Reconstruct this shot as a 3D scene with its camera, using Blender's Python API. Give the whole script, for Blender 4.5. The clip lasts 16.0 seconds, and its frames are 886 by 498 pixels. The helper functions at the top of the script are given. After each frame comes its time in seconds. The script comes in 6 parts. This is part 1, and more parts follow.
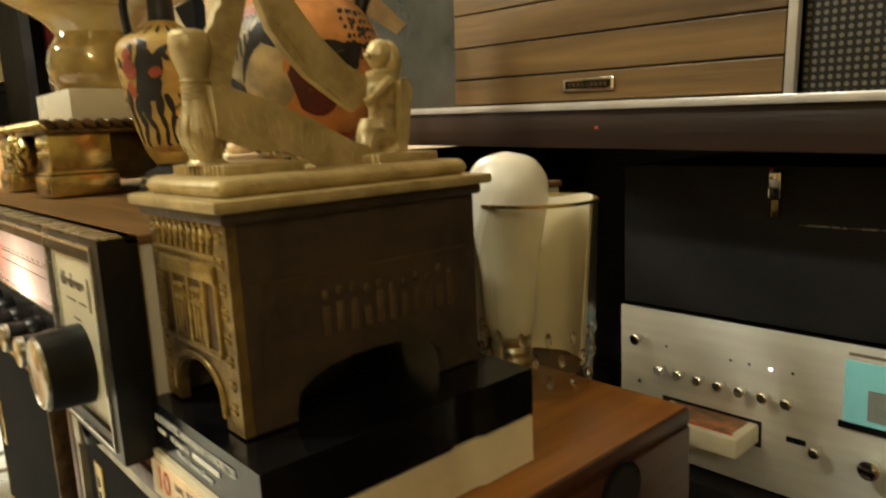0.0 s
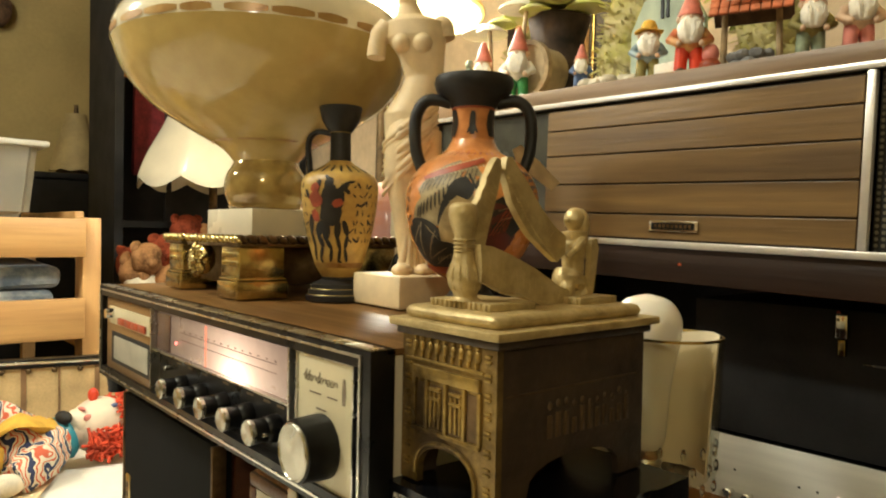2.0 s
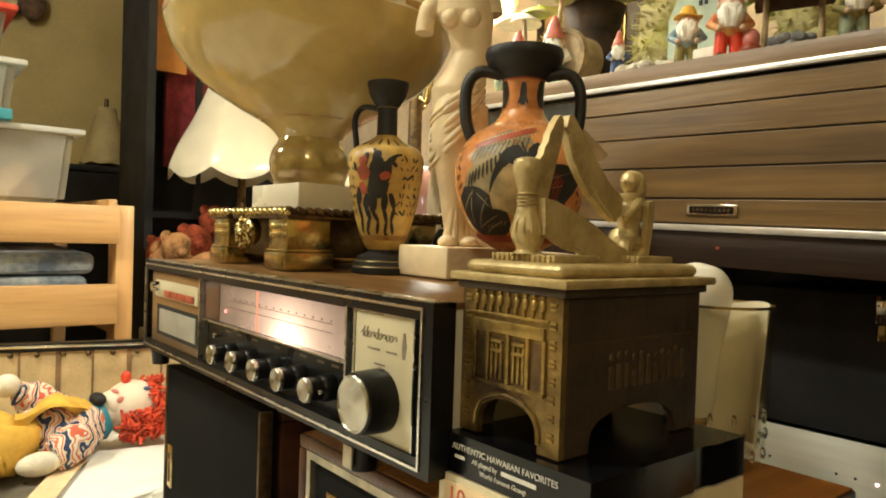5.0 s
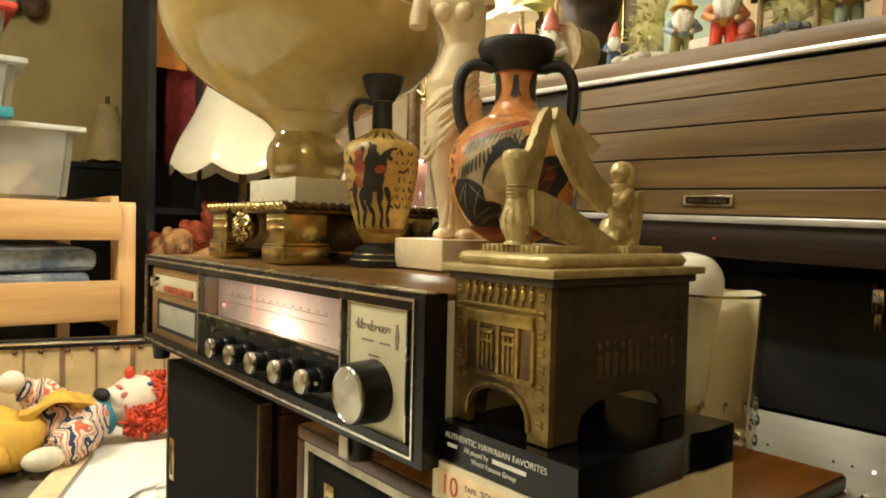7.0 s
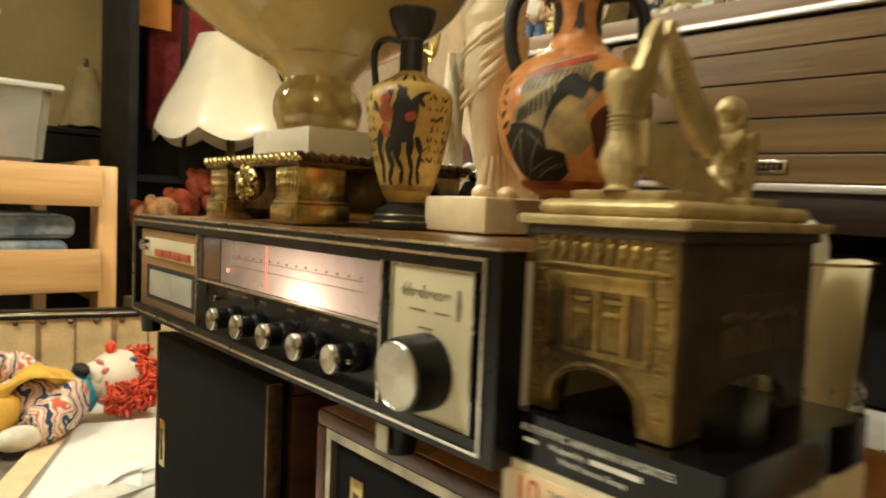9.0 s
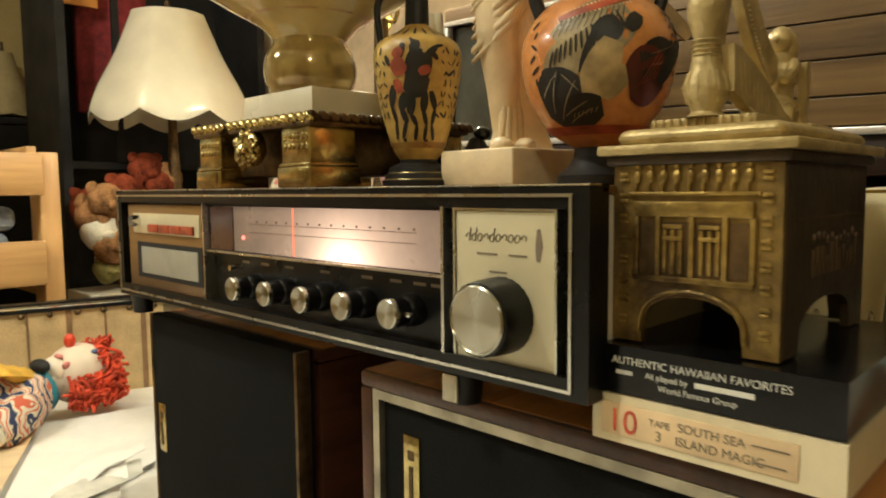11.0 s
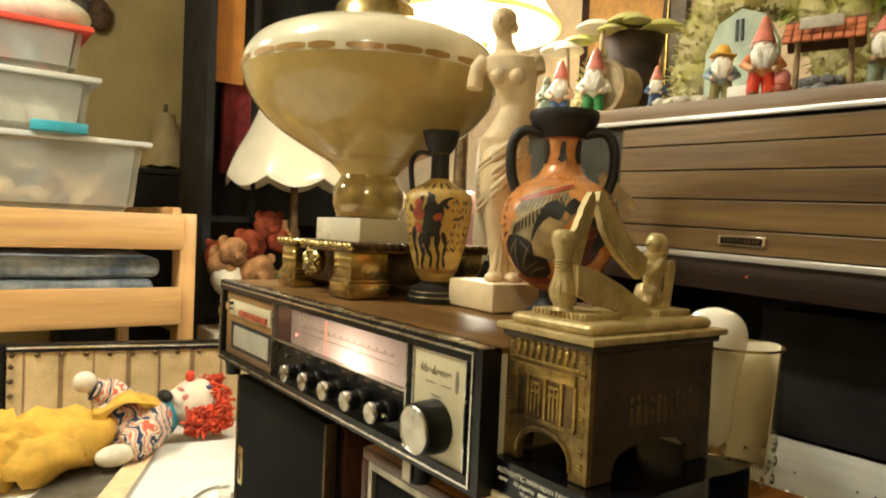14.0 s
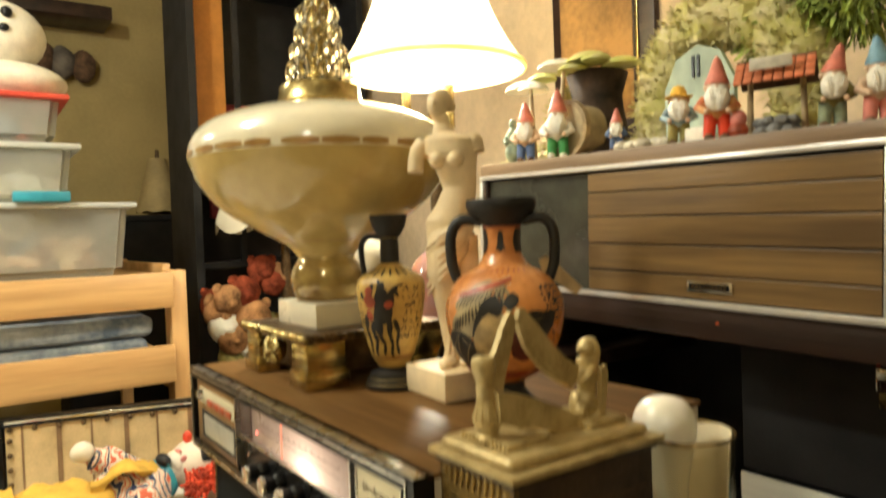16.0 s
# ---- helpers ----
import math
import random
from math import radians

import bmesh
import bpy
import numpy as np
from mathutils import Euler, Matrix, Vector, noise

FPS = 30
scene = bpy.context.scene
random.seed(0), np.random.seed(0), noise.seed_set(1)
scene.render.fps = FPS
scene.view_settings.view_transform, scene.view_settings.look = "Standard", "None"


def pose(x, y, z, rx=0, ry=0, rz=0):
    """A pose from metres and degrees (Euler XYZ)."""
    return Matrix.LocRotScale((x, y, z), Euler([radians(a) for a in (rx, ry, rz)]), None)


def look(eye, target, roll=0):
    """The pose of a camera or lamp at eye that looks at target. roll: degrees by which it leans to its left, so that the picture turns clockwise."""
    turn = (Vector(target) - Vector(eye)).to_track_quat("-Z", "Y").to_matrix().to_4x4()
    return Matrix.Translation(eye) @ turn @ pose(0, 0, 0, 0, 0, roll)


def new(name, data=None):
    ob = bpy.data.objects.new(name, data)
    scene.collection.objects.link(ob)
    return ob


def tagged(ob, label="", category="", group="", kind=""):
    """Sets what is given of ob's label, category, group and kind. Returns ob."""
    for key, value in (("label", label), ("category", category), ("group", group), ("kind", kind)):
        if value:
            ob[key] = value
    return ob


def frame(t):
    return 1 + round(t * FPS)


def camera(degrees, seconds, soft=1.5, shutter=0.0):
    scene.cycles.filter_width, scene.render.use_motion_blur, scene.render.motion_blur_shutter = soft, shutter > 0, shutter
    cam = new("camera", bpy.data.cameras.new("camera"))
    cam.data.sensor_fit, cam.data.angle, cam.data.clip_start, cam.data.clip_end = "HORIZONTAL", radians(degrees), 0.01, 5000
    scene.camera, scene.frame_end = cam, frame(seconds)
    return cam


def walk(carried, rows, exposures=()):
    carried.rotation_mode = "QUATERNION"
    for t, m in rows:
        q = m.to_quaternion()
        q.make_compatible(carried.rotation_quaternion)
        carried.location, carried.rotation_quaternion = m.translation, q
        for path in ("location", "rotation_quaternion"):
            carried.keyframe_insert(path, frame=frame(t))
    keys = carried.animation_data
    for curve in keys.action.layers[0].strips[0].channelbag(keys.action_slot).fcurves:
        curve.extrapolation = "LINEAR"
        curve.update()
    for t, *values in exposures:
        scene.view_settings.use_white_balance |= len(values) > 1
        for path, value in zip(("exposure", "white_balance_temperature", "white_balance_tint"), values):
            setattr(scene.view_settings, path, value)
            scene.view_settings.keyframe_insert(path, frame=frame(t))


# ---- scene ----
cam = camera(65.2, 16.0, soft=1.9, shutter=0.6)
PATH = [
    (0, (-0.013, -0.109, 0.921), (1.298, 1.364, 0.584), -2.7),
    (0.5, (-0.032, -0.109, 0.934), (1.24, 1.41, 0.659), -3.1),
    (1, (-0.066, -0.108, 0.936), (1.169, 1.447, 0.696), -1.9),
    (1.5, (-0.1, -0.105, 0.937), (1.214, 1.394, 0.788), 0.1),
    (2, (-0.141, -0.111, 0.946), (1.157, 1.409, 0.904), 1.1),
    (2.5, (-0.151, -0.107, 0.932), (1.169, 1.397, 0.918), 2.3),
    (3, (-0.153, -0.101, 0.933), (1.155, 1.412, 0.944), 2.0),
    (3.5, (-0.156, -0.102, 0.932), (1.132, 1.428, 0.94), 2.0),
    (4, (-0.161, -0.103, 0.924), (1.124, 1.43, 0.909), 2.0),
    (4.5, (-0.165, -0.102, 0.921), (1.103, 1.444, 0.896), 2.1),
    (6.8, (-0.16, -0.108, 0.917), (1.094, 1.449, 0.856), 1.2),
    (7, (-0.162, -0.11, 0.919), (1.091, 1.448, 0.865), 1.3),
    (7.5, (-0.165, -0.113, 0.917), (1.069, 1.46, 0.878), 1.7),
    (8, (-0.163, -0.113, 0.914), (1.083, 1.451, 0.862), 2.0),
    (8.5, (-0.165, -0.113, 0.911), (1.074, 1.455, 0.853), 1.9),
    (9, (-0.147, -0.023, 0.901), (1.147, 1.498, 0.789), 2.3),
    (9.5, (-0.152, 0.077, 0.889), (1.325, 1.420, 0.765), 0.3),
    (9.7, (-0.161, 0.095, 0.881), (1.358, 1.390, 0.755), 1.1),
    (11.8, (-0.205, -0.04, 0.884), (1.121, 1.444, 0.685), 0.8),
    (12, (-0.209, -0.053, 0.882), (1.111, 1.435, 0.678), 2.5),
    (12.5, (-0.201, -0.075, 0.889), (1.119, 1.411, 0.665), 2.7),
    (13, (-0.208, -0.099, 0.911), (1.058, 1.442, 0.767), 2.4),
    (13.5, (-0.209, -0.128, 0.949), (1.005, 1.461, 0.947), 2.0),
    (14, (-0.214, -0.153, 0.96), (0.952, 1.47, 0.901), 2.5),
    (14.5, (-0.2, -0.155, 0.956), (0.926, 1.495, 0.853), 0.2),
    (15, (-0.175, -0.17, 0.948), (0.961, 1.471, 0.81), -0.9),
    (15.5, (-0.176, -0.184, 0.97), (0.973, 1.449, 0.855), -1.5),
    (16, (-0.16, -0.181, 1.038), (0.978, 1.463, 0.993), -2.1),
]
walk(cam, [(t, look(eye, target, roll)) for t, eye, target, roll in PATH], [(0.0, 0.98), (4.7, 0.98), (8.5, 0.95), (9.5, 0.68), (12.0, 0.68), (13.0, 0.95), (16.0, 1.0)])
# ---------------------------------------------------------------- light
LAMP = (0.985, 0.985, 0.85)
world = bpy.data.worlds.new("room_dark")
scene.world = world
world.use_nodes = True
world.node_tree.nodes["Background"].inputs[0].default_value = (1.0, 0.78, 0.5, 1)
world.node_tree.nodes["Background"].inputs[1].default_value = 0.02


def lamp(name, kind, at, energy, size, target=None, colour=LAMP):
    d = bpy.data.lights.new(name, kind)
    d.energy, d.color = energy, colour
    if kind == "AREA":
        d.shape, d.size = "DISK", size
    else:
        d.shadow_soft_size = size
    ob = new(name, d)
    ob.matrix_world = look(at, target) if target else Matrix.Translation(at)
    return ob


lamp("bedside_bulb", "POINT", (-0.55, 1.25, 1.55), 7.6, 0.06)
lamp("shade_bulb", "POINT", (0.62, 0.96, 1.42), 11.0, 0.06)
# Unseen fill lamp behind the viewpoint, added to brighten the right-hand things.
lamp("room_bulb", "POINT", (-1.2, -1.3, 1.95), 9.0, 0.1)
# Unseen lamp overhead; its place is worked out from where shadows fall.
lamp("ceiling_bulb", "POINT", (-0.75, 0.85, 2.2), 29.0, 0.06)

# ---------------------------------------------------------------- materials


def mat(name, colour, rough=0.5, metal=0.0, var=0.15, scale=8.0, bump=0.0, bscale=60.0, stretch=(1, 1, 1), colour2=None,
        coat=0.0, trans=0.0, spec=0.5, emit=None, power=0.0, sub=0.0, rvar=0.1):
    m = bpy.data.materials.new(name)
    m.use_nodes = True
    t = m.node_tree
    b = t.nodes["Principled BSDF"]
    b.inputs["Metallic"].default_value = metal
    b.inputs["Coat Weight"].default_value = coat
    b.inputs["Transmission Weight"].default_value = trans
    b.inputs["Specular IOR Level"].default_value = spec
    if sub:
        b.inputs["Subsurface Weight"].default_value = sub
        b.inputs["Subsurface Radius"].default_value = (0.02, 0.015, 0.01)
    co = t.nodes.new("ShaderNodeTexCoord")
    mp = t.nodes.new("ShaderNodeMapping")
    mp.inputs["Scale"].default_value = stretch
    t.links.new(co.outputs["Object"], mp.inputs["Vector"])
    n = t.nodes.new("ShaderNodeTexNoise")
    n.inputs["Scale"].default_value = scale
    n.inputs["Detail"].default_value = 6
    t.links.new(mp.outputs[0], n.inputs["Vector"])
    n2 = t.nodes.new("ShaderNodeTexNoise")
    n2.inputs["Scale"].default_value = bscale
    n2.inputs["Detail"].default_value = 4
    t.links.new(mp.outputs[0], n2.inputs["Vector"])
    mix = t.nodes.new("ShaderNodeMix")
    mix.data_type = "RGBA"
    c2 = colour2 or tuple(c * (1 - 2 * var) for c in colour)
    mix.inputs[6].default_value = (*[min(1, c * (1 + var)) for c in colour], 1)
    mix.inputs[7].default_value = (*[max(0, c) for c in c2], 1)
    ramp = t.nodes.new("ShaderNodeMapRange")
    ramp.inputs[1].default_value, ramp.inputs[2].default_value = 0.32, 0.68
    ad = t.nodes.new("ShaderNodeMath")
    ad.operation = "MULTIPLY_ADD"
    ad.inputs[1].default_value = 0.35
    t.links.new(n2.outputs[0], ad.inputs[0])
    sb = t.nodes.new("ShaderNodeMath")
    sb.operation = "SUBTRACT"
    sb.inputs[1].default_value = 0.175
    t.links.new(n.outputs[0], sb.inputs[0])
    t.links.new(sb.outputs[0], ad.inputs[2])
    t.links.new(ad.outputs[0], ramp.inputs[0])
    t.links.new(ramp.outputs[0], mix.inputs[0])
    t.links.new(mix.outputs[2], b.inputs["Base Color"])
    rr = t.nodes.new("ShaderNodeMapRange")
    rr.inputs[3].default_value, rr.inputs[4].default_value = max(0.02, rough - rvar), min(1, rough + rvar)
    t.links.new(n.outputs[0], rr.inputs[0])
    t.links.new(rr.outputs[0], b.inputs["Roughness"])
    if bump:
        bp = t.nodes.new("ShaderNodeBump")
        bp.inputs["Strength"].default_value = bump
        bp.inputs["Distance"].default_value = 0.002
        t.links.new(n2.outputs[0], bp.inputs["Height"])
        t.links.new(bp.outputs[0], b.inputs["Normal"])
    if emit:
        b.inputs["Emission Color"].default_value = (*emit, 1)
        b.inputs["Emission Strength"].default_value = power
    return m


def glass(name, colour, rough=0.02, ior=1.45):
    m = bpy.data.materials.new(name)
    m.use_nodes = True
    b = m.node_tree.nodes["Principled BSDF"]
    b.inputs["Base Color"].default_value = (*colour, 1)
    b.inputs["Roughness"].default_value = rough
    b.inputs["Transmission Weight"].default_value = 1.0
    b.inputs["IOR"].default_value = ior
    return m


def grain(name, dark, light, rough, axis, scale=1.0, coat=0.0):
    """Wood: stretched noise along an axis, with fine pores."""
    st = [26.0, 26.0, 26.0]
    st[axis] = 1.6
    return mat(name, light, rough, 0, 0.12, 1.0 * scale, 0.25, 6.0 * scale, tuple(st), dark, coat)


def perforated(name, spacing):
    m = mat(name, (0.012, 0.012, 0.012), 0.45, 0.3)
    t = m.node_tree
    v = t.nodes.new("ShaderNodeTexVoronoi")
    v.inputs["Scale"].default_value = 1 / spacing
    v.inputs["Randomness"].default_value = 0.0
    co = t.nodes["Texture Coordinate"]
    fl = t.nodes.new("ShaderNodeMapping")
    fl.inputs["Scale"].default_value = (0, 1, 1)
    t.links.new(co.outputs["Object"], fl.inputs["Vector"])
    t.links.new(fl.outputs[0], v.inputs["Vector"])
    r = t.nodes.new("ShaderNodeMapRange")
    r.inputs[1].default_value, r.inputs[2].default_value = 0.26, 0.34
    t.links.new(v.outputs["Distance"], r.inputs[0])
    mix = t.nodes.new("ShaderNodeMix")
    mix.data_type = "RGBA"
    mix.inputs[6].default_value = (0.15, 0.135, 0.10, 1)
    mix.inputs[7].default_value = (0.008, 0.008, 0.008, 1)
    t.links.new(r.outputs[0], mix.inputs[0])
    t.links.new(mix.outputs[2], t.nodes["Principled BSDF"].inputs["Base Color"])
    return m


WALNUT_Y = grain("walnut_along", (0.105, 0.059, 0.021), (0.225, 0.135, 0.050), 0.40, 1)
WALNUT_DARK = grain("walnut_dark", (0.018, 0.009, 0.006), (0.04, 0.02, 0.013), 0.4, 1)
TEAK_TOP = grain("teak_veneer", (0.10, 0.050, 0.016), (0.20, 0.105, 0.036), 0.42, 1, 1.0, 0.0)
TEAK_TOP.node_tree.nodes["Principled BSDF"].inputs["Specular IOR Level"].default_value = 0.12
# Speaker top carries its lamplit orange; the sides carry shade in a darker brown.
SPEAKER_TOP = grain("lit_orange_wood", (0.24, 0.090, 0.015), (0.44, 0.180, 0.036), 0.30, 0)
MAHOGANY = grain("shaded_mahogany", (0.030, 0.010, 0.005), (0.072, 0.024, 0.010), 0.34, 0)
PINE = grain("pine_board", (0.46, 0.255, 0.09), (0.62, 0.37, 0.15), 0.45, 0, 0.8)
PINE_V = grain("pine_post", (0.46, 0.255, 0.09), (0.60, 0.35, 0.14), 0.45, 2, 0.8)
BROWN_PANEL = grain("woodgrain_plate", (0.13, 0.07, 0.025), (0.24, 0.13, 0.045), 0.4, 1)
BLACK = mat("black_plastic", (0.006, 0.006, 0.006), 0.30, 0, 0.3, 30, 0.05, 300, spec=0.3)
BLACK_GLOSS = mat("black_gloss_board", (0.005, 0.005, 0.006), 0.2, 0, 0.3, 30, 0.05, 200, spec=0.3)
BLACK_MATTE = mat("black_matte", (0.010, 0.009, 0.009), 0.7, 0, 0.3, 12, 0.1, 200)
GRILLE = mat("grille_cloth", (0.007, 0.007, 0.0065), 0.9, 0, 0.15, 6, 0.5, 900, spec=0.15)
CHROME = mat("chrome", (0.75, 0.73, 0.68), 0.14, 1.0, 0.05, 30)
SILVER = mat("silver_trim", (0.72, 0.70, 0.64), 0.28, 1.0, 0.08, 40)
WHITE_TRIM = mat("aluminium_trim", (0.82, 0.80, 0.76), 0.32, 0.6, 0.05, 30)
SPUN = mat("spun_aluminium", (0.56, 0.54, 0.46), 0.26, 1.0, 0.04, 30)
SPUN.node_tree.nodes["Principled BSDF"].inputs["Anisotropic"].default_value = 0.9
SPUN.node_tree.nodes["Principled BSDF"].inputs["Anisotropic Rotation"].default_value = 0.25
_tan = SPUN.node_tree.nodes.new("ShaderNodeTangent")
_tan.direction_type, _tan.axis = "RADIAL", "Z"
SPUN.node_tree.links.new(_tan.outputs[0], SPUN.node_tree.nodes["Principled BSDF"].inputs["Tangent"])
BRUSHED = mat("brushed_faceplate", (0.80, 0.78, 0.70), 0.38, 0.25, 0.05, 6, 0.08, 500, (1, 1, 14))
CREAM_PLATE = mat("cream_plate", (0.62, 0.56, 0.38), 0.35, 0.1, 0.05, 12)
CREAM_SIDE = mat("cream_vinyl", (0.60, 0.54, 0.42), 0.5, 0, 0.06, 10, 0.15, 250)
CREAM_PLASTIC = mat("cream_plastic", (0.78, 0.68, 0.46), 0.4, 0, 0.05, 15, 0.05, 120)
LABEL = mat("paper_label", (0.80, 0.60, 0.36), 0.6, 0, 0.06, 30)
INK_RED = mat("red_ink", (0.70, 0.10, 0.05), 0.6, 0, 0.2, 80)
INK_GREY = mat("grey_ink", (0.22, 0.17, 0.12), 0.6, 0, 0.1, 80)
INK_WHITE = mat("white_ink", (0.72, 0.70, 0.62), 0.5, 0, 0.1, 80)
GOLD_INK = mat("gold_print", (0.36, 0.27, 0.10), 0.35, 0.5, 0.1, 80)
BRASS = mat("antique_brass", (0.60, 0.49, 0.22), 0.22, 1.0, 0.12, 60, 0.25, 140, colour2=(0.34, 0.26, 0.11))
BRASS_DARK = mat("dark_brass", (0.15, 0.095, 0.045), 0.4, 0.8, 0.3, 30, 0.3, 120)
GOLD_CAST = mat("gold_painted_casting", (0.38, 0.255, 0.072), 0.38, 0.75, 0.25, 28, 0.5, 200, colour2=(0.085, 0.052, 0.020))
# Casket gold darkened in its colour for the faces turned from the light.
SHADED_CASTING = mat("shaded_gold_casting", (0.062, 0.042, 0.025), 0.42, 0.15, 0.2, 30, 0.35, 150, colour2=(0.034, 0.022, 0.014))
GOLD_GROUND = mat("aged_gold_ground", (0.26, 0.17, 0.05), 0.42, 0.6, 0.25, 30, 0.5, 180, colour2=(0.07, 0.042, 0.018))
DULL_TRIM = mat("dull_metal_trim", (0.42, 0.38, 0.29), 0.42, 0.85, 0.15, 30)
GOLD_PALE = mat("pale_gold_casting", (0.54, 0.42, 0.20), 0.40, 0.35, 0.10, 70, 0.4, 240, colour2=(0.38, 0.28, 0.115))
MARBLE = mat("cream_marble", (0.72, 0.65, 0.49), 0.3, 0, 0.06, 12)
PLASTER = mat("ivory_plaster", (0.79, 0.63, 0.39), 0.5, 0, 0.08, 20, 0.2, 120, sub=0.1)
# Bowl olive below the band; its underside shade is put into this colour too.
URN_GLAZE = mat("shaded_olive_glaze", (0.56, 0.42, 0.16), 0.16, 0, 0.10, 5, 0, 60, colour2=(0.44, 0.31, 0.105), coat=0.35)
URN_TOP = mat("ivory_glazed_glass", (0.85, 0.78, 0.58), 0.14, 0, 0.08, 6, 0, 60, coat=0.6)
URN_BULB = mat("gilded_glaze", (0.52, 0.40, 0.15), 0.12, 0.35, 0.3, 22, 0, 60, colour2=(0.26, 0.15, 0.05), coat=0.8)
BAND = mat("painted_band", (0.26, 0.13, 0.04), 0.3, 0.2, 0.4, 40, 0, 100, colour2=(0.46, 0.30, 0.10))
BLACK_SLIP = mat("black_slip", (0.012, 0.011, 0.010), 0.5, 0, 0.3, 40, 0.2, 150)
OCHRE_CLAY = mat("ochre_clay", (0.54, 0.37, 0.10), 0.4, 0, 0.2, 26, 0.2, 160, colour2=(0.36, 0.20, 0.05), coat=0.15)
ORANGE_CLAY = mat("orange_clay", (0.64, 0.27, 0.085), 0.28, 0, 0.2, 14, 0.15, 160, colour2=(0.40, 0.13, 0.035), coat=0.4)
PAINT_RED = mat("red_paint", (0.40, 0.075, 0.03), 0.45, 0, 0.2, 60)
PAINT_GREY = mat("grey_paint", (0.36, 0.28, 0.15), 0.42, 0, 0.25, 50, colour2=(0.19, 0.14, 0.07))
PAINT_BLACK = mat("black_paint", (0.02, 0.017, 0.014), 0.45, 0, 0.2, 60)
PAINT_CREAM = mat("cream_paint", (0.70, 0.56, 0.33), 0.45, 0, 0.15, 60)
GLASS = glass("clear_glass", (0.97, 0.97, 0.93))


def thin_glass(name, tint):
    """Thin clear glass: light goes straight through, and gloss grows towards the edges."""
    m = bpy.data.materials.new(name)
    m.use_nodes = True
    t = m.node_tree
    tr = t.nodes.new("ShaderNodeBsdfTransparent")
    tr.inputs[0].default_value = (*tint, 1)
    gl2 = t.nodes.new("ShaderNodeBsdfGlossy")
    gl2.inputs["Roughness"].default_value = 0.05
    fr2 = t.nodes.new("ShaderNodeLayerWeight")
    fr2.inputs[0].default_value = 0.22
    mx2 = t.nodes.new("ShaderNodeMixShader")
    sq2 = t.nodes.new("ShaderNodeMath")
    sq2.operation = "MULTIPLY_ADD"
    sq2.inputs[1].default_value, sq2.inputs[2].default_value = 0.30, 0.04
    t.links.new(fr2.outputs["Facing"], sq2.inputs[0])
    t.links.new(sq2.outputs[0], mx2.inputs[0])
    t.links.new(tr.outputs[0], mx2.inputs[1])
    t.links.new(gl2.outputs[0], mx2.inputs[2])
    t.links.new(mx2.outputs[0], t.nodes["Material Output"].inputs[0])
    return m


CUP_GLASS = thin_glass("thin_clear_glass", (0.95, 0.94, 0.88))
OPAL = mat("opal_white_glass", (0.86, 0.81, 0.70), 0.25, 0, 0.03, 10, sub=0.2)
GILT = mat("gilt_rim", (0.60, 0.45, 0.18), 0.25, 1.0, 0.1, 40)
WALL = mat("ochre_wall_paint", (0.44, 0.33, 0.13), 0.8, 0, 0.08, 3, 0.15, 60)
WALL_PALE = mat("pale_plaster_wall", (0.62, 0.48, 0.32), 0.8, 0, 0.12, 5, 0.3, 50)
CEIL = mat("ceiling_paint", (0.62, 0.56, 0.42), 0.85, 0, 0.05, 4)
FLOOR = grain("floor_boards", (0.08, 0.04, 0.02), (0.18, 0.10, 0.05), 0.5, 1)
SHEET = mat("white_bedding", (0.80, 0.77, 0.70), 0.75, 0, 0.05, 6, 0.5, 35)
PAPER_CREAM = mat("cream_paper", (0.78, 0.68, 0.48), 0.65, 0, 0.06, 14, 0.15, 60)
PAPER = mat("white_paper", (0.86, 0.84, 0.78), 0.6, 0, 0.04, 8, 0.1, 60)
FILMY = mat("clear_wrap", (0.72, 0.70, 0.62), 0.18, 0, 0.1, 25, 0.6, 40)
DARK_PRINT = mat("dark_printed_paper", (0.16, 0.14, 0.11), 0.3, 0, 0.2, 20)
TAN_PANEL = mat("striped_tan_cloth", (0.60, 0.44, 0.22), 0.7, 0, 0.12, 20, 0.3, 200)
TAN_DARK = mat("brown_stripe_cloth", (0.26, 0.15, 0.07), 0.7, 0, 0.12, 20, 0.3, 200)
BLUE_CLOTH = mat("blue_denim", (0.40, 0.44, 0.46), 0.85, 0, 0.2, 12, 0.8, 70, colour2=(0.12, 0.16, 0.22))
TUB = mat("frosted_polypropylene", (0.54, 0.52, 0.45), 0.3, 0, 0.05, 8, 0.1, 40)
_tp = TUB.node_tree.nodes.new("ShaderNodeBsdfTransparent")
_tp.inputs[0].default_value = (0.92, 0.92, 0.88, 1)
_mx = TUB.node_tree.nodes.new("ShaderNodeMixShader")
_mx.inputs[0].default_value = 0.42
TUB.node_tree.links.new(_tp.outputs[0], _mx.inputs[1])
TUB.node_tree.links.new(TUB.node_tree.nodes["Principled BSDF"].outputs[0], _mx.inputs[2])
TUB.node_tree.links.new(_mx.outputs[0], TUB.node_tree.nodes["Material Output"].inputs[0])
TUB_LID = mat("milky_lid", (0.72, 0.72, 0.66), 0.4, 0, 0.05, 8, trans=0.3)
RED_LID = mat("red_lid", (0.62, 0.07, 0.04), 0.4, 0, 0.1, 20)
TEAL = mat("teal_plastic", (0.03, 0.28, 0.36), 0.4, 0, 0.1, 20)
PLUSH_W = mat("white_plush", (0.74, 0.68, 0.55), 0.9, 0, 0.08, 30, 0.8, 200, spec=0.1)
PLUSH_R = mat("red_plush", (0.26, 0.055, 0.025), 0.95, 0, 0.35, 14, 1.0, 150, spec=0.05)
PLUSH_T = mat("tan_plush", (0.40, 0.20, 0.085), 0.95, 0, 0.35, 14, 1.0, 150, spec=0.05)
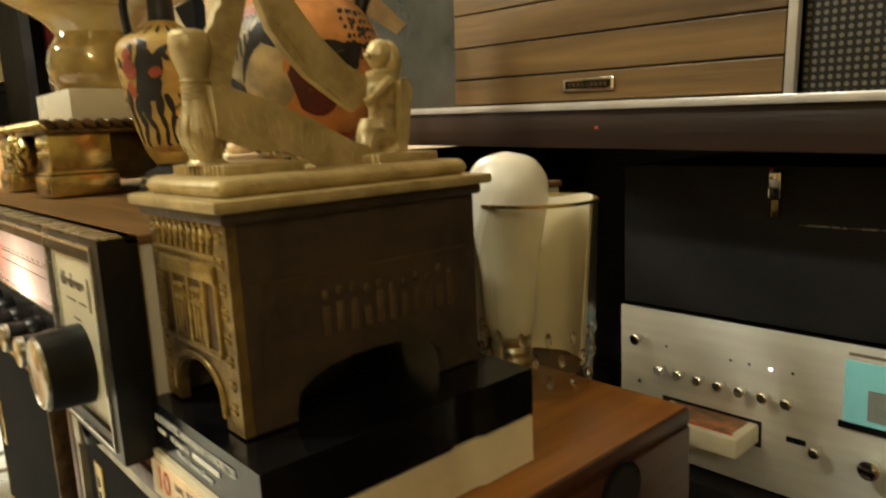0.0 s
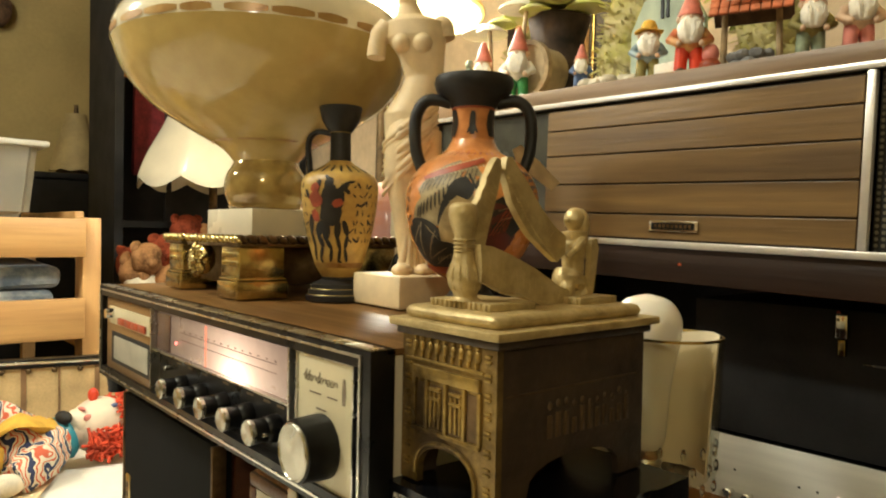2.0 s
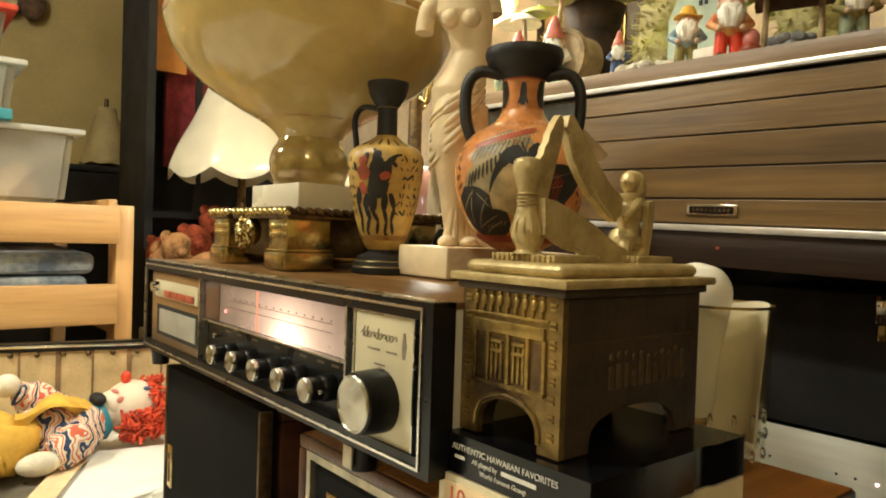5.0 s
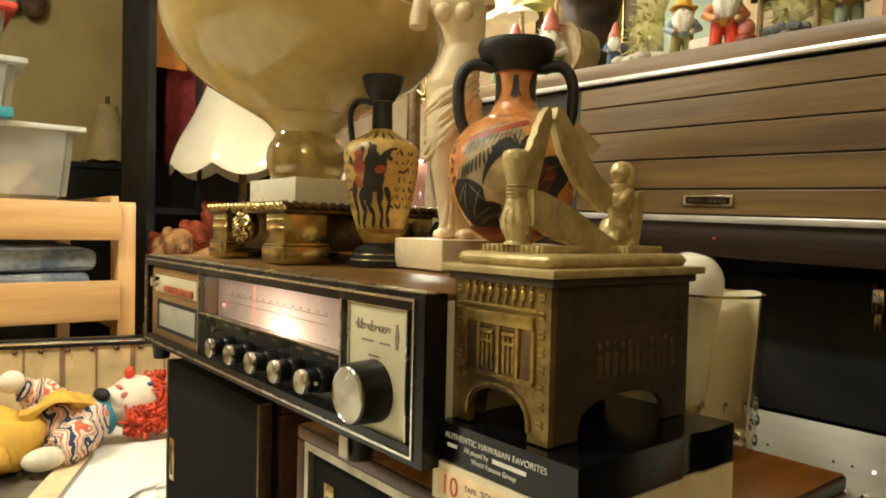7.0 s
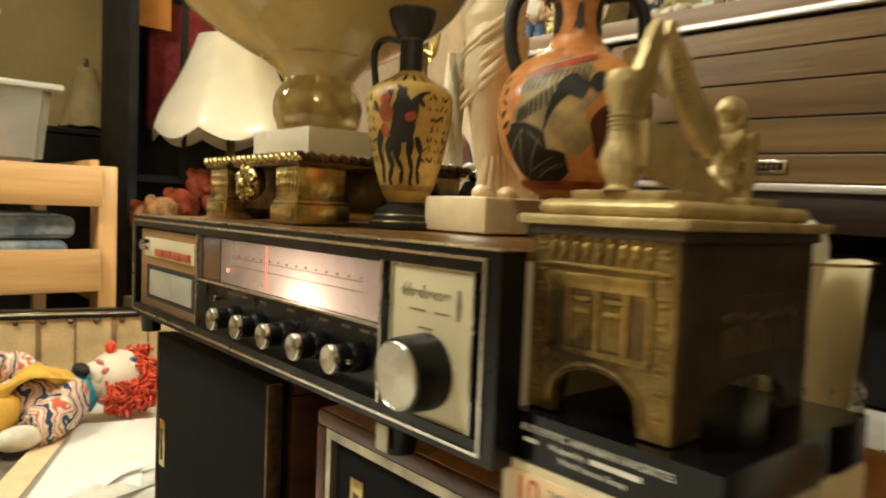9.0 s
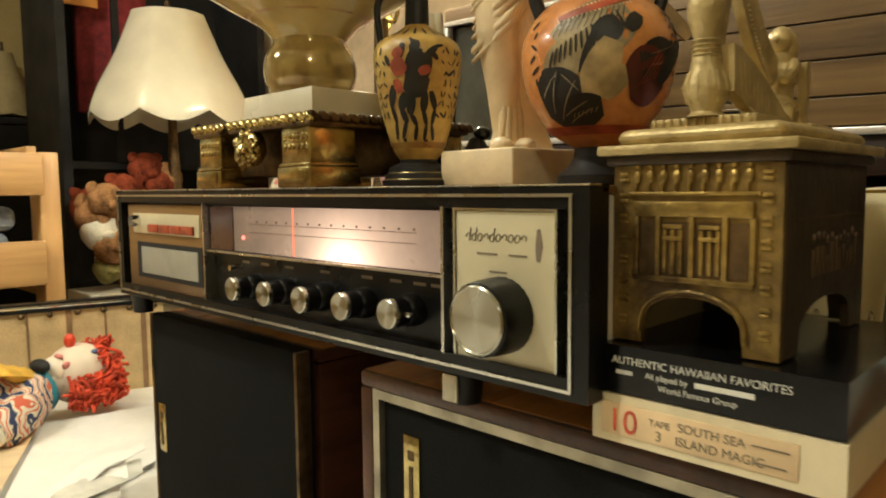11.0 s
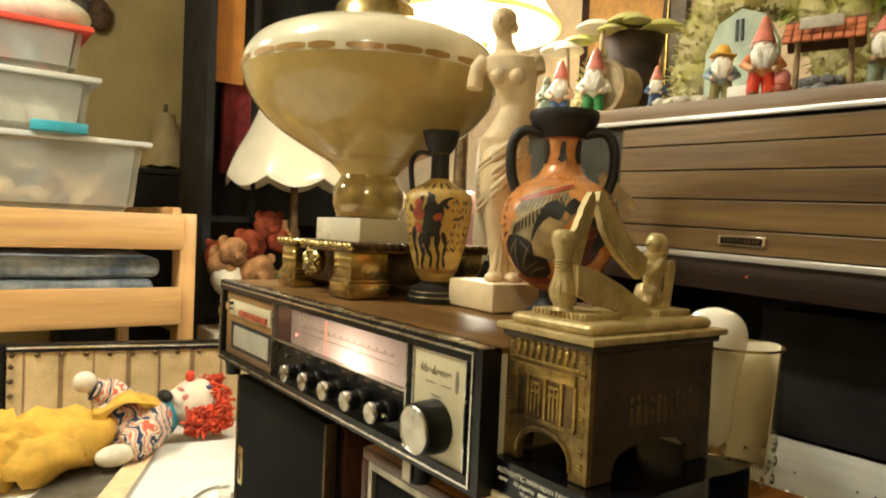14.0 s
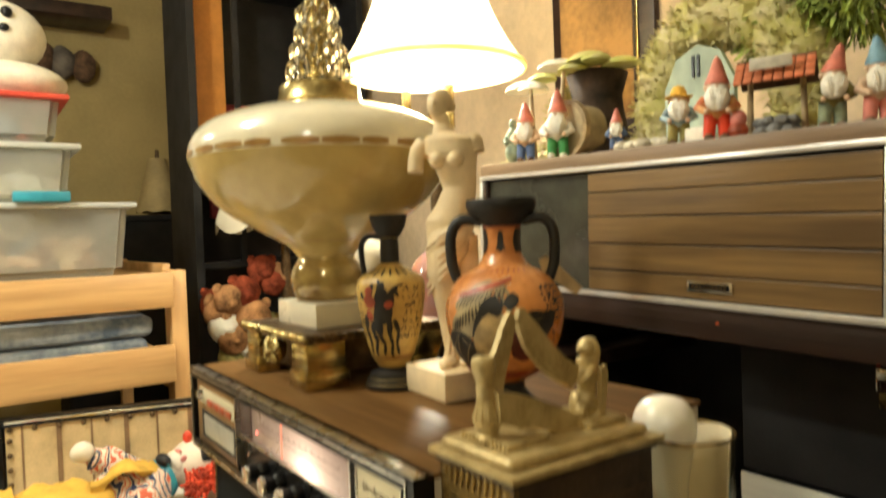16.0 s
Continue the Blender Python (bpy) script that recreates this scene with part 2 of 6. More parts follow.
DOLL_FACE = mat("doll_face_vinyl", (0.78, 0.66, 0.52), 0.5, 0, 0.04, 20)
YARN = mat("orange_red_yarn", (0.70, 0.08, 0.03), 0.9, 0, 0.25, 40, 1.0, 180)
NOSE = mat("red_ball", (0.75, 0.06, 0.02), 0.4, 0, 0.05, 30)
YELLOW = mat("yellow_cloth", (0.72, 0.42, 0.06), 0.85, 0, 0.12, 18, 0.6, 90)
GREEN = mat("green_paint", (0.04, 0.25, 0.07), 0.5, 0, 0.2, 50)
BLUE = mat("blue_paint", (0.10, 0.16, 0.32), 0.5, 0, 0.2, 50)
PALE_BLUE = mat("pale_blue_paint", (0.20, 0.38, 0.50), 0.5, 0, 0.15, 50)
SKIN = mat("painted_face", (0.70, 0.48, 0.32), 0.5, 0, 0.1, 60)
BEARD = mat("white_beard_paint", (0.86, 0.82, 0.72), 0.6, 0, 0.06, 80, 0.6, 250)
PINK = mat("pink_paint", (0.65, 0.22, 0.18), 0.5, 0, 0.1, 50)
OLIVE = mat("olive_paint", (0.26, 0.22, 0.06), 0.6, 0, 0.2, 50)
MOSS = mat("moss", (0.36, 0.34, 0.10), 0.95, 0, 0.35, 22, 1.0, 150, colour2=(0.66, 0.58, 0.36), spec=0.1)
FERN = mat("fern_green", (0.40, 0.50, 0.11), 0.8, 0, 0.3, 30, 0.6, 120)
BARK = mat("bark", (0.13, 0.07, 0.035), 0.9, 0, 0.3, 30, 1.0, 90)
STONE = mat("pale_stone", (0.60, 0.55, 0.44), 0.8, 0, 0.15, 40, 0.5, 120)
WEATHERED = mat("weathered_stick", (0.42, 0.30, 0.16), 0.8, 0, 0.25, 40, 0.5, 120)
TILE_RED = mat("terracotta_tile", (0.56, 0.17, 0.075), 0.6, 0, 0.15, 60)
GREY_GREEN = mat("verdigris_paint", (0.22, 0.27, 0.18), 0.6, 0, 0.2, 60)
PALE_SAGE = mat("sage_plaster", (0.46, 0.55, 0.44), 0.7, 0, 0.15, 14)
ORANGE_BOARD = mat("orange_board", (0.55, 0.22, 0.04), 0.5, 0, 0.1, 12)
RED_DOT = mat("red_dotted_cloth", (0.22, 0.02, 0.025), 0.85, 0, 0.2, 30, 0.5, 120)
DIM_SHADE = mat("parchment_shade", (0.46, 0.35, 0.16), 0.7, 0, 0.1, 10)
LED = mat("red_led", (0.5, 0.05, 0.05), 0.3, emit=(1.0, 0.2, 0.15), power=1.6)
LED_W = mat("pink_led", (0.6, 0.3, 0.3), 0.3, emit=(1.0, 0.6, 0.6), power=2.5)
MESH_BLACK = perforated("perforated_black", 0.0062)


def shade_mat(name, colour, power):
    """Thin cloth or glass that lets its bulb's light through."""
    m = bpy.data.materials.new(name)
    m.use_nodes = True
    t = m.node_tree
    out = t.nodes["Material Output"]
    d = t.nodes.new("ShaderNodeBsdfDiffuse")
    d.inputs[0].default_value = (*colour, 1)
    tr = t.nodes.new("ShaderNodeBsdfTranslucent")
    tr.inputs[0].default_value = (*colour, 1)
    g = t.nodes.new("ShaderNodeBsdfGlossy")
    g.inputs["Roughness"].default_value = 0.2
    mix = t.nodes.new("ShaderNodeMixShader")
    mix.inputs[0].default_value = power
    t.links.new(d.outputs[0], mix.inputs[1])
    t.links.new(tr.outputs[0], mix.inputs[2])
    m2 = t.nodes.new("ShaderNodeMixShader")
    m2.inputs[0].default_value = 0.06
    t.links.new(mix.outputs[0], m2.inputs[1])
    t.links.new(g.outputs[0], m2.inputs[2])
    t.links.new(m2.outputs[0], out.inputs[0])
    return m


SHADE = shade_mat("lit_cloth_shade", (0.80, 0.64, 0.36), 0.5)
SHADE_GLASS = mat("glossy_cream_shade", (0.72, 0.66, 0.51), 0.22, 0, 0.04, 10, 0.5, 14, coat=0.8)


def dial_mat():
    """Backlit tuning dial: its glow is emission, one hot spot inside a broad falloff."""
    m = mat("backlit_dial", (0.13, 0.095, 0.07), 0.3, 0.0, 0.2, 30)
    t = m.node_tree
    b = t.nodes["Principled BSDF"]
    co = t.nodes["Texture Coordinate"]
    total = None
    for y, z, s, a in ((-0.040, -0.019, 52, 13.0), (-0.045, -0.004, 14, 0.75)):
        mp = t.nodes.new("ShaderNodeMapping")
        mp.inputs["Location"].default_value = (0, -y * s, -z * s * 1.3)
        mp.inputs["Scale"].default_value = (0, s, s * 1.3)
        t.links.new(co.outputs["Object"], mp.inputs["Vector"])
        ln = t.nodes.new("ShaderNodeVectorMath")
        ln.operation = "LENGTH"
        t.links.new(mp.outputs[0], ln.inputs[0])
        sq = t.nodes.new("ShaderNodeMath")
        sq.operation = "MULTIPLY_ADD"
        sq.inputs[2].default_value = 1.0
        t.links.new(ln.outputs["Value"], sq.inputs[0])
        t.links.new(ln.outputs["Value"], sq.inputs[1])
        iv = t.nodes.new("ShaderNodeMath")
        iv.operation = "DIVIDE"
        iv.inputs[0].default_value = a
        t.links.new(sq.outputs[0], iv.inputs[1])
        if total:
            ad = t.nodes.new("ShaderNodeMath")
            t.links.new(total.outputs[0], ad.inputs[0])
            t.links.new(iv.outputs[0], ad.inputs[1])
            total = ad
        else:
            total = iv
    sc = t.nodes.new("ShaderNodeMath")
    sc.operation = "MULTIPLY"
    sc.inputs[1].default_value = 0.16
    t.links.new(total.outputs[0], sc.inputs[0])
    b.inputs["Emission Color"].default_value = (1.0, 0.66, 0.46, 1)
    t.links.new(sc.outputs[0], b.inputs["Emission Strength"])
    return m


def striped(name, axis, period, colours, rough=0.85):
    """Woven stripes with a wavering edge."""
    m = mat(name, colours[0], rough, 0, 0.1, 20, 0.5, 120)
    t = m.node_tree
    co = t.nodes["Texture Coordinate"]
    sx = t.nodes.new("ShaderNodeSeparateXYZ")
    nz = t.nodes.new("ShaderNodeTexNoise")
    nz.inputs["Scale"].default_value = 18
    mx = t.nodes.new("ShaderNodeVectorMath")
    mx.operation = "MULTIPLY_ADD"
    mx.inputs[1].default_value = (0.11, 0.11, 0.11)
    t.links.new(co.outputs["Object"], nz.inputs["Vector"])
    t.links.new(nz.outputs["Color"], mx.inputs[0])
    t.links.new(co.outputs["Object"], mx.inputs[2])
    t.links.new(mx.outputs[0], sx.inputs[0])
    md = t.nodes.new("ShaderNodeMath")
    md.operation = "PINGPONG"
    md.inputs[1].default_value = period
    t.links.new(sx.outputs[axis], md.inputs[0])
    dv = t.nodes.new("ShaderNodeMath")
    dv.operation = "DIVIDE"
    dv.inputs[1].default_value = period
    t.links.new(md.outputs[0], dv.inputs[0])
    rp = t.nodes.new("ShaderNodeValToRGB")
    rp.color_ramp.interpolation = "CONSTANT"
    e = rp.color_ramp.elements
    e[0].color = (*colours[0], 1)
    e[1].position, e[1].color = 1 / len(colours), (*colours[1], 1)
    for k in range(2, len(colours)):
        q = e.new(k / len(colours))
        q.color = (*colours[k], 1)
    t.links.new(dv.outputs[0], rp.inputs[0])
    t.links.new(rp.outputs[0], t.nodes["Principled BSDF"].inputs["Base Color"])
    return m


STRIPE_SHIRT = striped("striped_shirt_cloth", 0, 0.014, ((0.03, 0.04, 0.10), (0.70, 0.62, 0.48), (0.60, 0.12, 0.06), (0.70, 0.62, 0.48)))
DIAL = dial_mat()

# ---------------------------------------------------------------- building helpers


def thing(name, at, label, category, group="", kind="", turn=None):
    ob = new(name)
    ob.empty_display_size = 0.02
    ob.matrix_world = Matrix.Translation(at) @ (turn or Matrix())
    return tagged(ob, label, category, group, kind)


def finish(name, bm, material, smooth=True, angle=35):
    me = bpy.data.meshes.new(name)
    bmesh.ops.recalc_face_normals(bm, faces=bm.faces)
    bm.to_mesh(me)
    bm.free()
    me.materials.append(material)
    if smooth:
        flat = np.zeros(len(me.polygons), dtype=np.int32)
        if "flat" in me.attributes:
            me.attributes["flat"].data.foreach_get("value", flat)
        me.polygons.foreach_set("use_smooth", flat == 0)
        me.set_sharp_from_angle(angle=radians(angle))
    return me


def part(name, bm, material, parent, label="", smooth=True, angle=35):
    """A mesh under a thing or part, built in the coordinates of the top thing."""
    ob = new(name, finish(name, bm, material, smooth, angle))
    ob.parent = parent
    return tagged(ob, label)


def solo(name, bm, material, at, label, category, group="", kind="", smooth=True, turn=None, angle=35):
    """A thing that is one mesh."""
    ob = new(name, finish(name, bm, material, smooth, angle))
    ob.matrix_world = Matrix.Translation(at) @ (turn or Matrix())
    return tagged(ob, label, category, group, kind)


def box(x0, x1, y0, y1, z0, z1, r=0.0, bm=None, seg=2):
    bm = bm or bmesh.new()
    layer = bm.faces.layers.int.get("flat") or bm.faces.layers.int.new("flat")
    before = set(bm.faces)
    m = Matrix.Translation(((x0 + x1) / 2, (y0 + y1) / 2, (z0 + z1) / 2)) @ Matrix.Diagonal((x1 - x0, y1 - y0, z1 - z0, 1))
    g = bmesh.ops.create_cube(bm, size=1, matrix=m)
    if r:
        es = {e for v in g["verts"] for e in v.link_edges}
        bmesh.ops.bevel(bm, geom=list(es), offset=r, segments=seg, profile=0.5, affect="EDGES")
    for f in bm.faces:
        if f not in before:
            f[layer] = 1
    return bm


def lathe(profile, seg=48, bm=None, at=(0, 0, 0), wave=None, cap=True):
    """Surface of revolution about z. profile: (radius, z) upwards. wave(angle, k): offset of radius and height."""
    bm = bm or bmesh.new()
    rings = []
    for k, (r, z) in enumerate(profile):
        ring = []
        for i in range(seg):
            a = 2 * math.pi * i / seg
            dr, dz = wave(a, k) if wave else (0, 0)
            ring.append(bm.verts.new((at[0] + (r + dr) * math.cos(a), at[1] + (r + dr) * math.sin(a), at[2] + z + dz)))
        rings.append(ring)
    for a, b in zip(rings, rings[1:]):
        for i in range(seg):
            bm.faces.new((a[i], a[(i + 1) % seg], b[(i + 1) % seg], b[i]))
    if cap:
        bm.faces.new(rings[0][::-1])
        bm.faces.new(rings[-1])
    return bm


def smooth_profile(points, steps=6):
    """Catmull-Rom through profile points."""
    p = [points[0], *points, points[-1]]
    out = []
    for i in range(1, len(p) - 2):
        for k in range(steps):
            t = k / steps
            out.append(tuple(0.5 * (2 * p[i][j] + (p[i + 1][j] - p[i - 1][j]) * t + (2 * p[i - 1][j] - 5 * p[i][j] + 4 * p[i + 1][j] - p[i + 2][j]) * t * t
                       + (3 * p[i][j] - p[i - 1][j] - 3 * p[i + 1][j] + p[i + 2][j]) * t ** 3) for j in range(2)))
    out.append(points[-1])
    return [(max(r, 0.0005), z) for r, z in out]


def blob(at, size, bm=None, turn=None, u=16, v=10):
    bm = bm or bmesh.new()
    m = Matrix.Translation(at) @ (turn or Matrix()) @ Matrix.Diagonal((*size, 1))
    bmesh.ops.create_uvsphere(bm, u_segments=u, v_segments=v, radius=1, matrix=m)
    return bm


def rod(a, b, r0, r1=None, bm=None, seg=12):
    bm = bm or bmesh.new()
    a, b = Vector(a), Vector(b)
    d = b - a
    m = Matrix.Translation((a + b) / 2) @ d.to_track_quat("Z", "Y").to_matrix().to_4x4()
    bmesh.ops.create_cone(bm, cap_ends=True, segments=seg, radius1=r0, radius2=r0 if r1 is None else r1, depth=d.length, matrix=m)
    return bm


def tube(points, radii, bm=None, seg=10, squash=1.0):
    """A bent limb: rings along points, joined."""
    bm = bm or bmesh.new()
    pts = [Vector(p) for p in points]
    rings = []
    side = None
    for i, p in enumerate(pts):
        d = (pts[min(i + 1, len(pts) - 1)] - pts[max(i - 1, 0)]).normalized()
        if side is None:
            side = d.to_track_quat("Z", "Y").to_matrix().col[0]
        side = (side - d * side.dot(d)).normalized()
        q = Matrix((side, d.cross(side), d)).transposed()
        r = radii[i] if isinstance(radii, (list, tuple)) else radii
        rings.append([bm.verts.new(p + q @ Vector((r * math.cos(2 * math.pi * k / seg), squash * r * math.sin(2 * math.pi * k / seg), 0))) for k in range(seg)])
    for a, b in zip(rings, rings[1:]):
        for k in range(seg):
            bm.faces.new((a[k], a[(k + 1) % seg], b[(k + 1) % seg], b[k]))
    bm.faces.new(rings[0][::-1])
    bm.faces.new(rings[-1])
    return bm


def curve_points(points, steps=5):
    p = [Vector(points[0]), *map(Vector, points), Vector(points[-1])]
    out = []
    for i in range(1, len(p) - 2):
        for k in range(steps):
            t = k / steps
            out.append(0.5 * (2 * p[i] + (p[i + 1] - p[i - 1]) * t + (2 * p[i - 1] - 5 * p[i] + 4 * p[i + 1] - p[i + 2]) * t * t + (3 * p[i] - p[i - 1] - 3 * p[i + 1] + p[i + 2]) * t ** 3))
    out.append(p[-1])
    return out


def plate(poly, t0, t1, axis=1, bm=None):
    """A flat outline (in the two other axes) given thickness along an axis."""
    bm = bm or bmesh.new()

    def v(a, b, t):
        c = [a, b]
        c.insert(axis, t)
        return bm.verts.new(c)
    lo = [v(a, b, t0) for a, b in poly]
    hi = [v(a, b, t1) for a, b in poly]
    n = len(poly)
    bm.faces.new(lo)
    bm.faces.new(hi[::-1])
    for i in range(n):
        bm.faces.new((lo[i], lo[(i + 1) % n], hi[(i + 1) % n], hi[i]))
    return bm


def frame_bars(y0, y1, z0, z1, w, x0, x1, bm=None):
    """Four bars round an opening, facing -x."""
    bm = bm or bmesh.new()
    box(x0, x1, y0, y1, z1 - w, z1, 0, bm)
    box(x0, x1, y0, y1, z0, z0 + w, 0, bm)
    box(x0, x1, y0, y0 + w, z0 + w, z1 - w, 0, bm)
    box(x0, x1, y1 - w, y1, z0 + w, z1 - w, 0, bm)
    return bm


def rough_up(bm, amount, scale, seed=0.0):
    for v in bm.verts:
        n = noise.noise_vector(v.co * scale + Vector((seed, seed * 0.7, 0)))
        v.co += n * amount
    return bm


def lettering(name, body, size, at, material, parent, label="", width=1.0):
    """Words on a face that looks towards -x; at: the left end of the base line."""
    c = bpy.data.curves.new(name, "FONT")
    c.body, c.size, c.extrude = body, size, 0.00015
    c.space_character = width
    tmp = bpy.data.objects.new(name, c)
    scene.collection.objects.link(tmp)
    me = bpy.data.meshes.new_from_object(tmp)
    bpy.data.objects.remove(tmp)
    m = Matrix(((0, 0, -1, at[0]), (-1, 0, 0, at[1]), (0, 1, 0, at[2]), (0, 0, 0, 1)))
    me.transform(m)
    me.materials.clear()
    me.materials.append(material)
    ob = new(name, me)
    ob.parent = parent
    return tagged(ob, label)


def bars(rows, x, w, bm=None):
    """Unreadable writing: rows of (y0, y1, z, height)."""
    bm = bm or bmesh.new()
    for y0, y1, z, h in rows:
        box(x - w, x, y0, y1, z, z + h, 0, bm)
    return bm


def on_surface(profile, strokes, lift=0.0006, bm=None, start=0.0):
    """Painted strokes on a turned vase: (a0, z0, a1, z1, width) in degrees and metres."""
    bm = bm or bmesh.new()

    def r_at(z):
        for (ra, za), (rb, zb) in zip(profile, profile[1:]):
            if za <= z <= zb or zb <= z <= za:
                return ra + (rb - ra) * ((z - za) / (zb - za) if zb != za else 0)
        return profile[-1][0]
    for a0, z0, a1, z1, w in strokes:
        rm = r_at((z0 + z1) / 2)
        u0, u1 = radians(a0) * rm, radians(a1) * rm
        du, dz = u1 - u0, z1 - z0
        ln = math.hypot(du, dz) or 1e-6
        nx, nz = -dz / ln, du / ln
        n, rows = 7, []
        for i in range(n + 1):
            f = i / n
            half = w / 2 * (math.sin(math.pi * min(max(0.12 + 0.76 * f, 0), 1)) ** 0.6)
            row = []
            for k in (-1, -0.33, 0.33, 1):
                u = u0 + du * f + nx * half * k
                z = z0 + dz * f + nz * half * k
                a = start + u / rm
                r = r_at(z) + lift
                row.append(bm.verts.new((r * math.cos(a), r * math.sin(a), z)))
            rows.append(row)
        for ra, rb in zip(rows, rows[1:]):
            for k in range(3):
                bm.faces.new((ra[k], ra[k + 1], rb[k + 1], rb[k]))
    return bm

# ---------------------------------------------------------------- room shell


def wall(name, x0, x1, y0, y1, z0, z1, material, label):
    solo(name, box(x0, x1, y0, y1, z0, z1), material, (0, 0, 0), label, "wall", kind="structure", smooth=False)


wall("wall_north", -2.6, 1.25, 3.35, 3.45, 0, 2.4, WALL, "ochre painted plaster wall behind the bunk bed")
wall("wall_east", 1.15, 1.25, -1.7, 3.35, 0, 2.4, WALL_PALE, "pale plaster wall behind the cabinet")
wall("wall_west", -2.7, -2.6, -1.6, 3.35, 0, 2.4, WALL, "ochre painted plaster wall")
wall("wall_south", -2.6, 1.15, -1.7, -1.6, 0, 2.4, WALL, "ochre painted plaster wall")
solo("floor", box(-2.7, 1.25, -1.7, 3.45, -0.05, 0), FLOOR, (0, 0, 0), "dark brown boarded floor", "floor", kind="structure", smooth=False)
solo("ceiling", box(-2.7, 1.25, -1.7, 3.45, 2.4, 2.45), CEIL, (0, 0, 0), "cream painted ceiling", "ceiling", kind="structure", smooth=False)

# ---------------------------------------------------------------- speakers, stand and receiver
stand = thing("speaker_stand", (0.2, 0.4, 0.0), "black low stand under the two speakers", "stand")
part("top", box(-0.09, 0.18, -0.34, 0.30, 0.53, 0.556, 0.003), BLACK_MATTE, stand)
for dx in (-0.065, 0.15):
    for dy in (-0.31, 0.27):
        part("leg", box(dx - 0.02, dx + 0.02, dy - 0.02, dy + 0.02, 0, 0.53, 0.002), BLACK_MATTE, stand)


def speaker(at, w, h, d, label, slim=False):
    """Bookshelf speaker; its face looks towards -x; at: lower front corner at its smaller y."""
    s = thing("bookshelf_speaker", at, label, "speaker", "pair of bookshelf speakers")
    b = 0.011
    f = 0.02 if slim else 0.0
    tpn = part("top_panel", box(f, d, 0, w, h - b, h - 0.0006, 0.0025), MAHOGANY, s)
    # Thin sheet that holds the lit colour of the top face.
    part("veneer", box(f + 0.003, d - 0.002, 0.002, w - 0.002, h - 0.0012, h, 0.0004), SPEAKER_TOP, tpn, "orange-brown top face, lit in its colour")
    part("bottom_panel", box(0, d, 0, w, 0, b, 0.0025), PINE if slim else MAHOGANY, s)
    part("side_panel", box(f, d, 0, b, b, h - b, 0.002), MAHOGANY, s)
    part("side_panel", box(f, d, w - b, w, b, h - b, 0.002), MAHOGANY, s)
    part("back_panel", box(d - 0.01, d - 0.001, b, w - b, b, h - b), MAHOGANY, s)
    if slim:
        part("trim", box(-0.0005, 0.012, 0.001, 0.005, b, h, 0.001), BRASS_DARK, s, "dark trim beside the grille")
        part("trim", box(0.001, 0.012, w - 0.004, w, b, h, 0.001), BRASS_DARK, s)
        part("grille", box(0.002, 0.019, 0.0062, w - 0.0042, b + 0.001, h, 0.002), GRILLE, s, "charcoal grille cloth")
    else:
        part("trim", frame_bars(b, w - b, b, h - b, 0.0058, 0.001, 0.012), DULL_TRIM, s, "dull silver trim round the grille")
        part("grille", box(0.005, 0.018, b + 0.0058, w - b - 0.0058, b + 0.0058, h - b - 0.0058, 0.002), GRILLE, s, "charcoal grille cloth")
    q, e = (h - 0.135, -0.024) if slim else (h - 0.083, 0.0)
    bx0 = 0.0008 if slim else 0.0035
    bd = part("badge", box(bx0, 0.006, w - 0.05 - e, w - 0.036 - e, q, q + 0.048, 0.001), BRASS, s, "small brass badge")
    part("emblem", bars([(w - 0.0455 - e, w - 0.0405 - e, q + 0.033, 0.006), (w - 0.0445 - e, w - 0.0415 - e, q + 0.007, 0.022)], bx0 + 0.0001, 0.0006), BRASS_DARK, bd)
    return s


right_speaker = speaker((0.083, 0.068, 0.556), 0.30, 0.213, 0.235, "brown wooden speaker with charcoal grille lying under the receiver")
port = part("port", rod((0.168, -0.002, 0.190), (0.168, 0.012, 0.190), 0.013, None, None, 28), BLACK_MATTE, right_speaker, "round black port in the side")
part("ring", lathe([(0.0132, 0), (0.0155, 0), (0.0155, 0.0015), (0.0132, 0.0015)], 28, cap=False), BLACK, port)
port.children[0].matrix_basis = Matrix.Translation((0.168, 0.0, 0.190)) @ Matrix.Rotation(radians(90), 4, "X")
speaker((0.088, 0.446, 0.556), 0.256, 0.209, 0.235, "brown wooden speaker with charcoal grille beside the bed", True)

RX, RY0, RY1, RZ0, RZ1 = 0.066, 0.188, 0.709, 0.787, 0.884
rec = thing("stereo_receiver", (RX, RY0, RZ0), "vintage stereo receiver with lit dial and teak top", "receiver")
W, Hh, D = RY1 - RY0, RZ1 - RZ0, 0.295
part("case", box(0.012, D, 0.0015, W - 0.0015, 0.003, Hh - 0.004, 0.001), CREAM_SIDE, rec, "pale vinyl side panels")
part("top", box(0.010, D + 0.002, 0.0, W, Hh - 0.004, Hh, 0.001), TEAK_TOP, rec, "brown teak veneer top")
bez = part("bezel", frame_bars(0, W, 0, Hh, 0.0105, 0, 0.016), BLACK, rec, "black front surround")
part("edge_trim", frame_bars(0.0085, W - 0.0035, 0.0035, Hh - 0.0035, 0.0016, -0.001, 0.002), SILVER, bez, "thin silver line")
part("top_trim", box(0, 0.010, 0, W, Hh - 0.0008, Hh + 0.0008, 0.0003), SILVER, bez)
part("face", box(0.008, 0.014, 0.010, W - 0.010, 0.010, Hh - 0.010), BLACK, rec)
yy = lambda y: y - RY0
zz = lambda z: z - RZ0
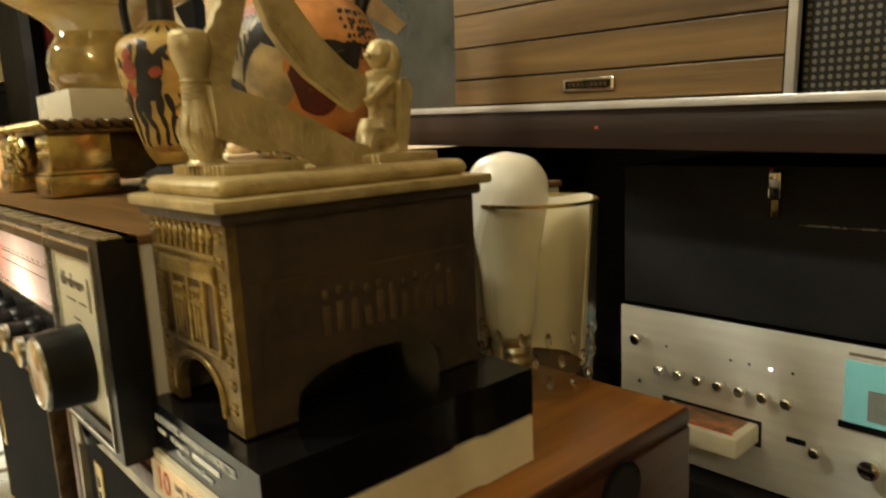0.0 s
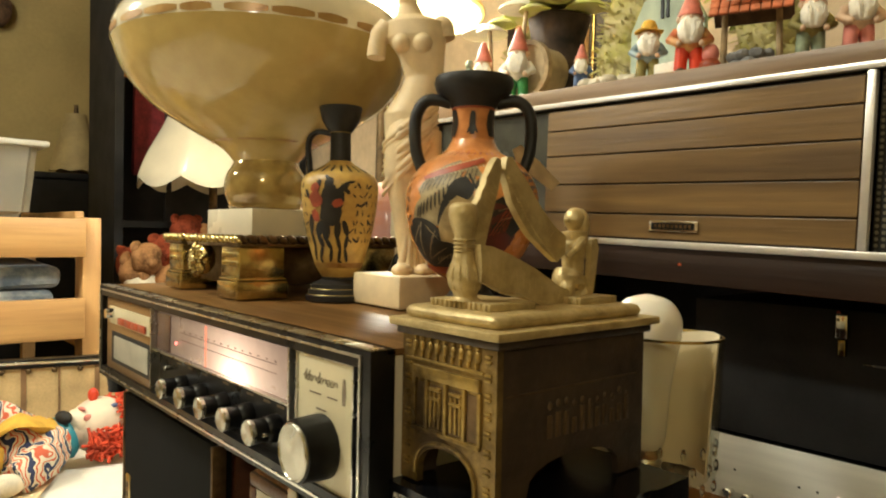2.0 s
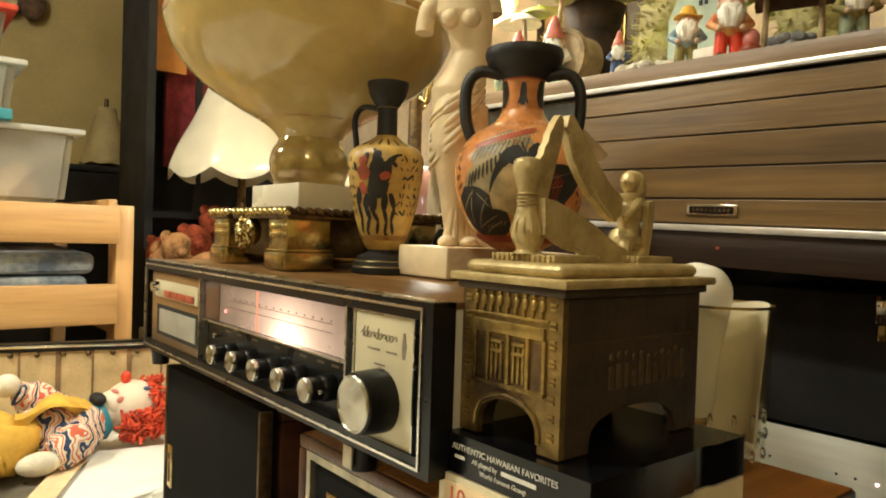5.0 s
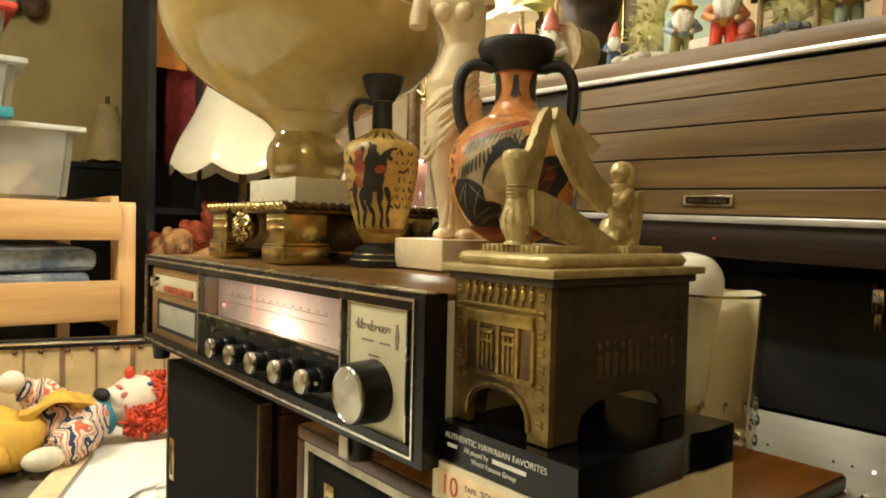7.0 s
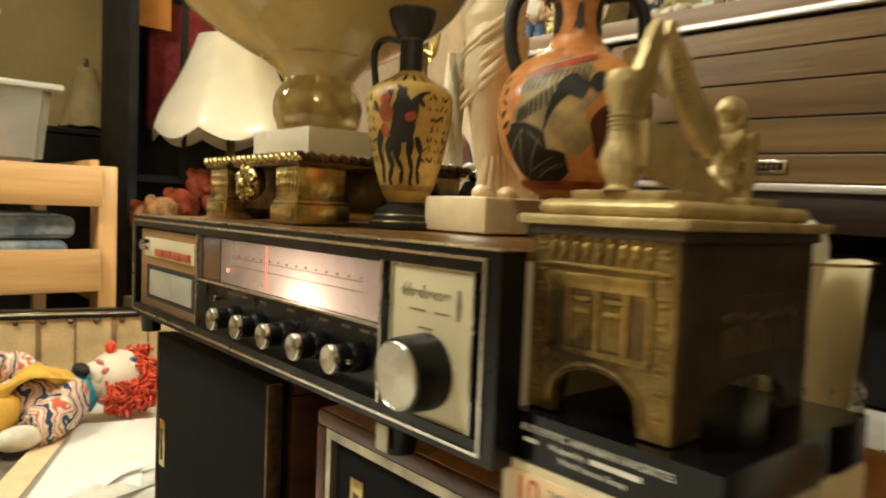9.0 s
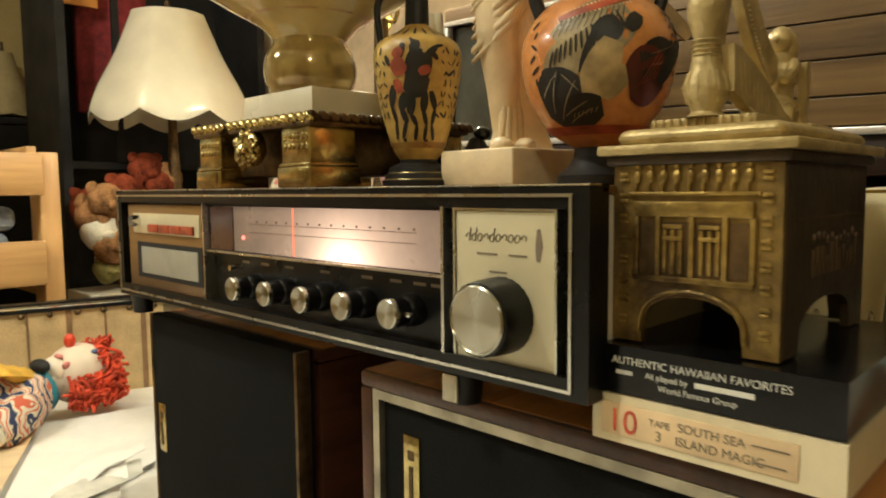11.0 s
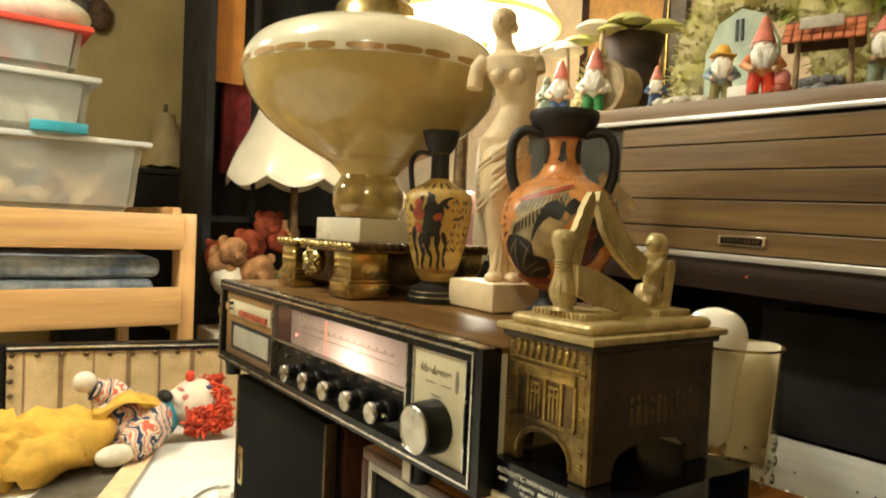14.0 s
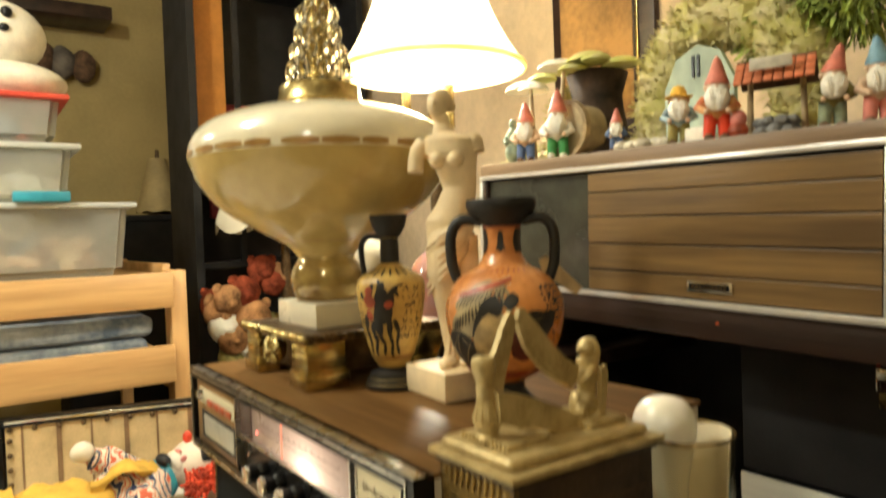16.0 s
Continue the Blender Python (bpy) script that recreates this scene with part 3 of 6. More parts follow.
# eight track slot with its push buttons
door = part("tape_section", box(0.003, 0.010, yy(0.538), yy(0.6905), zz(0.797), zz(0.872), 0.001), BROWN_PANEL, rec, "woodgrain plate round the tape slot")
part("slot_recess", box(0.0022, 0.0040, yy(0.546), yy(0.670), zz(0.806), zz(0.838)), BLACK_MATTE, door)
part("slot_flap", box(0.0012, 0.0030, yy(0.552), yy(0.660), zz(0.810), zz(0.834), 0.0008), mat("grey_flap", (0.38, 0.37, 0.31), 0.35, 0.2, 0.1, 20), door, "grey metal tape flap")
part("button_plate", box(0.0016, 0.0040, yy(0.548), yy(0.676), zz(0.846), zz(0.864), 0.0006), CREAM_PLATE, door)
for k in range(4):
    part("button", box(-0.0005, 0.0020, yy(0.556 + k * 0.0215), yy(0.5765 + k * 0.0215), zz(0.8475), zz(0.8545), 0.0006), PAINT_RED, door, "red programme button")
part("program_knob", rod((0.004, yy(0.664), zz(0.857)), (-0.006, yy(0.664), zz(0.857)), 0.0055, 0.005, None, 20), CHROME, door)
# dial
dial = new("dial", finish("dial", box(0.0035, 0.007, -0.126, 0.126, -0.0165, 0.0165, 0.0005), DIAL))
dial.parent = rec
dial.location = (0, yy(0.4045), zz(0.855))
tagged(dial, "warm backlit tuning dial")
part("pointer", box(0.0028, 0.0034, 0.0130, 0.0140, -0.016, 0.016), mat("dial_pointer", (0.6, 0.08, 0.04), 0.4, emit=(1.0, 0.2, 0.1), power=0.9), dial, "red tuning pointer")
part("stereo_lamp", rod((0.0036, 0.078, -0.006), (0.0026, 0.078, -0.006), 0.0016), LED, dial)
# Dark plate laid over the dial's left end to make it look unlit.
part("end_shade", box(0.0026, 0.0034, 0.092, 0.1258, -0.0163, 0.0163), mat("dark_rose_plate", (0.075, 0.035, 0.03), 0.12, 0, 0.2, 20), dial, "dark unlit end of the dial")
sc = bmesh.new()
for z in (0.004, -0.002):
    box(0.0030, 0.0034, -0.105, 0.07, z, z + 0.00035, 0, sc)
for k in range(14):
    box(0.0030, 0.0034, -0.104 + 0.0125 * k, -0.1025 + 0.0125 * k, 0.0055, 0.0066, 0, sc)
part("scale_print", sc, mat("faded_scale_ink", (0.16, 0.09, 0.07), 0.5, 0, 0.1, 80), dial)
part("dial_line", box(0.001, 0.006, yy(0.279), yy(0.536), zz(0.8362), zz(0.8376)), SILVER, rec)
part("divider", box(-0.0005, 0.012, yy(0.2755), yy(0.2775), zz(0.797), zz(0.874)), SILVER, rec)
part("divider", box(-0.0005, 0.012, yy(0.5365), yy(0.538), zz(0.797), zz(0.874)), SILVER, rec)


def small_knob(y, z, mark):
    k = part("knob", lathe([(0.0092, 0), (0.0092, 0.004), (0.0086, 0.0085), (0.0078, 0.0095), (0.0080, 0.0185)], 36,
             wave=lambda a, k: ((0.00025 if int(a * 36 / 6.2832 + 0.5) % 2 else 0), 0)), BLACK, rec, "small black knob")
    k.matrix_basis = Matrix.Translation((0.008, yy(y), zz(z))) @ Matrix.Rotation(radians(-90), 4, "Y")
    part("cap", lathe([(0.0081, 0.0183), (0.0084, 0.0195), (0.0082, 0.0215), (0.0074, 0.0222), (0.002, 0.0219)], 36), SPUN, k, "spun aluminium cap")
    if mark:
        part("lever", box(-0.0012, 0.0012, -0.0125, 0.0125, 0.012, 0.016, 0.0005), CHROME, k)


for k in range(5):
    small_knob(0.473 - 0.0417 * k, 0.8138 + 0.0005 * k, k == 4)
mk = []
for y in (0.488, 0.462, 0.431, 0.390, 0.348, 0.322, 0.302, 0.288):
    mk.append((yy(y) - 0.005, yy(y) + 0.005, zz(0.8295), 0.0018))
part("print", bars(mk, 0.0081, 0.0004), INK_GREY, rec)
tiny = part("slide_switch", rod((0.008, yy(0.493), zz(0.8265)), (-0.003, yy(0.493), zz(0.8265)), 0.0022), CHROME, rec)
# tuning panel
pan = part("tuning_panel", box(0.002, 0.009, yy(0.207), yy(0.2685), zz(0.797), zz(0.872), 0.0006), CREAM_PLATE, rec, "cream tuning plate")
part("panel_edge", frame_bars(yy(0.2055), yy(0.270), zz(0.7955), zz(0.8735), 0.0012, 0.001, 0.008), SILVER, pan)
em = bmesh.new()
for k in range(10):
    y0, z0 = yy(0.2600) - 0.0039 * k, zz(0.8570)
    ring = [(0.0018, y0 + 0.0014 * math.cos(0.524 * i) - 0.0004 * math.sin(0.524 * i), z0 + 0.0020 + 0.0019 * math.sin(0.524 * i)) for i in range(13 if k % 3 else 8)]
    tube(ring, 0.00028, em, 6)
    if k in (0, 1, 4):
        tube([(0.0018, y0 - 0.0008, z0), (0.0018, y0 - 0.0013, z0 + 0.0035), (0.0018, y0 - 0.0020, z0 + 0.0066)], 0.00032, em, 6)
for y0, y1 in ((0.2230, 0.2340), (0.2410, 0.2540)):
    box(0.0017, 0.0020, yy(y0), yy(y1), zz(0.8505), zz(0.8514), 0, em)
part("emblem", em, INK_GREY, pan, "dark printed emblem")
part("fiddle_mark", plate([(yy(0.2170), zz(0.864)), (yy(0.2155), zz(0.864)), (yy(0.2140), zz(0.856)), (yy(0.2155), zz(0.849)), (yy(0.2175), zz(0.849)), (yy(0.2180), zz(0.856))], 0.0016, 0.0021, 0), INK_GREY, pan)
part("tuning_print", bars([(yy(0.235), yy(0.246), zz(0.8418), 0.0009)], 0.0020, 0.0003), INK_GREY, pan)
tk = part("tuning_knob", lathe([(0.0186, 0), (0.0182, 0.012), (0.0176, 0.0185), (0.0168, 0.0190)], 56,
          wave=lambda a, k: ((0.0004 if int(a * 56 / 6.2832 + 0.5) % 2 else 0), 0)), BLACK, rec, "large ribbed tuning knob")
tk.matrix_basis = Matrix.Translation((0.002, yy(0.238), zz(0.8215))) @ Matrix.Rotation(radians(-90), 4, "Y")
part("cap", lathe([(0.0168, 0.0185), (0.0167, 0.0200), (0.0158, 0.0207), (0.0152, 0.0200), (0.001, 0.0200)], 56), SPUN, tk, "spun aluminium disc")
for y in (0.274, 0.692):
    for x in (0.012, 0.24):
        f = part("foot", lathe([(0.0088, -0.0185), (0.0100, -0.006), (0.0120, 0.0), (0.0120, 0.0025)], 28, None, (x + 0.002, yy(y), 0)), BLACK, rec, "round black foot")
        if x < 0.1 and y < 0.5:
            part("cap", box(x - 0.0105, x - 0.0085, yy(y) - 0.0055, yy(y) + 0.0055, -0.0165, -0.0015, 0.0008), DULL_TRIM, f, "dull metal tab")

# ---------------------------------------------------------------- tapes and box
CW, CD, CH = 0.104, 0.135, 0.0215


def cartridge(at, body, label):
    c = thing("tape_cartridge", at, label, "tape cartridge", "tape cartridges")
    bm = bmesh.new()
    poly = [(0, 0), (CD * 0.62, 0), (CD * 0.62 + 0.004, 0.0018), (CD * 0.74, 0.0018), (CD * 0.74 + 0.004, 0), (CD, 0), (CD, CW), (0, CW)]
    plate(poly, 0, CH, 2, bm)
    es = [e for e in bm.edges if e.is_manifold and e.calc_face_angle(0) > 0.5]
    bmesh.ops.bevel(bm, geom=es, offset=0.0032 if body is CREAM_PLASTIC else 0.0012, segments=3, affect="EDGES")
    part("shell", bm, body, c, angle=50)
    return c


tz = 0.7695
t1 = cartridge((0.078, 0.089, tz), CREAM_PLASTIC, "cream plastic tape cartridge with orange numbered label")
lab = part("label", box(-0.0006, 0.001, 0.016, CW - 0.005, 0.0035, CH - 0.0035, 0.0002), LABEL, t1, "tan paper label")
lettering("number", "10", 0.0150, (-0.0007, CW - 0.008, 0.0055), INK_RED, t1, "red hand-drawn number")
lettering("lettering", "TAPE", 0.0042, (-0.0007, CW - 0.028, 0.0115), INK_GREY, t1)
lettering("lettering", "3", 0.0060, (-0.0007, CW - 0.031, 0.0055), INK_GREY, t1)
lettering("lettering", "SOUTH SEA", 0.0053, (-0.0007, CW - 0.041, 0.0118), INK_GREY, t1)
lettering("lettering", "ISLAND MAGIC", 0.0053, (-0.0007, CW - 0.040, 0.0058), INK_GREY, t1)
part("print", bars([(0.019, 0.033, 0.0135, 0.0006), (0.020, 0.032, 0.0068, 0.0006)], -0.0006, 0.0003), INK_GREY, t1)
t2 = cartridge((0.0795, 0.090, tz + CH + 0.0008), BLACK_GLOSS, "glossy black tape cartridge sleeve with white printing")
lettering("lettering", "AUTHENTIC HAWAIIAN FAVORITES", 0.0047, (-0.0004, CW - 0.010, 0.0135), INK_WHITE, t2, "white printed title")
lettering("lettering", "All played by", 0.0037, (-0.0004, CW - 0.026, 0.0088), INK_WHITE, t2)
part("print", bars([(CW - 0.072, CW - 0.048, 0.0088, 0.0022), (CW - 0.020, CW - 0.012, 0.0088, 0.0018)], -0.0001, 0.0003), INK_WHITE, t2)
lettering("lettering", "World Famous Group", 0.0037, (-0.0004, CW - 0.032, 0.0042), INK_WHITE, t2)

BZ = tz + 2 * CH + 0.0018
bx = thing("casket", (0.088, 0.1165, BZ), "gold painted casket with arched feet and figured front", "casket")
L, Wd, Hb = 0.119, 0.0725, 0.0815


def arch(w0, w1, h, legs, rise, n=10):
    """Outline of a panel with an arched foot opening."""
    pts = [(w0, 0), (w0, h), (w1, h), (w1, 0), (w1 - legs, 0)]
    a, b = w0 + legs, w1 - legs
    for i in range(n + 1):
        f = math.pi * i / n
        pts.append(((a + b) / 2 + (b - a) / 2 * math.cos(f), 0.004 + rise * math.sin(f) ** 0.7))
    pts.append((a, 0))
    return pts


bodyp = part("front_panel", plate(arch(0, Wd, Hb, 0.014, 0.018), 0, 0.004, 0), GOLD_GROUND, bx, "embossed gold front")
# Back, sides and floor take the shade-dark copy of the gold.
part("back_panel", plate(arch(0, Wd, Hb, 0.014, 0.018), L - 0.004, L, 0), SHADED_CASTING, bx)
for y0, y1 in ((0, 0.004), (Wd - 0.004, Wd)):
    part("side_panel", plate(arch(0.004, L - 0.004, Hb, 0.018, 0.016), y0, y1, 1), SHADED_CASTING, bx, "gold side darkened for shade")
part("floor_plate", box(0.004, L - 0.004, 0.004, Wd - 0.004, 0.024, 0.027), SHADED_CASTING, bx)
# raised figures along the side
# Side figures: the same shade-dark tone, a little warmer.
RELIEF = mat("shade_dark_relief", (0.115, 0.074, 0.036), 0.42, 0.3, 0.25, 40, 0.35, 150, colour2=(0.055, 0.034, 0.018))
sd = bmesh.new()
random.seed(5)
box(0.006, L - 0.006, -0.0005, 0.001, 0.0545, 0.0555, 0, sd)
for k in range(11):
    x = 0.036 + k * 0.0065
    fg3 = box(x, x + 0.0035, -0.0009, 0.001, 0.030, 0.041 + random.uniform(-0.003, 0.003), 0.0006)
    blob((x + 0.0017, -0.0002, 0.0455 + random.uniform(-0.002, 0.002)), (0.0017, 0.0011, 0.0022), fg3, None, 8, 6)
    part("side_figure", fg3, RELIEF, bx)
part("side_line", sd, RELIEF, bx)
# relief on the front
part("moulding", box(-0.0016, 0.001, 0.008, Wd - 0.008, 0.0650, 0.0665, 0.0004), GOLD_CAST, bx)
part("lintel", box(-0.0018, 0.001, 0.0105, Wd - 0.0105, 0.0560, 0.0625, 0.0006), GOLD_CAST, bx)
part("sill", box(-0.0018, 0.001, 0.010, Wd - 0.010, 0.028, 0.0305, 0.0005), GOLD_CAST, bx)
for y in (0.0105, 0.0215, 0.0355, 0.0505, 0.0605):
    part("pilaster", box(-0.0016, 0.001, y - 0.001, y + 0.0014, 0.030, 0.0560, 0.0004), GOLD_CAST, bx)
for y in (0.028, 0.044):
    for dy in (-0.0035, 0, 0.0035):
        part("reed", box(-0.0013, 0.001, y - 0.0009 + dy, y + 0.0009 + dy, 0.032, 0.0505, 0.0003), GOLD_CAST, bx)
    for z in (0.0460, 0.0510):
        part("cross_bar", box(-0.0020, 0.001, y - 0.0045, y + 0.0045, z, z + 0.0017, 0.0004), GOLD_CAST, bx)
# Dark plates put the shade inside the front recesses into colour.
for y0, y1 in ((0.0125, 0.0205), (0.0235, 0.0345), (0.0375, 0.0495), (0.0525, 0.0605)):
    part("panel_ground", box(-0.0003, 0.0005, y0, y1, 0.0310, 0.0540), BRASS_DARK, bx)
for k in range(9):
    fig = bmesh.new()
    y = 0.0125 + k * 0.0060
    blob((-0.0006, y, 0.0775), (0.0013, 0.0014, 0.0016), fig, None, 8, 6)
    blob((-0.0006, y, 0.0730), (0.0014, 0.0018, 0.0030), fig, None, 8, 6)
    blob((-0.0006, y + 0.0008, 0.0690), (0.0011, 0.0010, 0.0024), fig, None, 8, 6)
    part("frieze_figure", fig, GOLD_CAST, bx)
for y in (0.0035, Wd - 0.0075):
    for k in range(8):
        bt = bmesh.new()
        z = 0.008 + k * 0.009
        box(-0.0010, 0.001, y, y + 0.0042, z, z + 0.0014, 0.0003, bt)
        box(-0.0010, 0.001, y, y + 0.0042, z + 0.0026, z + 0.0040, 0.0003, bt)
        part("corner_mark", bt, GOLD_CAST, bx)
ar = bmesh.new()
cy, rr = Wd / 2, Wd / 2 - 0.014
tube([(-0.0006, cy + (rr + 0.001) * math.cos(math.pi * i / 14), 0.005 + 0.0195 * math.sin(math.pi * i / 14) ** 0.7) for i in range(15)], 0.0013, ar, 8)
part("arch_moulding", ar, GOLD_CAST, bx)
# lid in steps
lid = part("lid", box(-0.006, L + 0.007, -0.0065, Wd + 0.006, Hb + 0.001, Hb + 0.0055, 0.0012), GOLD_PALE, bx, "pale gold stepped lid")
part("lid_lip", box(-0.0025, L + 0.003, -0.003, Wd + 0.003, Hb - 0.0035, Hb + 0.0012, 0.0012), SHADED_CASTING, lid)
part("lid_step", box(-0.001, L, 0.0005, Wd - 0.0005, Hb + 0.005, Hb + 0.0125, 0.0045, None, 4), GOLD_PALE, lid)
for x in (0.008, 0.078):
    fl = bmesh.new()
    box(x, x + 0.034, 0.014, Wd - 0.014, Hb + 0.012, Hb + 0.0165, 0.001, fl)
    for k in range(12):
        y = 0.016 + k * 0.0037
        box(x - 0.001, x + 0.001, y, y + 0.0018, Hb + 0.0125, Hb + 0.0163, 0.0003, fl)
    part("plinth", fl, GOLD_PALE, lid)

# two winged goddesses on the lid, one casting
SZ = BZ + Hb + 0.0165
g = bmesh.new()
ym = Wd / 2
body = [(0.0085, 0.000), (0.0062, 0.002), (0.0070, 0.005), (0.0088, 0.009), (0.0086, 0.014), (0.0066, 0.020), (0.0054, 0.026), (0.0050, 0.032), (0.0060, 0.036), (0.0074, 0.041), (0.0076, 0.046), (0.0060, 0.0495), (0.001, 0.0505)]
lathe(smooth_profile(body, 3), 24, g, (0.0115, ym, 0))
for k in range(4):
    lathe([(0.0052, 0), (0.0061, 0.0007), (0.0052, 0.0014)], 24, g, (0.0115, ym, 0.0245 + k * 0.0020), cap=False)
for k in range(12):
    a = 2 * math.pi * k / 12
    tube([(0.0115 + 0.0070 * math.cos(a), ym + 0.0070 * math.sin(a), 0.0185), (0.0115 + 0.0088 * math.cos(a), ym + 0.0088 * math.sin(a), 0.0125), (0.0115 + 0.0074 * math.cos(a), ym + 0.0074 * math.sin(a), 0.0055)], [0.0006, 0.0010, 0.0006], g, 6)
for v in g.verts:
    v.co.x -= 0.05 * (v.co.z - 0.01)


def feathered(outline, y0, y1, ridges):
    """A cast wing: a bevelled plate with raised quills on both faces."""
    w = plate(outline, y0, y1, 1)
    bmesh.ops.bevel(w, geom=[e for e in w.edges if e.calc_face_angle(0) > 0.9], offset=0.0008, segments=2, affect="EDGES")
    for (xa, za), (xb, zb) in ridges:
        for y in (y0, y1):
            tube([(xa, y, za), ((xa + xb) / 2, y, (za + zb) / 2), (xb, y, zb)], [0.0001, 0.00028, 0.0001], w, 6)
    tmp = bpy.data.meshes.new("tmp")
    bmesh.ops.recalc_face_normals(w, faces=w.faces)
    w.to_mesh(tmp)
    w.free()
    g.from_mesh(tmp)
    bpy.data.meshes.remove(tmp)


def between(a, b, c, d, n):
    """n quills laid from edge a-b across to edge c-d."""
    return [((a[0] + (b[0] - a[0]) * k / n, a[1] + (b[1] - a[1]) * k / n), (c[0] + (d[0] - c[0]) * k / n, c[1] + (d[1] - c[1]) * k / n)) for k in range(1, n)]


# raised wing with scalloped leading edge
feathered([(0.010, 0.030), (0.0155, 0.0485), (0.0165, 0.0500), (0.0190, 0.0530), (0.0198, 0.0565), (0.0225, 0.0600), (0.0232, 0.0640), (0.0255, 0.0670), (0.0275, 0.0710), (0.0310, 0.0752), (0.0338, 0.0735), (0.0345, 0.0670),
           (0.0318, 0.0570), (0.0288, 0.0475), (0.0255, 0.0370), (0.0225, 0.0260)], ym - 0.0024, ym + 0.0024, between((0.014, 0.034), (0.030, 0.071), (0.023, 0.030), (0.033, 0.067), 9))
# wing of the other figure
feathered([(0.0365, 0.0680), (0.0386, 0.0760), (0.0425, 0.0762), (0.0470, 0.0712), (0.0555, 0.0630), (0.0618, 0.0550), (0.0685, 0.0480), (0.0785, 0.0395), (0.0892, 0.0335), (0.0880, 0.0240), (0.0812, 0.0190), (0.0753, 0.0223),
           (0.0660, 0.0285), (0.0579, 0.0341), (0.0495, 0.0430), (0.0424, 0.0523)], ym - 0.0024, ym + 0.0024, between((0.040, 0.069), (0.082, 0.026), (0.045, 0.070), (0.086, 0.032), 12))
# lowered wing along the lid
feathered([(0.0125, 0.0155), (0.0115, 0.0290), (0.0200, 0.0280), (0.0330, 0.0240), (0.0520, 0.0165), (0.0730, 0.0060), (0.0930, -0.0005), (0.1035, -0.0030), (0.1040, -0.0090), (0.0970, -0.0110), (0.0800, -0.0090), (0.0640, -0.0068), (0.0500, -0.0010), (0.0400, 0.0032),
           (0.0270, 0.0045), (0.0180, 0.0085), (0.0120, 0.0100)], ym - 0.0115, ym - 0.0065, between((0.012, 0.027), (0.094, -0.003), (0.016, 0.012), (0.090, -0.008), 16))
for k in range(30):
    f = k / 29
    blob((0.0365 + 0.0420 * f, ym - 0.0005, 0.0690 - 0.0475 * f - 0.005 * math.sin(3.1416 * f)), (0.0010, 0.0030, 0.0010), g, None, 8, 5)
for k in range(18):
    f = k / 17
    blob((0.030 + 0.064 * f, ym - 0.0090, 0.0040 - 0.0130 * f), (0.0010, 0.0032, 0.0011), g, None, 8, 5)
# kneeling figure at the far end
tube(curve_points([(0.099, ym, 0.000), (0.095, ym, 0.006), (0.0985, ym, 0.014), (0.0985, ym, 0.022), (0.1000, ym, 0.030), (0.0995, ym, 0.036), (0.0995, ym, 0.039)]), [0.0120] * 3 + [0.0105] * 6 + [0.0068] * 6 + [0.0080] * 6 + [0.0078] * 6 + [0.0040] * 4, g, 16)
blob((0.0990, ym, 0.0440), (0.0070, 0.0060, 0.0072), g)
blob((0.1035, ym, 0.0405), (0.0055, 0.0072, 0.0105), g)
blob((0.0915, ym, 0.0435), (0.0016, 0.0020, 0.0018), g, None, 8, 6)
tube(curve_points([(0.095, ym - 0.006, 0.006), (0.085, ym - 0.008, 0.0065), (0.084, ym - 0.008, 0.001)]), [0.0050] * 5 + [0.0042] * 6, g, 10)
tube(curve_points([(0.098, ym - 0.007, 0.032), (0.090, ym - 0.009, 0.027), (0.084, ym - 0.007, 0.022)]), [0.0028] * 5 + [0.0022] * 6, g, 8)
feathered([(0.1000, 0.0320), (0.1050, 0.0330), (0.1065, 0.0270), (0.1050, 0.0180), (0.1035, 0.0080), (0.1010, -0.0035), (0.0975, -0.0040), (0.0985, 0.0080), (0.0995, 0.0170)], ym - 0.0125, ym - 0.0085, between((0.101, 0.029), (0.099, 0.000), (0.105, 0.027), (0.101, 0.000), 6))
solo("goddess_statuette", g, GOLD_PALE, (0.088, 0.1165, SZ), "pale gold winged kneeling statuette group on the casket lid", "statuette")

# ---------------------------------------------------------------- vases, statue, lamp on the receiver
TZ = RZ1 + 0.0012

lek_foot = [(0.0290, 0.000), (0.0295, 0.0045), (0.0275, 0.0055), (0.0270, 0.0095), (0.0245, 0.0105), (0.0240, 0.0145), (0.0200, 0.0165), (0.0150, 0.0185), (0.0150, 0.021)]
lek_body = smooth_profile([(0.0150, 0.021), (0.0205, 0.030), (0.0262, 0.048), (0.0310, 0.068), (0.0340, 0.090), (0.0345, 0.1035), (0.0300, 0.1120), (0.0170, 0.1195), (0.0095, 0.125)], 5)
lek_neck = [(0.0095, 0.125), (0.0090, 0.150), (0.0120, 0.1535), (0.0165, 0.161), (0.0192, 0.172), (0.0190, 0.1735), (0.0150, 0.1735), (0.0085, 0.160)]
lek = thing("lekythos_vase", (0.195, 0.4275, TZ), "ochre Greek oil flask with black neck and painted horseman", "vase")
part("foot", lathe(lek_foot, 40), BLACK_SLIP, lek, "stepped black foot")
lb = part("body", lathe(lek_body, 56), OCHRE_CLAY, lek)
part("neck", lathe(lek_neck, 40), BLACK_SLIP, lek, "black neck and cup mouth")
part("handle", tube(curve_points([(-0.0048, 0.0075, 0.150), (-0.013, 0.020, 0.152), (-0.0175, 0.027, 0.142), (-0.0165, 0.0255, 0.118), (-0.015, 0.0235, 0.108)]), 0.0038, None, 10, 0.7), BLACK_SLIP, lek, "black strap handle")
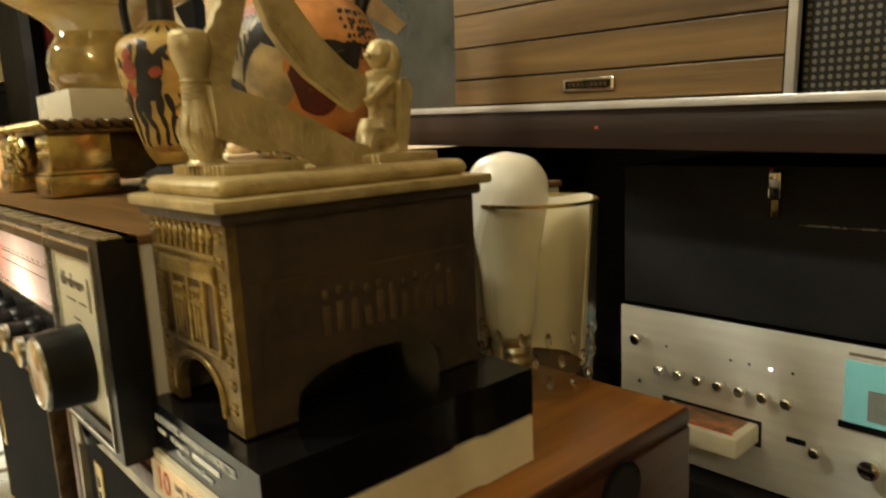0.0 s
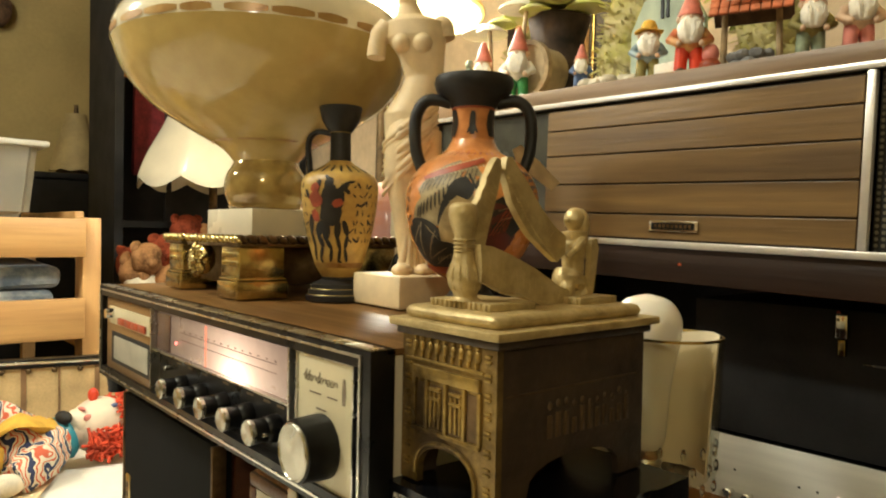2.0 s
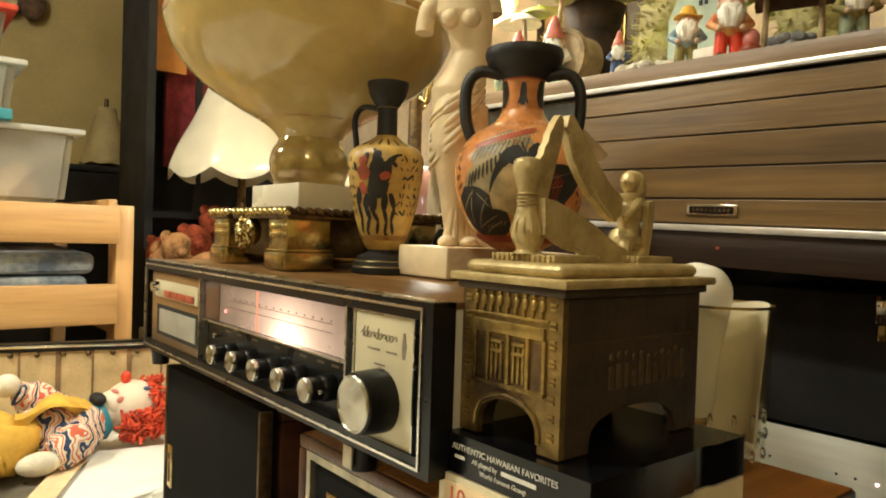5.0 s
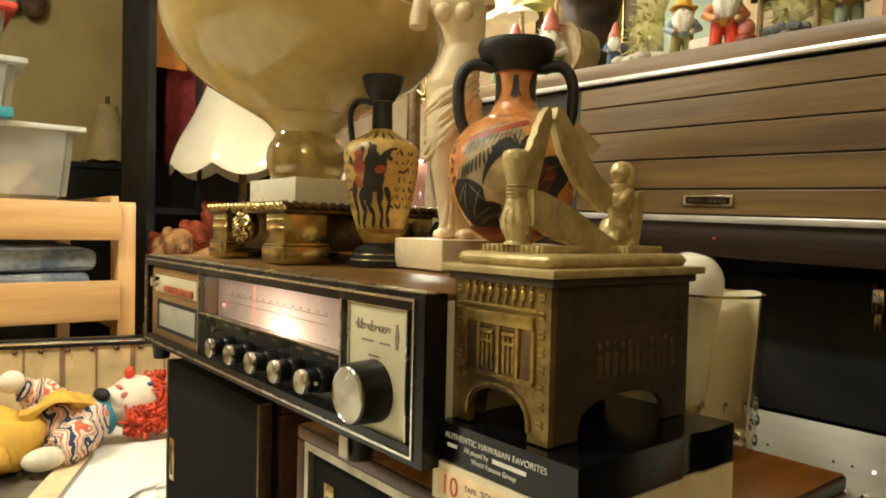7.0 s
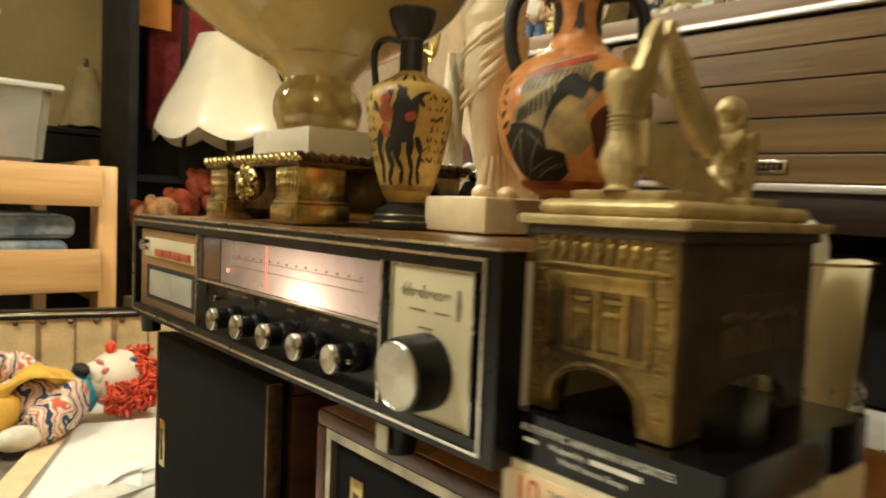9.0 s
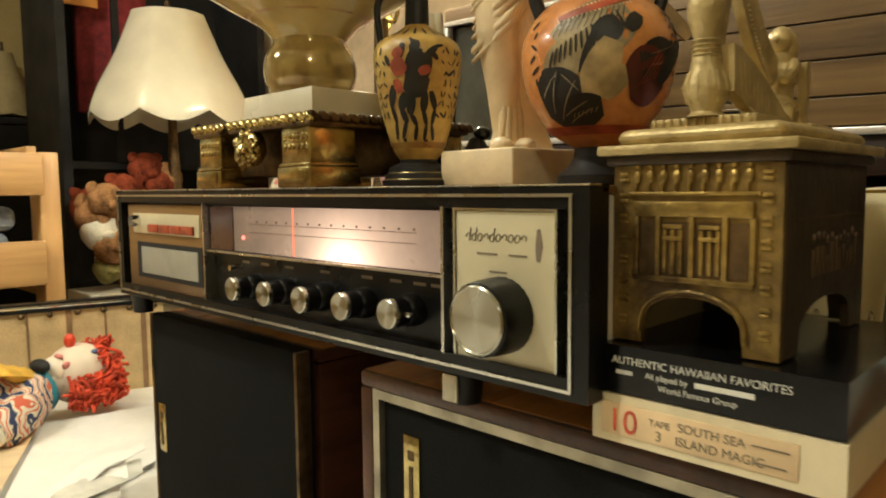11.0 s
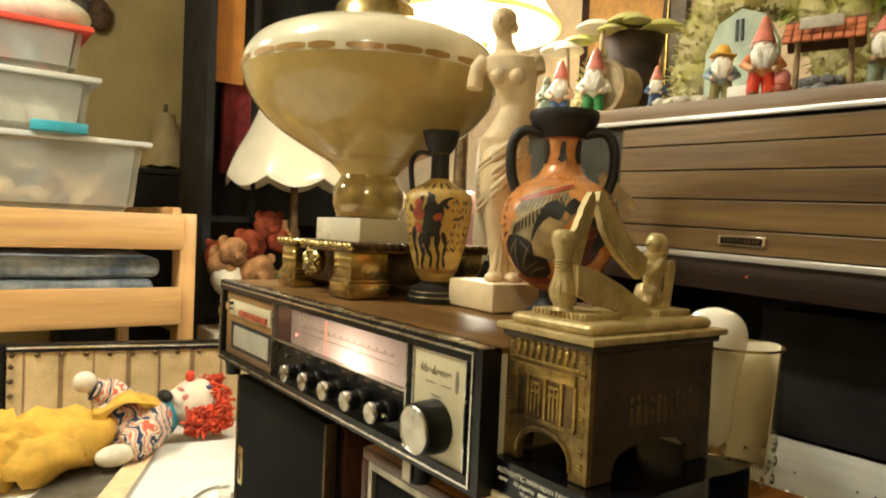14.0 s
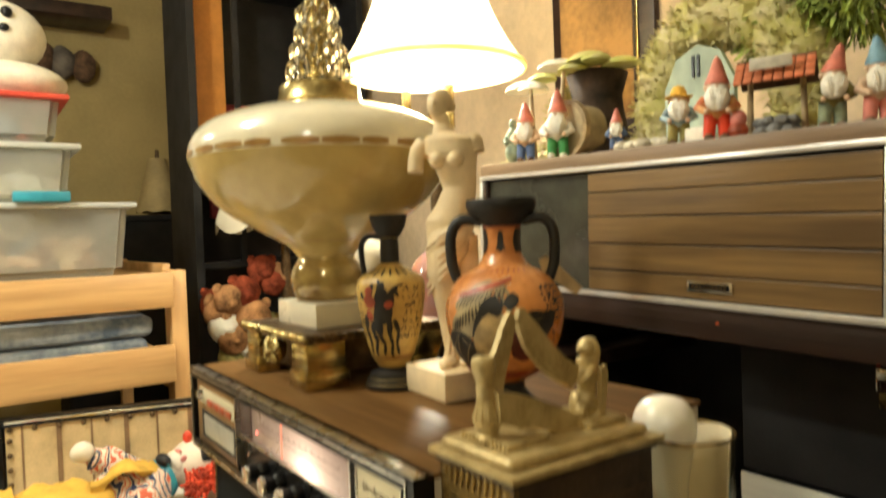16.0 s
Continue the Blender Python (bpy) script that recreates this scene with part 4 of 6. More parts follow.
for r, z in ((0.0278, 0.0050), (0.0248, 0.0100), (0.0150, 0.1500)):
    part("foot_line" if z < 0.1 else "neck_line", lathe([(r if z < 0.1 else 0.0094, 0), (r + 0.0003 if z < 0.1 else 0.0100, 0.0005), (r if z < 0.1 else 0.0094, 0.0010)], 40, at=(0, 0, z), cap=False), GOLD_INK, lek)
st = radians(222)
horse = [(-14, 0.078, 18, 0.074, 0.020), (8, 0.078, 16, 0.098, 0.012), (-6, 0.080, 4, 0.102, 0.013), (-2, 0.098, 3, 0.108, 0.008), (14, 0.096, 28, 0.103, 0.0055), (24, 0.103, 38, 0.105, 0.0025), (4, 0.103, -6, 0.110, 0.003), (20, 0.100, 30, 0.094, 0.004),
         (-12, 0.070, -22, 0.058, 0.0080), (-22, 0.059, -14, 0.048, 0.0050), (-15, 0.049, -26, 0.036, 0.0035), (-4, 0.068, -8, 0.054, 0.0070), (-8, 0.055, 2, 0.046, 0.0040), (2, 0.046, -2, 0.035, 0.0032),
         (14, 0.070, 12, 0.056, 0.0060), (12, 0.057, 18, 0.046, 0.0036), (18, 0.046, 15, 0.035, 0.0030), (22, 0.071, 30, 0.058, 0.0050), (30, 0.058, 27, 0.046, 0.0034), (27, 0.046, 33, 0.035, 0.0030),
         (-30, 0.076, -38, 0.060, 0.0065), (-38, 0.061, -33, 0.048, 0.0040), (-34, 0.049, -40, 0.036, 0.0030), (-22, 0.092, -14, 0.106, 0.006), (-40, 0.098, -34, 0.090, 0.004), (15, 0.035, 22, 0.034, 0.003), (-26, 0.036, -19, 0.035, 0.003)]
part("painted_horse", on_surface(lek_body, horse, 0.0004, None, st), PAINT_BLACK, lb, "black painted horse")
part("painted_cloak", on_surface(lek_body, [(-30, 0.086, -12, 0.092, 0.014), (-27, 0.096, -16, 0.102, 0.008), (-26, 0.080, -20, 0.070, 0.007), (6, 0.084, 20, 0.088, 0.007)], 0.0007, None, st), PAINT_RED, lb)
rays = [(a, 0.1135, a, 0.1205, 0.0022) for a in range(0, 360, 18)]
random.seed(3)
dots = [(a + random.uniform(-6, 6), z, a + random.uniform(-7, 7), z + random.uniform(0.001, 0.006), random.uniform(0.0010, 0.0022)) for a in (-78, -66, -55, -46, 38, 46, 54, 63, 73, 84) for z in (0.052, 0.060, 0.067, 0.075, 0.083, 0.091, 0.099)]
part("painted_border", on_surface(lek_body, rays + dots, 0.0004, None, st), PAINT_BLACK, lb)
part("ground_band", lathe([(0.0201, 0.0292), (0.0215, 0.0318), (0.0226, 0.0340)], 56, cap=False), BAND, lb)

amp_foot = [(0.0260, 0), (0.0265, 0.006), (0.0200, 0.011), (0.0150, 0.018), (0.0150, 0.024)]
amp_body = smooth_profile([(0.0150, 0.024), (0.0300, 0.034), (0.0440, 0.054), (0.0498, 0.078), (0.0480, 0.096), (0.0370, 0.112), (0.0220, 0.121), (0.0160, 0.130)], 5)
amp_neck = [(0.0160, 0.130), (0.0150, 0.140), (0.0158, 0.156)]
amp_mouth = [(0.0165, 0.154), (0.0200, 0.160), (0.0280, 0.166), (0.0300, 0.172), (0.0290, 0.1765), (0.0240, 0.1765), (0.0160, 0.166)]
amp = thing("amphora", (0.222, 0.281, TZ), "orange and black Greek amphora with painted warrior scene", "vase", turn=Matrix.Diagonal((1.02, 1.02, 1.022, 1)))
part("foot", lathe(amp_foot, 44), BLACK_SLIP, amp, "black foot")
ab = part("body", lathe(amp_body, 64), ORANGE_CLAY, amp)
part("neck", lathe(amp_neck, 44), ORANGE_CLAY, amp)
part("mouth", lathe(amp_mouth, 48), BLACK_SLIP, amp, "flaring black mouth")
dv = Vector((math.cos(radians(-40)), math.sin(radians(-40)), 0))
for s in (1, -1):
    part("handle", tube(curve_points([dv * s * 0.017 + Vector((0, 0, 0.158)), dv * s * 0.034 + Vector((0, 0, 0.160)), dv * s * 0.043 + Vector((0, 0, 0.148)), dv * s * 0.043 + Vector((0, 0, 0.124)), dv * s * 0.038 + Vector((0, 0, 0.108))]), 0.0046, None, 12), BLACK_SLIP, amp, "black arched handle")
sa = radians(226)
tag = bmesh.new()
plate([(0.030, 0.124), (0.036, 0.128), (0.050, 0.116), (0.066, 0.100), (0.060, 0.094), (0.046, 0.104), (0.034, 0.112)], -0.0012, 0.0012, 1, tag)
bmesh.ops.transform(tag, matrix=Matrix.Rotation(radians(-40), 4, "Z"), verts=tag.verts)
part("tag", tag, WEATHERED, amp, "tan wooden sliver caught behind the handle")
part("painted_wing", on_surface(amp_body, [(-42, 0.072, 10, 0.101, 0.032), (-46, 0.088, -8, 0.108, 0.016), (-52, 0.066, -30, 0.084, 0.020)], 0.0004, None, sa), PAINT_GREY, ab, "tan grey painted wing")
part("wing_fringe", on_surface(amp_body, [(-50 + 4.2 * k, 0.070 + 0.0016 * k, -46 + 3.4 * k, 0.080 + 0.0017 * k, 0.0016) for k in range(14)], 0.0009, None, sa), PAINT_BLACK, ab)
part("wing_quills", on_surface(amp_body, [(-46 + 4.4 * k, 0.088 + 0.0008 * k, -40 + 4.2 * k, 0.100 + 0.0006 * k, 0.0006) for k in range(12)], 0.0009, None, sa), PAINT_BLACK, ab)
part("painted_body", on_surface(amp_body, [(-16, 0.084, 0, 0.096, 0.017), (-26, 0.066, -16, 0.090, 0.006), (6, 0.090, 16, 0.100, 0.010)], 0.0007, None, sa), PAINT_BLACK, ab)
part("painted_belly", on_surface(amp_body, [(-22, 0.048, -4, 0.084, 0.021), (-10, 0.052, 6, 0.068, 0.014)], 0.0010, None, sa), mat("tan_paint", (0.50, 0.36, 0.17), 0.42, 0, 0.2, 60), ab)
part("painted_shield", on_surface(amp_body, [(8, 0.060, 38, 0.068, 0.036)], 0.0013, None, sa), mat("maroon_paint", (0.10, 0.014, 0.010), 0.4, 0, 0.2, 60), ab, "round maroon shield")
for k, stroke in enumerate(((16, 0.070, 46, 0.078, 0.026), (-64, 0.052, -26, 0.054, 0.036), (-42, 0.042, -10, 0.047, 0.020), (-58, 0.066, -44, 0.062, 0.014), (34, 0.060, 52, 0.086, 0.012))):
    part("painted_shadow", on_surface(amp_body, [stroke], 0.0012 + 0.0002 * k, None, sa), PAINT_BLACK, ab)
random.seed(14)
part("painted_berries", on_surface(amp_body, [(44 + 5.5 * (k % 7) + random.uniform(-2, 2), 0.084 + 0.0048 * (k // 7) + random.uniform(-0.001, 0.001), 46.5 + 5.5 * (k % 7) + random.uniform(-2, 2), 0.0860 + 0.0048 * (k // 7), random.uniform(0.0018, 0.0030)) for k in range(35)], 0.0006, None, sa), PAINT_BLACK, ab)
part("shield_line", on_surface(amp_body, [(16 + 3 * k, 0.058 + 0.001 * k, 30 + 3 * k, 0.078 - 0.001 * k, 0.0006) for k in range(5)], 0.0018, None, sa), PAINT_RED, ab)
part("painted_belt", on_surface(amp_body, [(-44, 0.099, 14, 0.1125, 0.0052)], 0.0014, None, sa), PAINT_RED, ab)
part("stud_row", on_surface(amp_body, [(-42 + 3.1 * k, 0.1025 + 0.00066 * k, -40.6 + 3.1 * k, 0.1028 + 0.00066 * k, 0.0012) for k in range(18)] + [(-42 + 3.1 * k, 0.0965 + 0.00066 * k, -40.6 + 3.1 * k, 0.0968 + 0.00066 * k, 0.0012) for k in range(18)], 0.0018, None, sa), PAINT_CREAM, ab)
part("line_work", on_surface(amp_body, [(-54, 0.044, -44, 0.068, 0.0007), (-48, 0.040, -30, 0.062, 0.0007), (-60, 0.054, -46, 0.066, 0.0007), (-40, 0.066, -28, 0.056, 0.0007), (-44, 0.042, -22, 0.050, 0.0007), (-40, 0.038, -18, 0.046, 0.0007), (22, 0.076, 42, 0.082, 0.0006), (24, 0.070, 46, 0.074, 0.0006)]
     + [(-36 + 4 * k, 0.0405 + 0.0006 * k, -34 + 4 * k, 0.0435 + 0.0006 * k, 0.0006) for k in range(6)], 0.0018, None, sa), PAINT_GREY, ab)
part("shoulder_print", on_surface(amp_body, [(-34 + 9 * k, 0.1165, -30 + 9 * k, 0.1185 + 0.001 * (k % 2), 0.0012) for k in range(9)], 0.0006, None, sa), PAINT_RED, ab)
random.seed(9)
part("inscription", on_surface(amp_body, [(-66 + random.uniform(-5, 5), 0.062 + 0.007 * k, -64 + random.uniform(-5, 5), 0.066 + 0.007 * k, 0.002) for k in range(6)] + [(56 + random.uniform(-8, 8), 0.060 + 0.006 * k, 60 + random.uniform(-8, 8), 0.063 + 0.006 * k, 0.0022) for k in range(8)], 0.0005, None, sa), PAINT_BLACK, ab)
part("neck_panel", on_surface(amp_neck, [(a, 0.132, a + 3, 0.152, 0.0105) for a in (-92, -66, 58, 84)] + [(-2, 0.133, 0, 0.150, 0.0050), (-14, 0.134, -4, 0.142, 0.0018), (12, 0.134, 2, 0.142, 0.0018)], 0.0004, None, sa), PAINT_BLACK, amp)
part("base_line", lathe([(0.0272, 0.0312), (0.0316, 0.0342), (0.0338, 0.0362)], 64, cap=False), PAINT_RED, ab)
part("neck_line", lathe([(0.0162, 0), (0.0165, 0.0006), (0.0162, 0.0012)], 44, at=(0, 0, 0.1525), cap=False), PAINT_RED, amp)

# plaster figure without arms: u across, w back, z up, turned towards the bed
vb = bmesh.new()


def body_tube(rows, seg=20, squash=0.8):
    """Elliptical rings (u, w, z, half width)."""
    rings = []
    pts = []
    for i in range(len(rows) - 1):
        for k in range(5):
            f = k / 5
            f = f * f * (3 - 2 * f)
            pts.append([p + (q - p) * f for p, q in zip(rows[i], rows[i + 1])])
    pts.append(list(rows[-1]))
    for u, w, z, r in pts:
        rings.append([vb.verts.new((u + r * math.cos(6.2832 * k / seg), w + squash * r * math.sin(6.2832 * k / seg), z)) for k in range(seg)])
    for p, q in zip(rings, rings[1:]):
        for k in range(seg):
            vb.faces.new((p[k], p[(k + 1) % seg], q[(k + 1) % seg], q[k]))
    vb.faces.new(rings[0][::-1])
    vb.faces.new(rings[-1])


body_tube([(0.004, -0.006, 0.026, 0.0120), (0.005, -0.004, 0.040, 0.0095), (0.003, -0.007, 0.075, 0.0125), (-0.001, -0.011, 0.112, 0.0160), (0.000, -0.007, 0.140, 0.0180), (0.004, 0, 0.160, 0.0195)])
body_tube([(0.019, 0.010, 0.026, 0.0250), (0.016, 0.008, 0.050, 0.0195), (0.014, 0.006, 0.080, 0.0175), (0.012, 0.005, 0.115, 0.0185), (0.010, 0.003, 0.150, 0.0205)])
for k in range(8):
    tube(curve_points([(0.000 + 0.0055 * k, -0.013 + 0.0009 * k * k * 0.6, 0.027), (0.004 + 0.0036 * k, -0.012 + 0.0006 * k * k, 0.060), (0.002 + 0.0028 * k, -0.013 + 0.0005 * k * k, 0.085), (0.000 + 0.0026 * k, -0.014 + 0.0004 * k * k, 0.122)]), [0.0034] * 5 + [0.0026] * 6 + [0.0022] * 5, vb, 8)
body_tube([(0.003, 0, 0.145, 0.0225), (0.003, 0, 0.165, 0.0235), (0.010, 0, 0.180, 0.0195), (0.015, 0, 0.196, 0.0165), (0.012, 0, 0.214, 0.0200), (0.007, 0, 0.230, 0.0265), (0.006, 0.002, 0.243, 0.0275), (0.001, 0.002, 0.2505, 0.0115), (-0.001, 0.001, 0.260, 0.0080), (-0.002, 0, 0.268, 0.0085)], 28, 0.68)
random.seed(17)
for k in range(8):
    k += random.uniform(-0.45, 0.45)
    tube(curve_points([(0.027, 0.000, 0.172 - 0.0035 * k), (0.018, -0.015, 0.164 - 0.0048 * k), (0.002, -0.0215, 0.151 - 0.0058 * k), (-0.014, -0.0155, 0.140 - 0.0064 * k), (-0.019, -0.004, 0.137 - 0.0064 * k)]), [0.0016] * 4 + [random.uniform(0.0022, 0.0040)] * 8 + [random.uniform(0.0010, 0.0020)] * 10, vb, 8)
blob((-0.003, -0.013, 0.223), (0.0085, 0.0080, 0.0085), vb)
blob((0.015, -0.013, 0.223), (0.0085, 0.0080, 0.0085), vb)
tube(curve_points([(-0.018, 0, 0.241), (-0.026, -0.003, 0.229), (-0.0275, -0.005, 0.213)]), [0.0095] * 5 + [0.0080] * 6, vb, 14)
blob((0.029, 0.002, 0.239), (0.0100, 0.0100, 0.0105), vb)
tube([(0.030, 0.002, 0.240), (0.033, 0.001, 0.229)], [0.0090, 0.0080], vb, 14)
blob((-0.004, -0.003, 0.278), (0.0100, 0.0112, 0.0140), vb)
blob((-0.002, 0.003, 0.282), (0.0122, 0.0125, 0.0120), vb)
blob((0.004, 0.015, 0.278), (0.0065, 0.0065, 0.0065), vb)
blob((-0.004, -0.0145, 0.277), (0.0020, 0.0030, 0.0034), vb)
blob((0.002, -0.020, 0.030), (0.0085, 0.0170, 0.0060), vb)
blob((0.020, -0.014, 0.030), (0.0080, 0.0130, 0.0055), vb)
bmesh.ops.transform(vb, matrix=Matrix.Rotation(radians(-45), 4, "Z") @ Matrix.Translation((-0.0135, 0, 0)), verts=vb.verts)
box(-0.045, 0.045, -0.0375, 0.0375, 0, 0.0265, 0.0015, vb)
solo("plaster_statue", vb, PLASTER, (0.236, 0.3615, TZ), "ivory plaster statue of a draped armless figure on square base", "statue", angle=60, turn=Matrix.Rotation(radians(-4), 4, "Z"))

bo2 = lathe(smooth_profile([(0.020, 0.0), (0.019, 0.006), (0.015, 0.020), (0.009, 0.036), (0.0055, 0.042)], 4), 28)
blob((0.003, -0.004, 0.046), (0.0085, 0.0075, 0.0060), bo2)
solo("black_ornament", bo2, BLACK, (0.270, 0.432, TZ), "small glossy black ornament behind the painted flask", "ornament")

# big urn lamp
UX, UY = 0.200, 0.550
lampo = thing("urn_lamp", (UX, UY, TZ), "cream glass urn lamp on ornate brass foot with crystal collar", "lamp")
part("base_core", box(-0.066, 0.066, -0.064, 0.064, 0.010, 0.050, 0.002), BRASS_DARK, lampo)
for sx in (-1, 1):
    for sy in (-1, 1):
        ft = bmesh.new()
        cx, cy2 = sx * 0.0625, sy * 0.0680
        box(cx - 0.0245, cx + 0.0245, cy2 - 0.0225, cy2 + 0.0225, 0.0, 0.016, 0.0015, ft)
        box(cx - 0.0235, cx + 0.0235, cy2 - 0.0215, cy2 + 0.0215, 0.0158, 0.019, 0.0012, ft)
        box(cx - 0.0215, cx + 0.0215, cy2 - 0.0195, cy2 + 0.0195, 0.018, 0.047, 0.001, ft)
        lg = part("leg", ft, BRASS, lampo, "embossed brass corner leg")
        if sx < 0:
            for k in range(2):
                for j in range(6):
                    part("stud", blob((sx * 0.0842, cy2 - 0.0150 + 0.006 * j, 0.0315 + 0.0075 * k), (0.0010, 0.0021, 0.0026), None, None, 8, 6), BRASS, lg)
            part("panel", box(-0.0878, -0.0865, cy2 - 0.017, cy2 + 0.017, 0.003, 0.0135, 0.0006), BRASS, lg)
rm = bmesh.new()
for y0, y1 in ((-0.0930, 0.0290), (0.0430, 0.0930)):
    box(-0.0870, 0.0870, y0, y1, 0.0465, 0.0500, 0.001, rm)
    box(-0.0845, 0.0845, y0 + 0.003, y1 - 0.003, 0.0498, 0.0560, 0.001, rm)
box(-0.078, 0.078, 0.0260, 0.0460, 0.0470, 0.0555, 0.001, rm)
part("rim_plate", rm, BRASS_DARK, lampo)
for y0, y1, n in ((-0.0900, 0.0260, 12), (0.0460, 0.0900, 5)):
    for k in range(n):
        part("rope_bead", blob((-0.0862, y0 + (y1 - y0) * k / (n - 1), 0.0530), (0.0042, 0.0060, 0.0036), None, Matrix.Rotation(radians(35), 4, "X"), 8, 6), BRASS, lampo)
# Side beads: darker brass copy of the front ones, shade put into the colour.
for k in range(19):
    part("rope_bead", blob((-0.084 + 0.172 * k / 18, -0.0922, 0.0530), (0.0060, 0.0042, 0.0036), None, Matrix.Rotation(radians(35), 4, "Y"), 8, 6), BRASS_DARK, lampo)
mask = blob((-0.083, -0.002, 0.033), (0.011, 0.016, 0.015))
random.seed(4)
for k in range(34):
    a, q = k * 2.4, (k / 34) ** 0.5
    blob((-0.0945 + 0.007 * q, -0.002 + 0.0155 * q * math.cos(a), 0.032 + 0.0150 * q * math.sin(a)), (random.uniform(0.0028, 0.0045), random.uniform(0.0022, 0.0046), random.uniform(0.0022, 0.0046)), mask, Matrix.Rotation(random.uniform(-1, 1), 4, "X"), 8, 6)
rough_up(mask, 0.002, 150)
part("lion_mask", mask, BRASS, lampo, "cast brass lion mask")
part("marble_block", box(-0.057, 0.057, -0.053, 0.053, 0.0562, 0.082, 0.001), MARBLE, lampo, "square cream marble block")
UC = (-0.012, 0.011, 0)
bulb = smooth_profile([(0.033, 0.082), (0.0375, 0.0845), (0.0380, 0.089), (0.0410, 0.097), (0.0420, 0.108), (0.0395, 0.119), (0.0345, 0.127), (0.0325, 0.1325)], 4)
part("neck_bulb", lathe(bulb, 56), URN_BULB, lampo, "gilded glass neck").location = UC
low = smooth_profile([(0.0325, 0.132), (0.046, 0.146), (0.078, 0.164), (0.112, 0.186), (0.136, 0.213), (0.1480, 0.242)], 6)
up = smooth_profile([(0.1480, 0.242), (0.1460, 0.260), (0.132, 0.279), (0.102, 0.293), (0.070, 0.301), (0.050, 0.304)], 6)
part("urn_bowl", lathe(low, 72), URN_GLAZE, lampo, "olive glazed bowl, darkened for shade").location = UC
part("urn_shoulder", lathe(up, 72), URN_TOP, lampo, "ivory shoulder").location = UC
for k, a in enumerate(range(-100, 110, 15)):
    part("band_dash", on_surface(up, [(a, 0.2465, a + (14 if k % 3 else 11), 0.2465, 0.0075)], 0.0006, None, radians(225)), BAND, lampo, "brown and gold painted dash").location = UC
for a in range(-120, 120, 36):
    part("band_line", on_surface(low, [(a, 0.150, a + 30, 0.150, 0.0016)], 0.0006, None, radians(225)), BAND, lampo).location = UC
part("collar", lathe([(0.051, 0.300), (0.052, 0.307), (0.048, 0.312), (0.046, 0.326), (0.038, 0.331), (0.030, 0.334)], 48), BRASS, lampo, "ringed brass collar").location = UC
part("stem", lathe([(0.017, 0.332), (0.022, 0.338), (0.013, 0.348), (0.016, 0.362), (0.012, 0.378), (0.017, 0.392), (0.012, 0.404), (0.016, 0.420), (0.010, 0.440), (0.012, 0.480)], 28), BRASS, lampo).location = UC
CRYSTAL = glass("crystal", (0.95, 0.93, 0.86), 0.03, 1.5)
for k in range(10):
    a = k * 0.6283
    for j, (r, z, s) in enumerate(((0.033, 0.344, 0.011), (0.028, 0.366, 0.010), (0.023, 0.388, 0.009), (0.020, 0.410, 0.009))):
        b2 = bmesh.new()
        bmesh.ops.create_icosphere(b2, subdivisions=1, radius=1, matrix=Matrix.Translation((r * math.cos(a + j * 0.3), r * math.sin(a + j * 0.3), z)) @ Matrix.Diagonal((s * 0.7, s * 0.7, s * 1.25, 1)))
        part("crystal_drop", b2, CRYSTAL, lampo, smooth=False).location = UC

# tumbler with a white globe bulb
GX, GY, GZ = 0.2900, 0.1510, 0.7695
gl = thing("tumbler", (GX, GY, GZ), "clear drinking glass with gilt rim and cut base", "glass")
out = [(0.0275, 0.0), (0.0300, 0.002), (0.0318, 0.012), (0.0340, 0.050), (0.0362, 0.109), (0.0358, 0.110)]
inn = [(0.0348, 0.109), (0.0324, 0.050), (0.0298, 0.016), (0.0270, 0.012), (0.002, 0.011)]


def facets(a, k):
    return (0.0008 * math.cos(16 * a) if k in (2, 3) else 0, 0)


cup = part("cup", lathe(out + inn, 64, wave=facets), CUP_GLASS, gl)
part("rim", lathe([(0.0347, 0.1088), (0.0364, 0.1088), (0.0364, 0.1106), (0.0347, 0.1106), (0.0347, 0.1088)], 64, cap=False), GILT, gl, "worn gilt rim")
for row in range(3):
    for k in range(12):
        a = 2 * math.pi * k / 14 + row * 0.22
        part("cut_facet", blob((0.0328 * math.cos(a), 0.0328 * math.sin(a), 0.012 + row * 0.0120), (0.0018, 0.0018, 0.0042), None, None, 8, 6), GLASS, gl)
rp = bmesh.new()
rows = []
for k in range(33):
    a = radians(50 - 118 + 236 * k / 32)
    w = 0.0006 * math.sin(k * 0.9)
    rows.append([rp.verts.new(((r + w + q) * math.cos(a), (r + w + q) * math.sin(a), z)) for r, z, q in ((0.0262, 0.0, 0), (0.0325, 0.0965 + 0.002 * math.sin(k * 0.35), 0), (0.0325, 0.0965 + 0.002 * math.sin(k * 0.35), -0.0008), (0.0262, 0.0, -0.0008))])
for ra, rb in zip(rows, rows[1:]):
    for k in range(4):
        rp.faces.new((ra[k], ra[(k + 1) % 4], rb[(k + 1) % 4], rb[k]))
rp.faces.new(rows[0][::-1])
rp.faces.new(rows[-1])
solo("paper_roll", rp, PAPER_CREAM, (GX, GY, GZ + 0.0135), "curled cream paper lining the back of the glass", "paper roll")
gb = thing("globe_bulb", (GX - 0.0125, GY + 0.0095, GZ + 0.0140), "white opal globe light bulb standing in the glass", "light bulb")
part("globe", lathe(smooth_profile([(0.012, 0.018), (0.0145, 0.026), (0.0158, 0.042), (0.0172, 0.060), (0.0200, 0.078), (0.0235, 0.098), (0.0225, 0.110), (0.0150, 0.1200), (0.002, 0.1240)], 5), 44), OPAL, gb)
